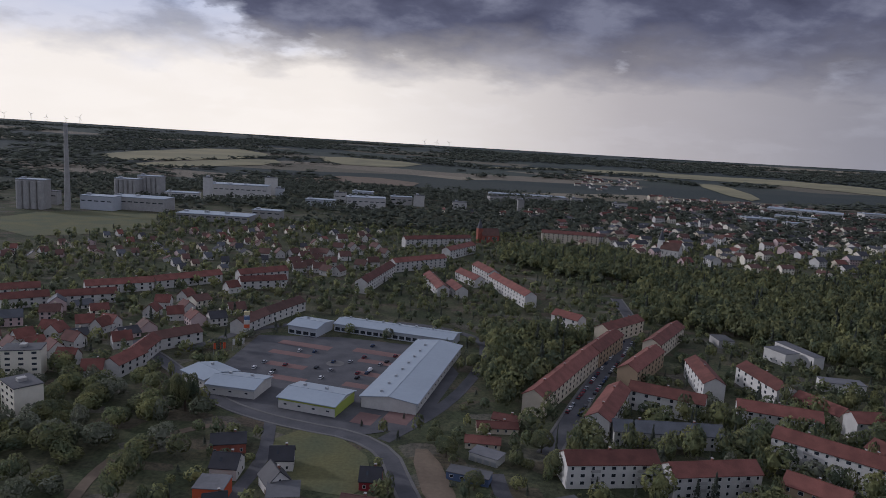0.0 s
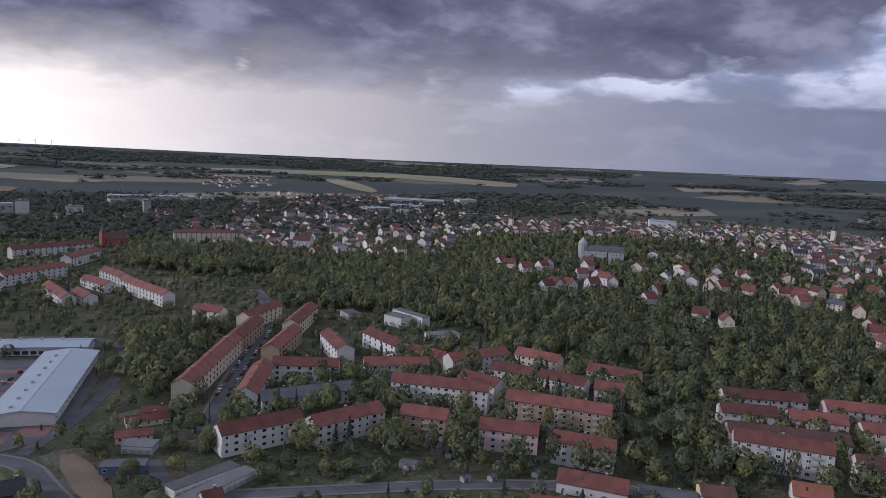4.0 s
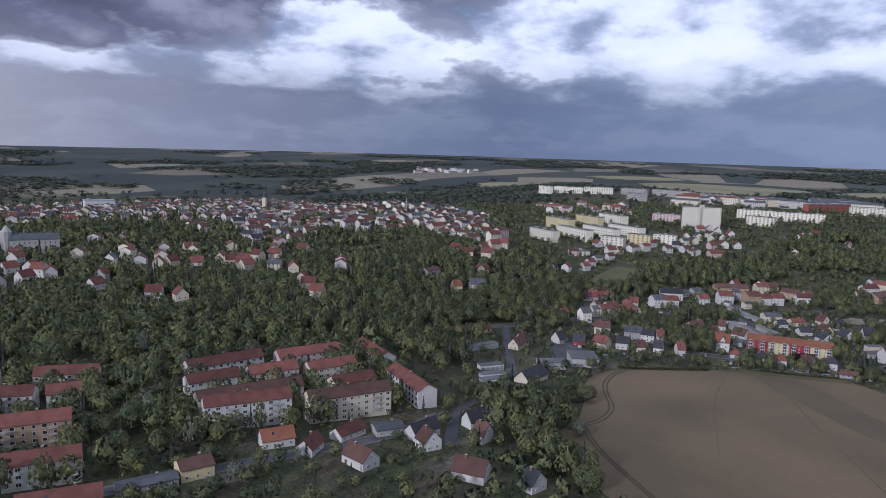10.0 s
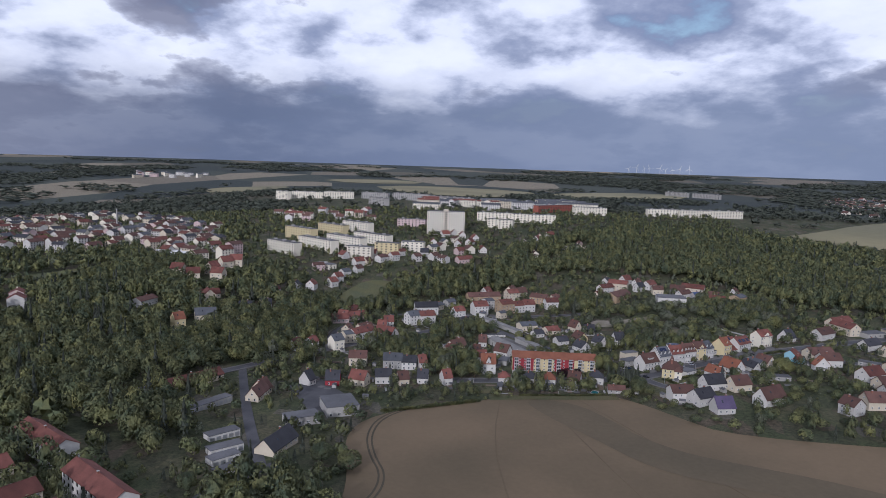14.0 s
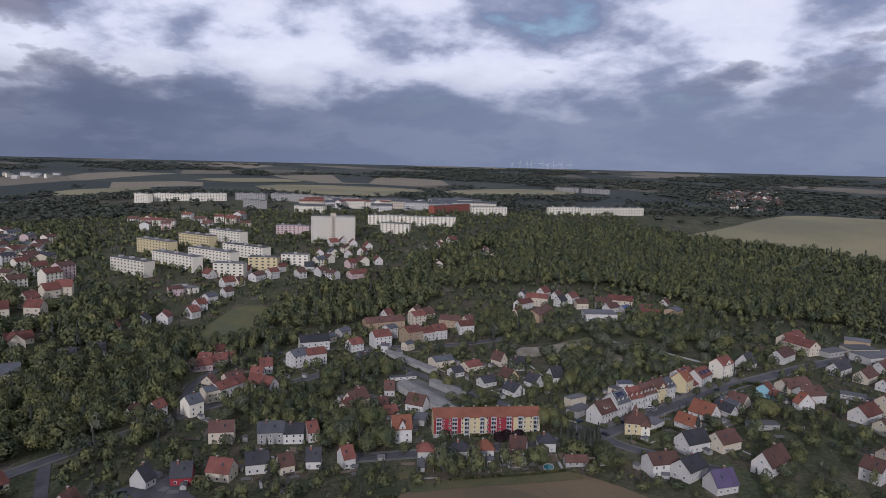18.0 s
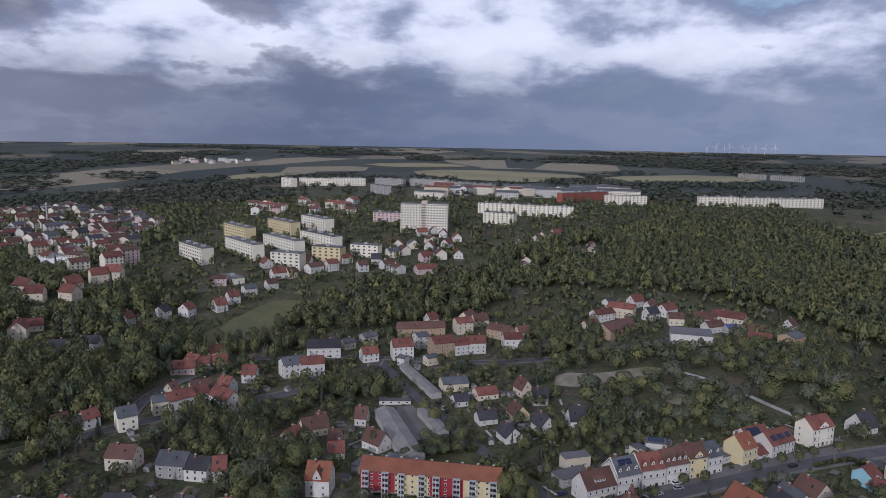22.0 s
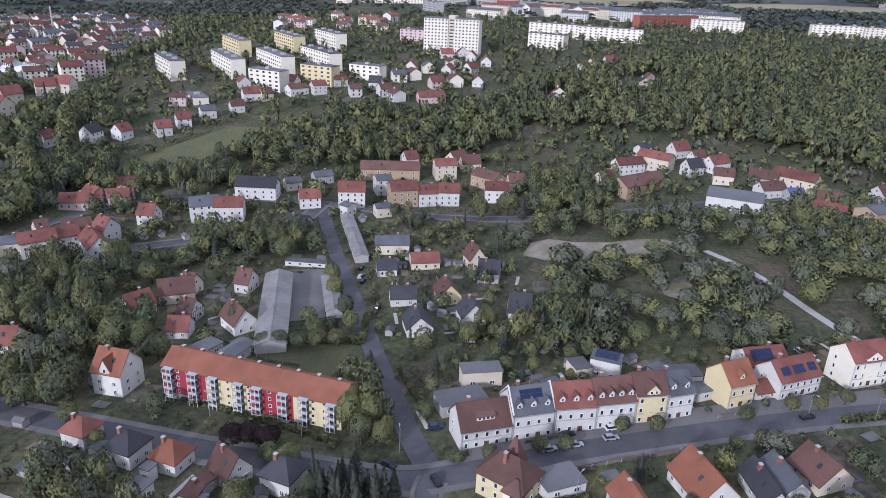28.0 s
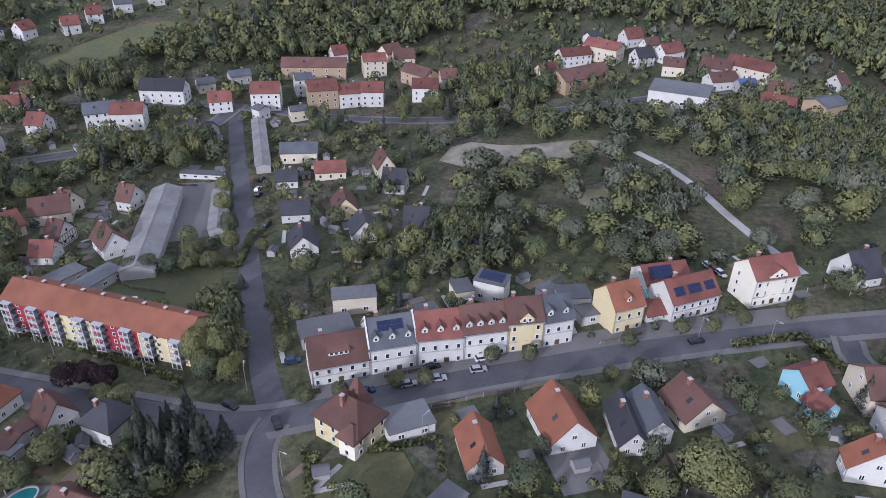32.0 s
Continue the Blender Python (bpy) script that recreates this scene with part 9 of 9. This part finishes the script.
def clear_ground(x, y):
    """True when no point lies in a building of the village or on a street."""
    gap = np.hypot(x[:, None] - NEAR_ROADS[None, :, 0], y[:, None] - NEAR_ROADS[None, :, 1]) - NEAR_ROADS[None, :, 2]
    if gap.min() < 0.4 or in_any((BARLEY,), x, y).any():
        return False
    near = [q for q in BASES if abs(q[0] - x[4]) < 40 and abs(q[1] - y[4]) < 40]
    for bx, by, c, s, a, b in near:
        u, v = (x - bx) * c + (y - by) * s, -(x - bx) * s + (y - by) * c
        if ((np.abs(u) < a + 0.3) & (np.abs(v) < b + 0.3)).any():
            return False
    return True


count = 0
for bx, by, c, s_, a, b in list(BASES):
    if not (365 < bx < 560 and -280 < by < 30) or a > 9 or b > 7:
        continue
    for what, w, d, mat, chance in (("patio", 3.6, 2.6, PAVING, 0.75), ("garden_bed", 2.4, 5.0, EARTH, 0.55), ("lawn", 7.0, 6.0, LAWN, 0.7), ("garden_path", 1.0, 7.0, CONCRETE, 0.55), ("hut", 3.0, 2.4, None, 0.55), ("fence", 9.0, 0.3, None, 0.5)):
        if plots.random() > chance:
            continue
        for attempt in range(6):
            side, along_it = plots.choice((1, -1)), plots.uniform(-1, 1) * a
            if plots.random() < 0.5:
                u, v = along_it, side * (b + d / 2 + plots.uniform(0.5, 5.5))
            else:
                u, v = side * (a + w / 2 + plots.uniform(0.5, 5.5)), along_it * 0.6
            corners = [(bx + c * (u + p) - s_ * (v + q), by + s_ * (u + p) + c * (v + q)) for p, q in ((-w / 2, -d / 2), (w / 2, -d / 2), (w / 2, d / 2), (-w / 2, d / 2))]
            px, py = np.array([p[0] for p in corners] + [bx + c * u - s_ * v]), np.array([p[1] for p in corners] + [by + s_ * u + c * v])
            if clear_ground(px, py):
                turn = math.degrees(math.atan2(s_, c))
                if what == "hut":
                    garden_shed(px[4], py[4], turn + plots.choice((0, 90)))
                    base(px[4], py[4], turn, 2.6, 2.6)
                elif what == "fence":
                    fence([corners[0], corners[1]], plots.uniform(0.8, 1.2))
                else:
                    count += 1
                    label = {"patio": "small paved patio beside a house", "garden_bed": "dug vegetable bed in a garden", "lawn": "mown lawn behind a house", "garden_path": "narrow concrete garden path"}[what]
                    cut_sheet(what, corners, {"lawn": 0.05, "garden_bed": 0.10, "patio": 0.16, "garden_path": 0.13}[what] + 0.0007 * (count % 60), mat, label, what.replace("_", " "), 3.0)
                    if what in ("patio", "garden_bed"):
                        base(px[4], py[4], turn, w - 1.5, d - 1.5)
                break
plant_land()
glaze_all()
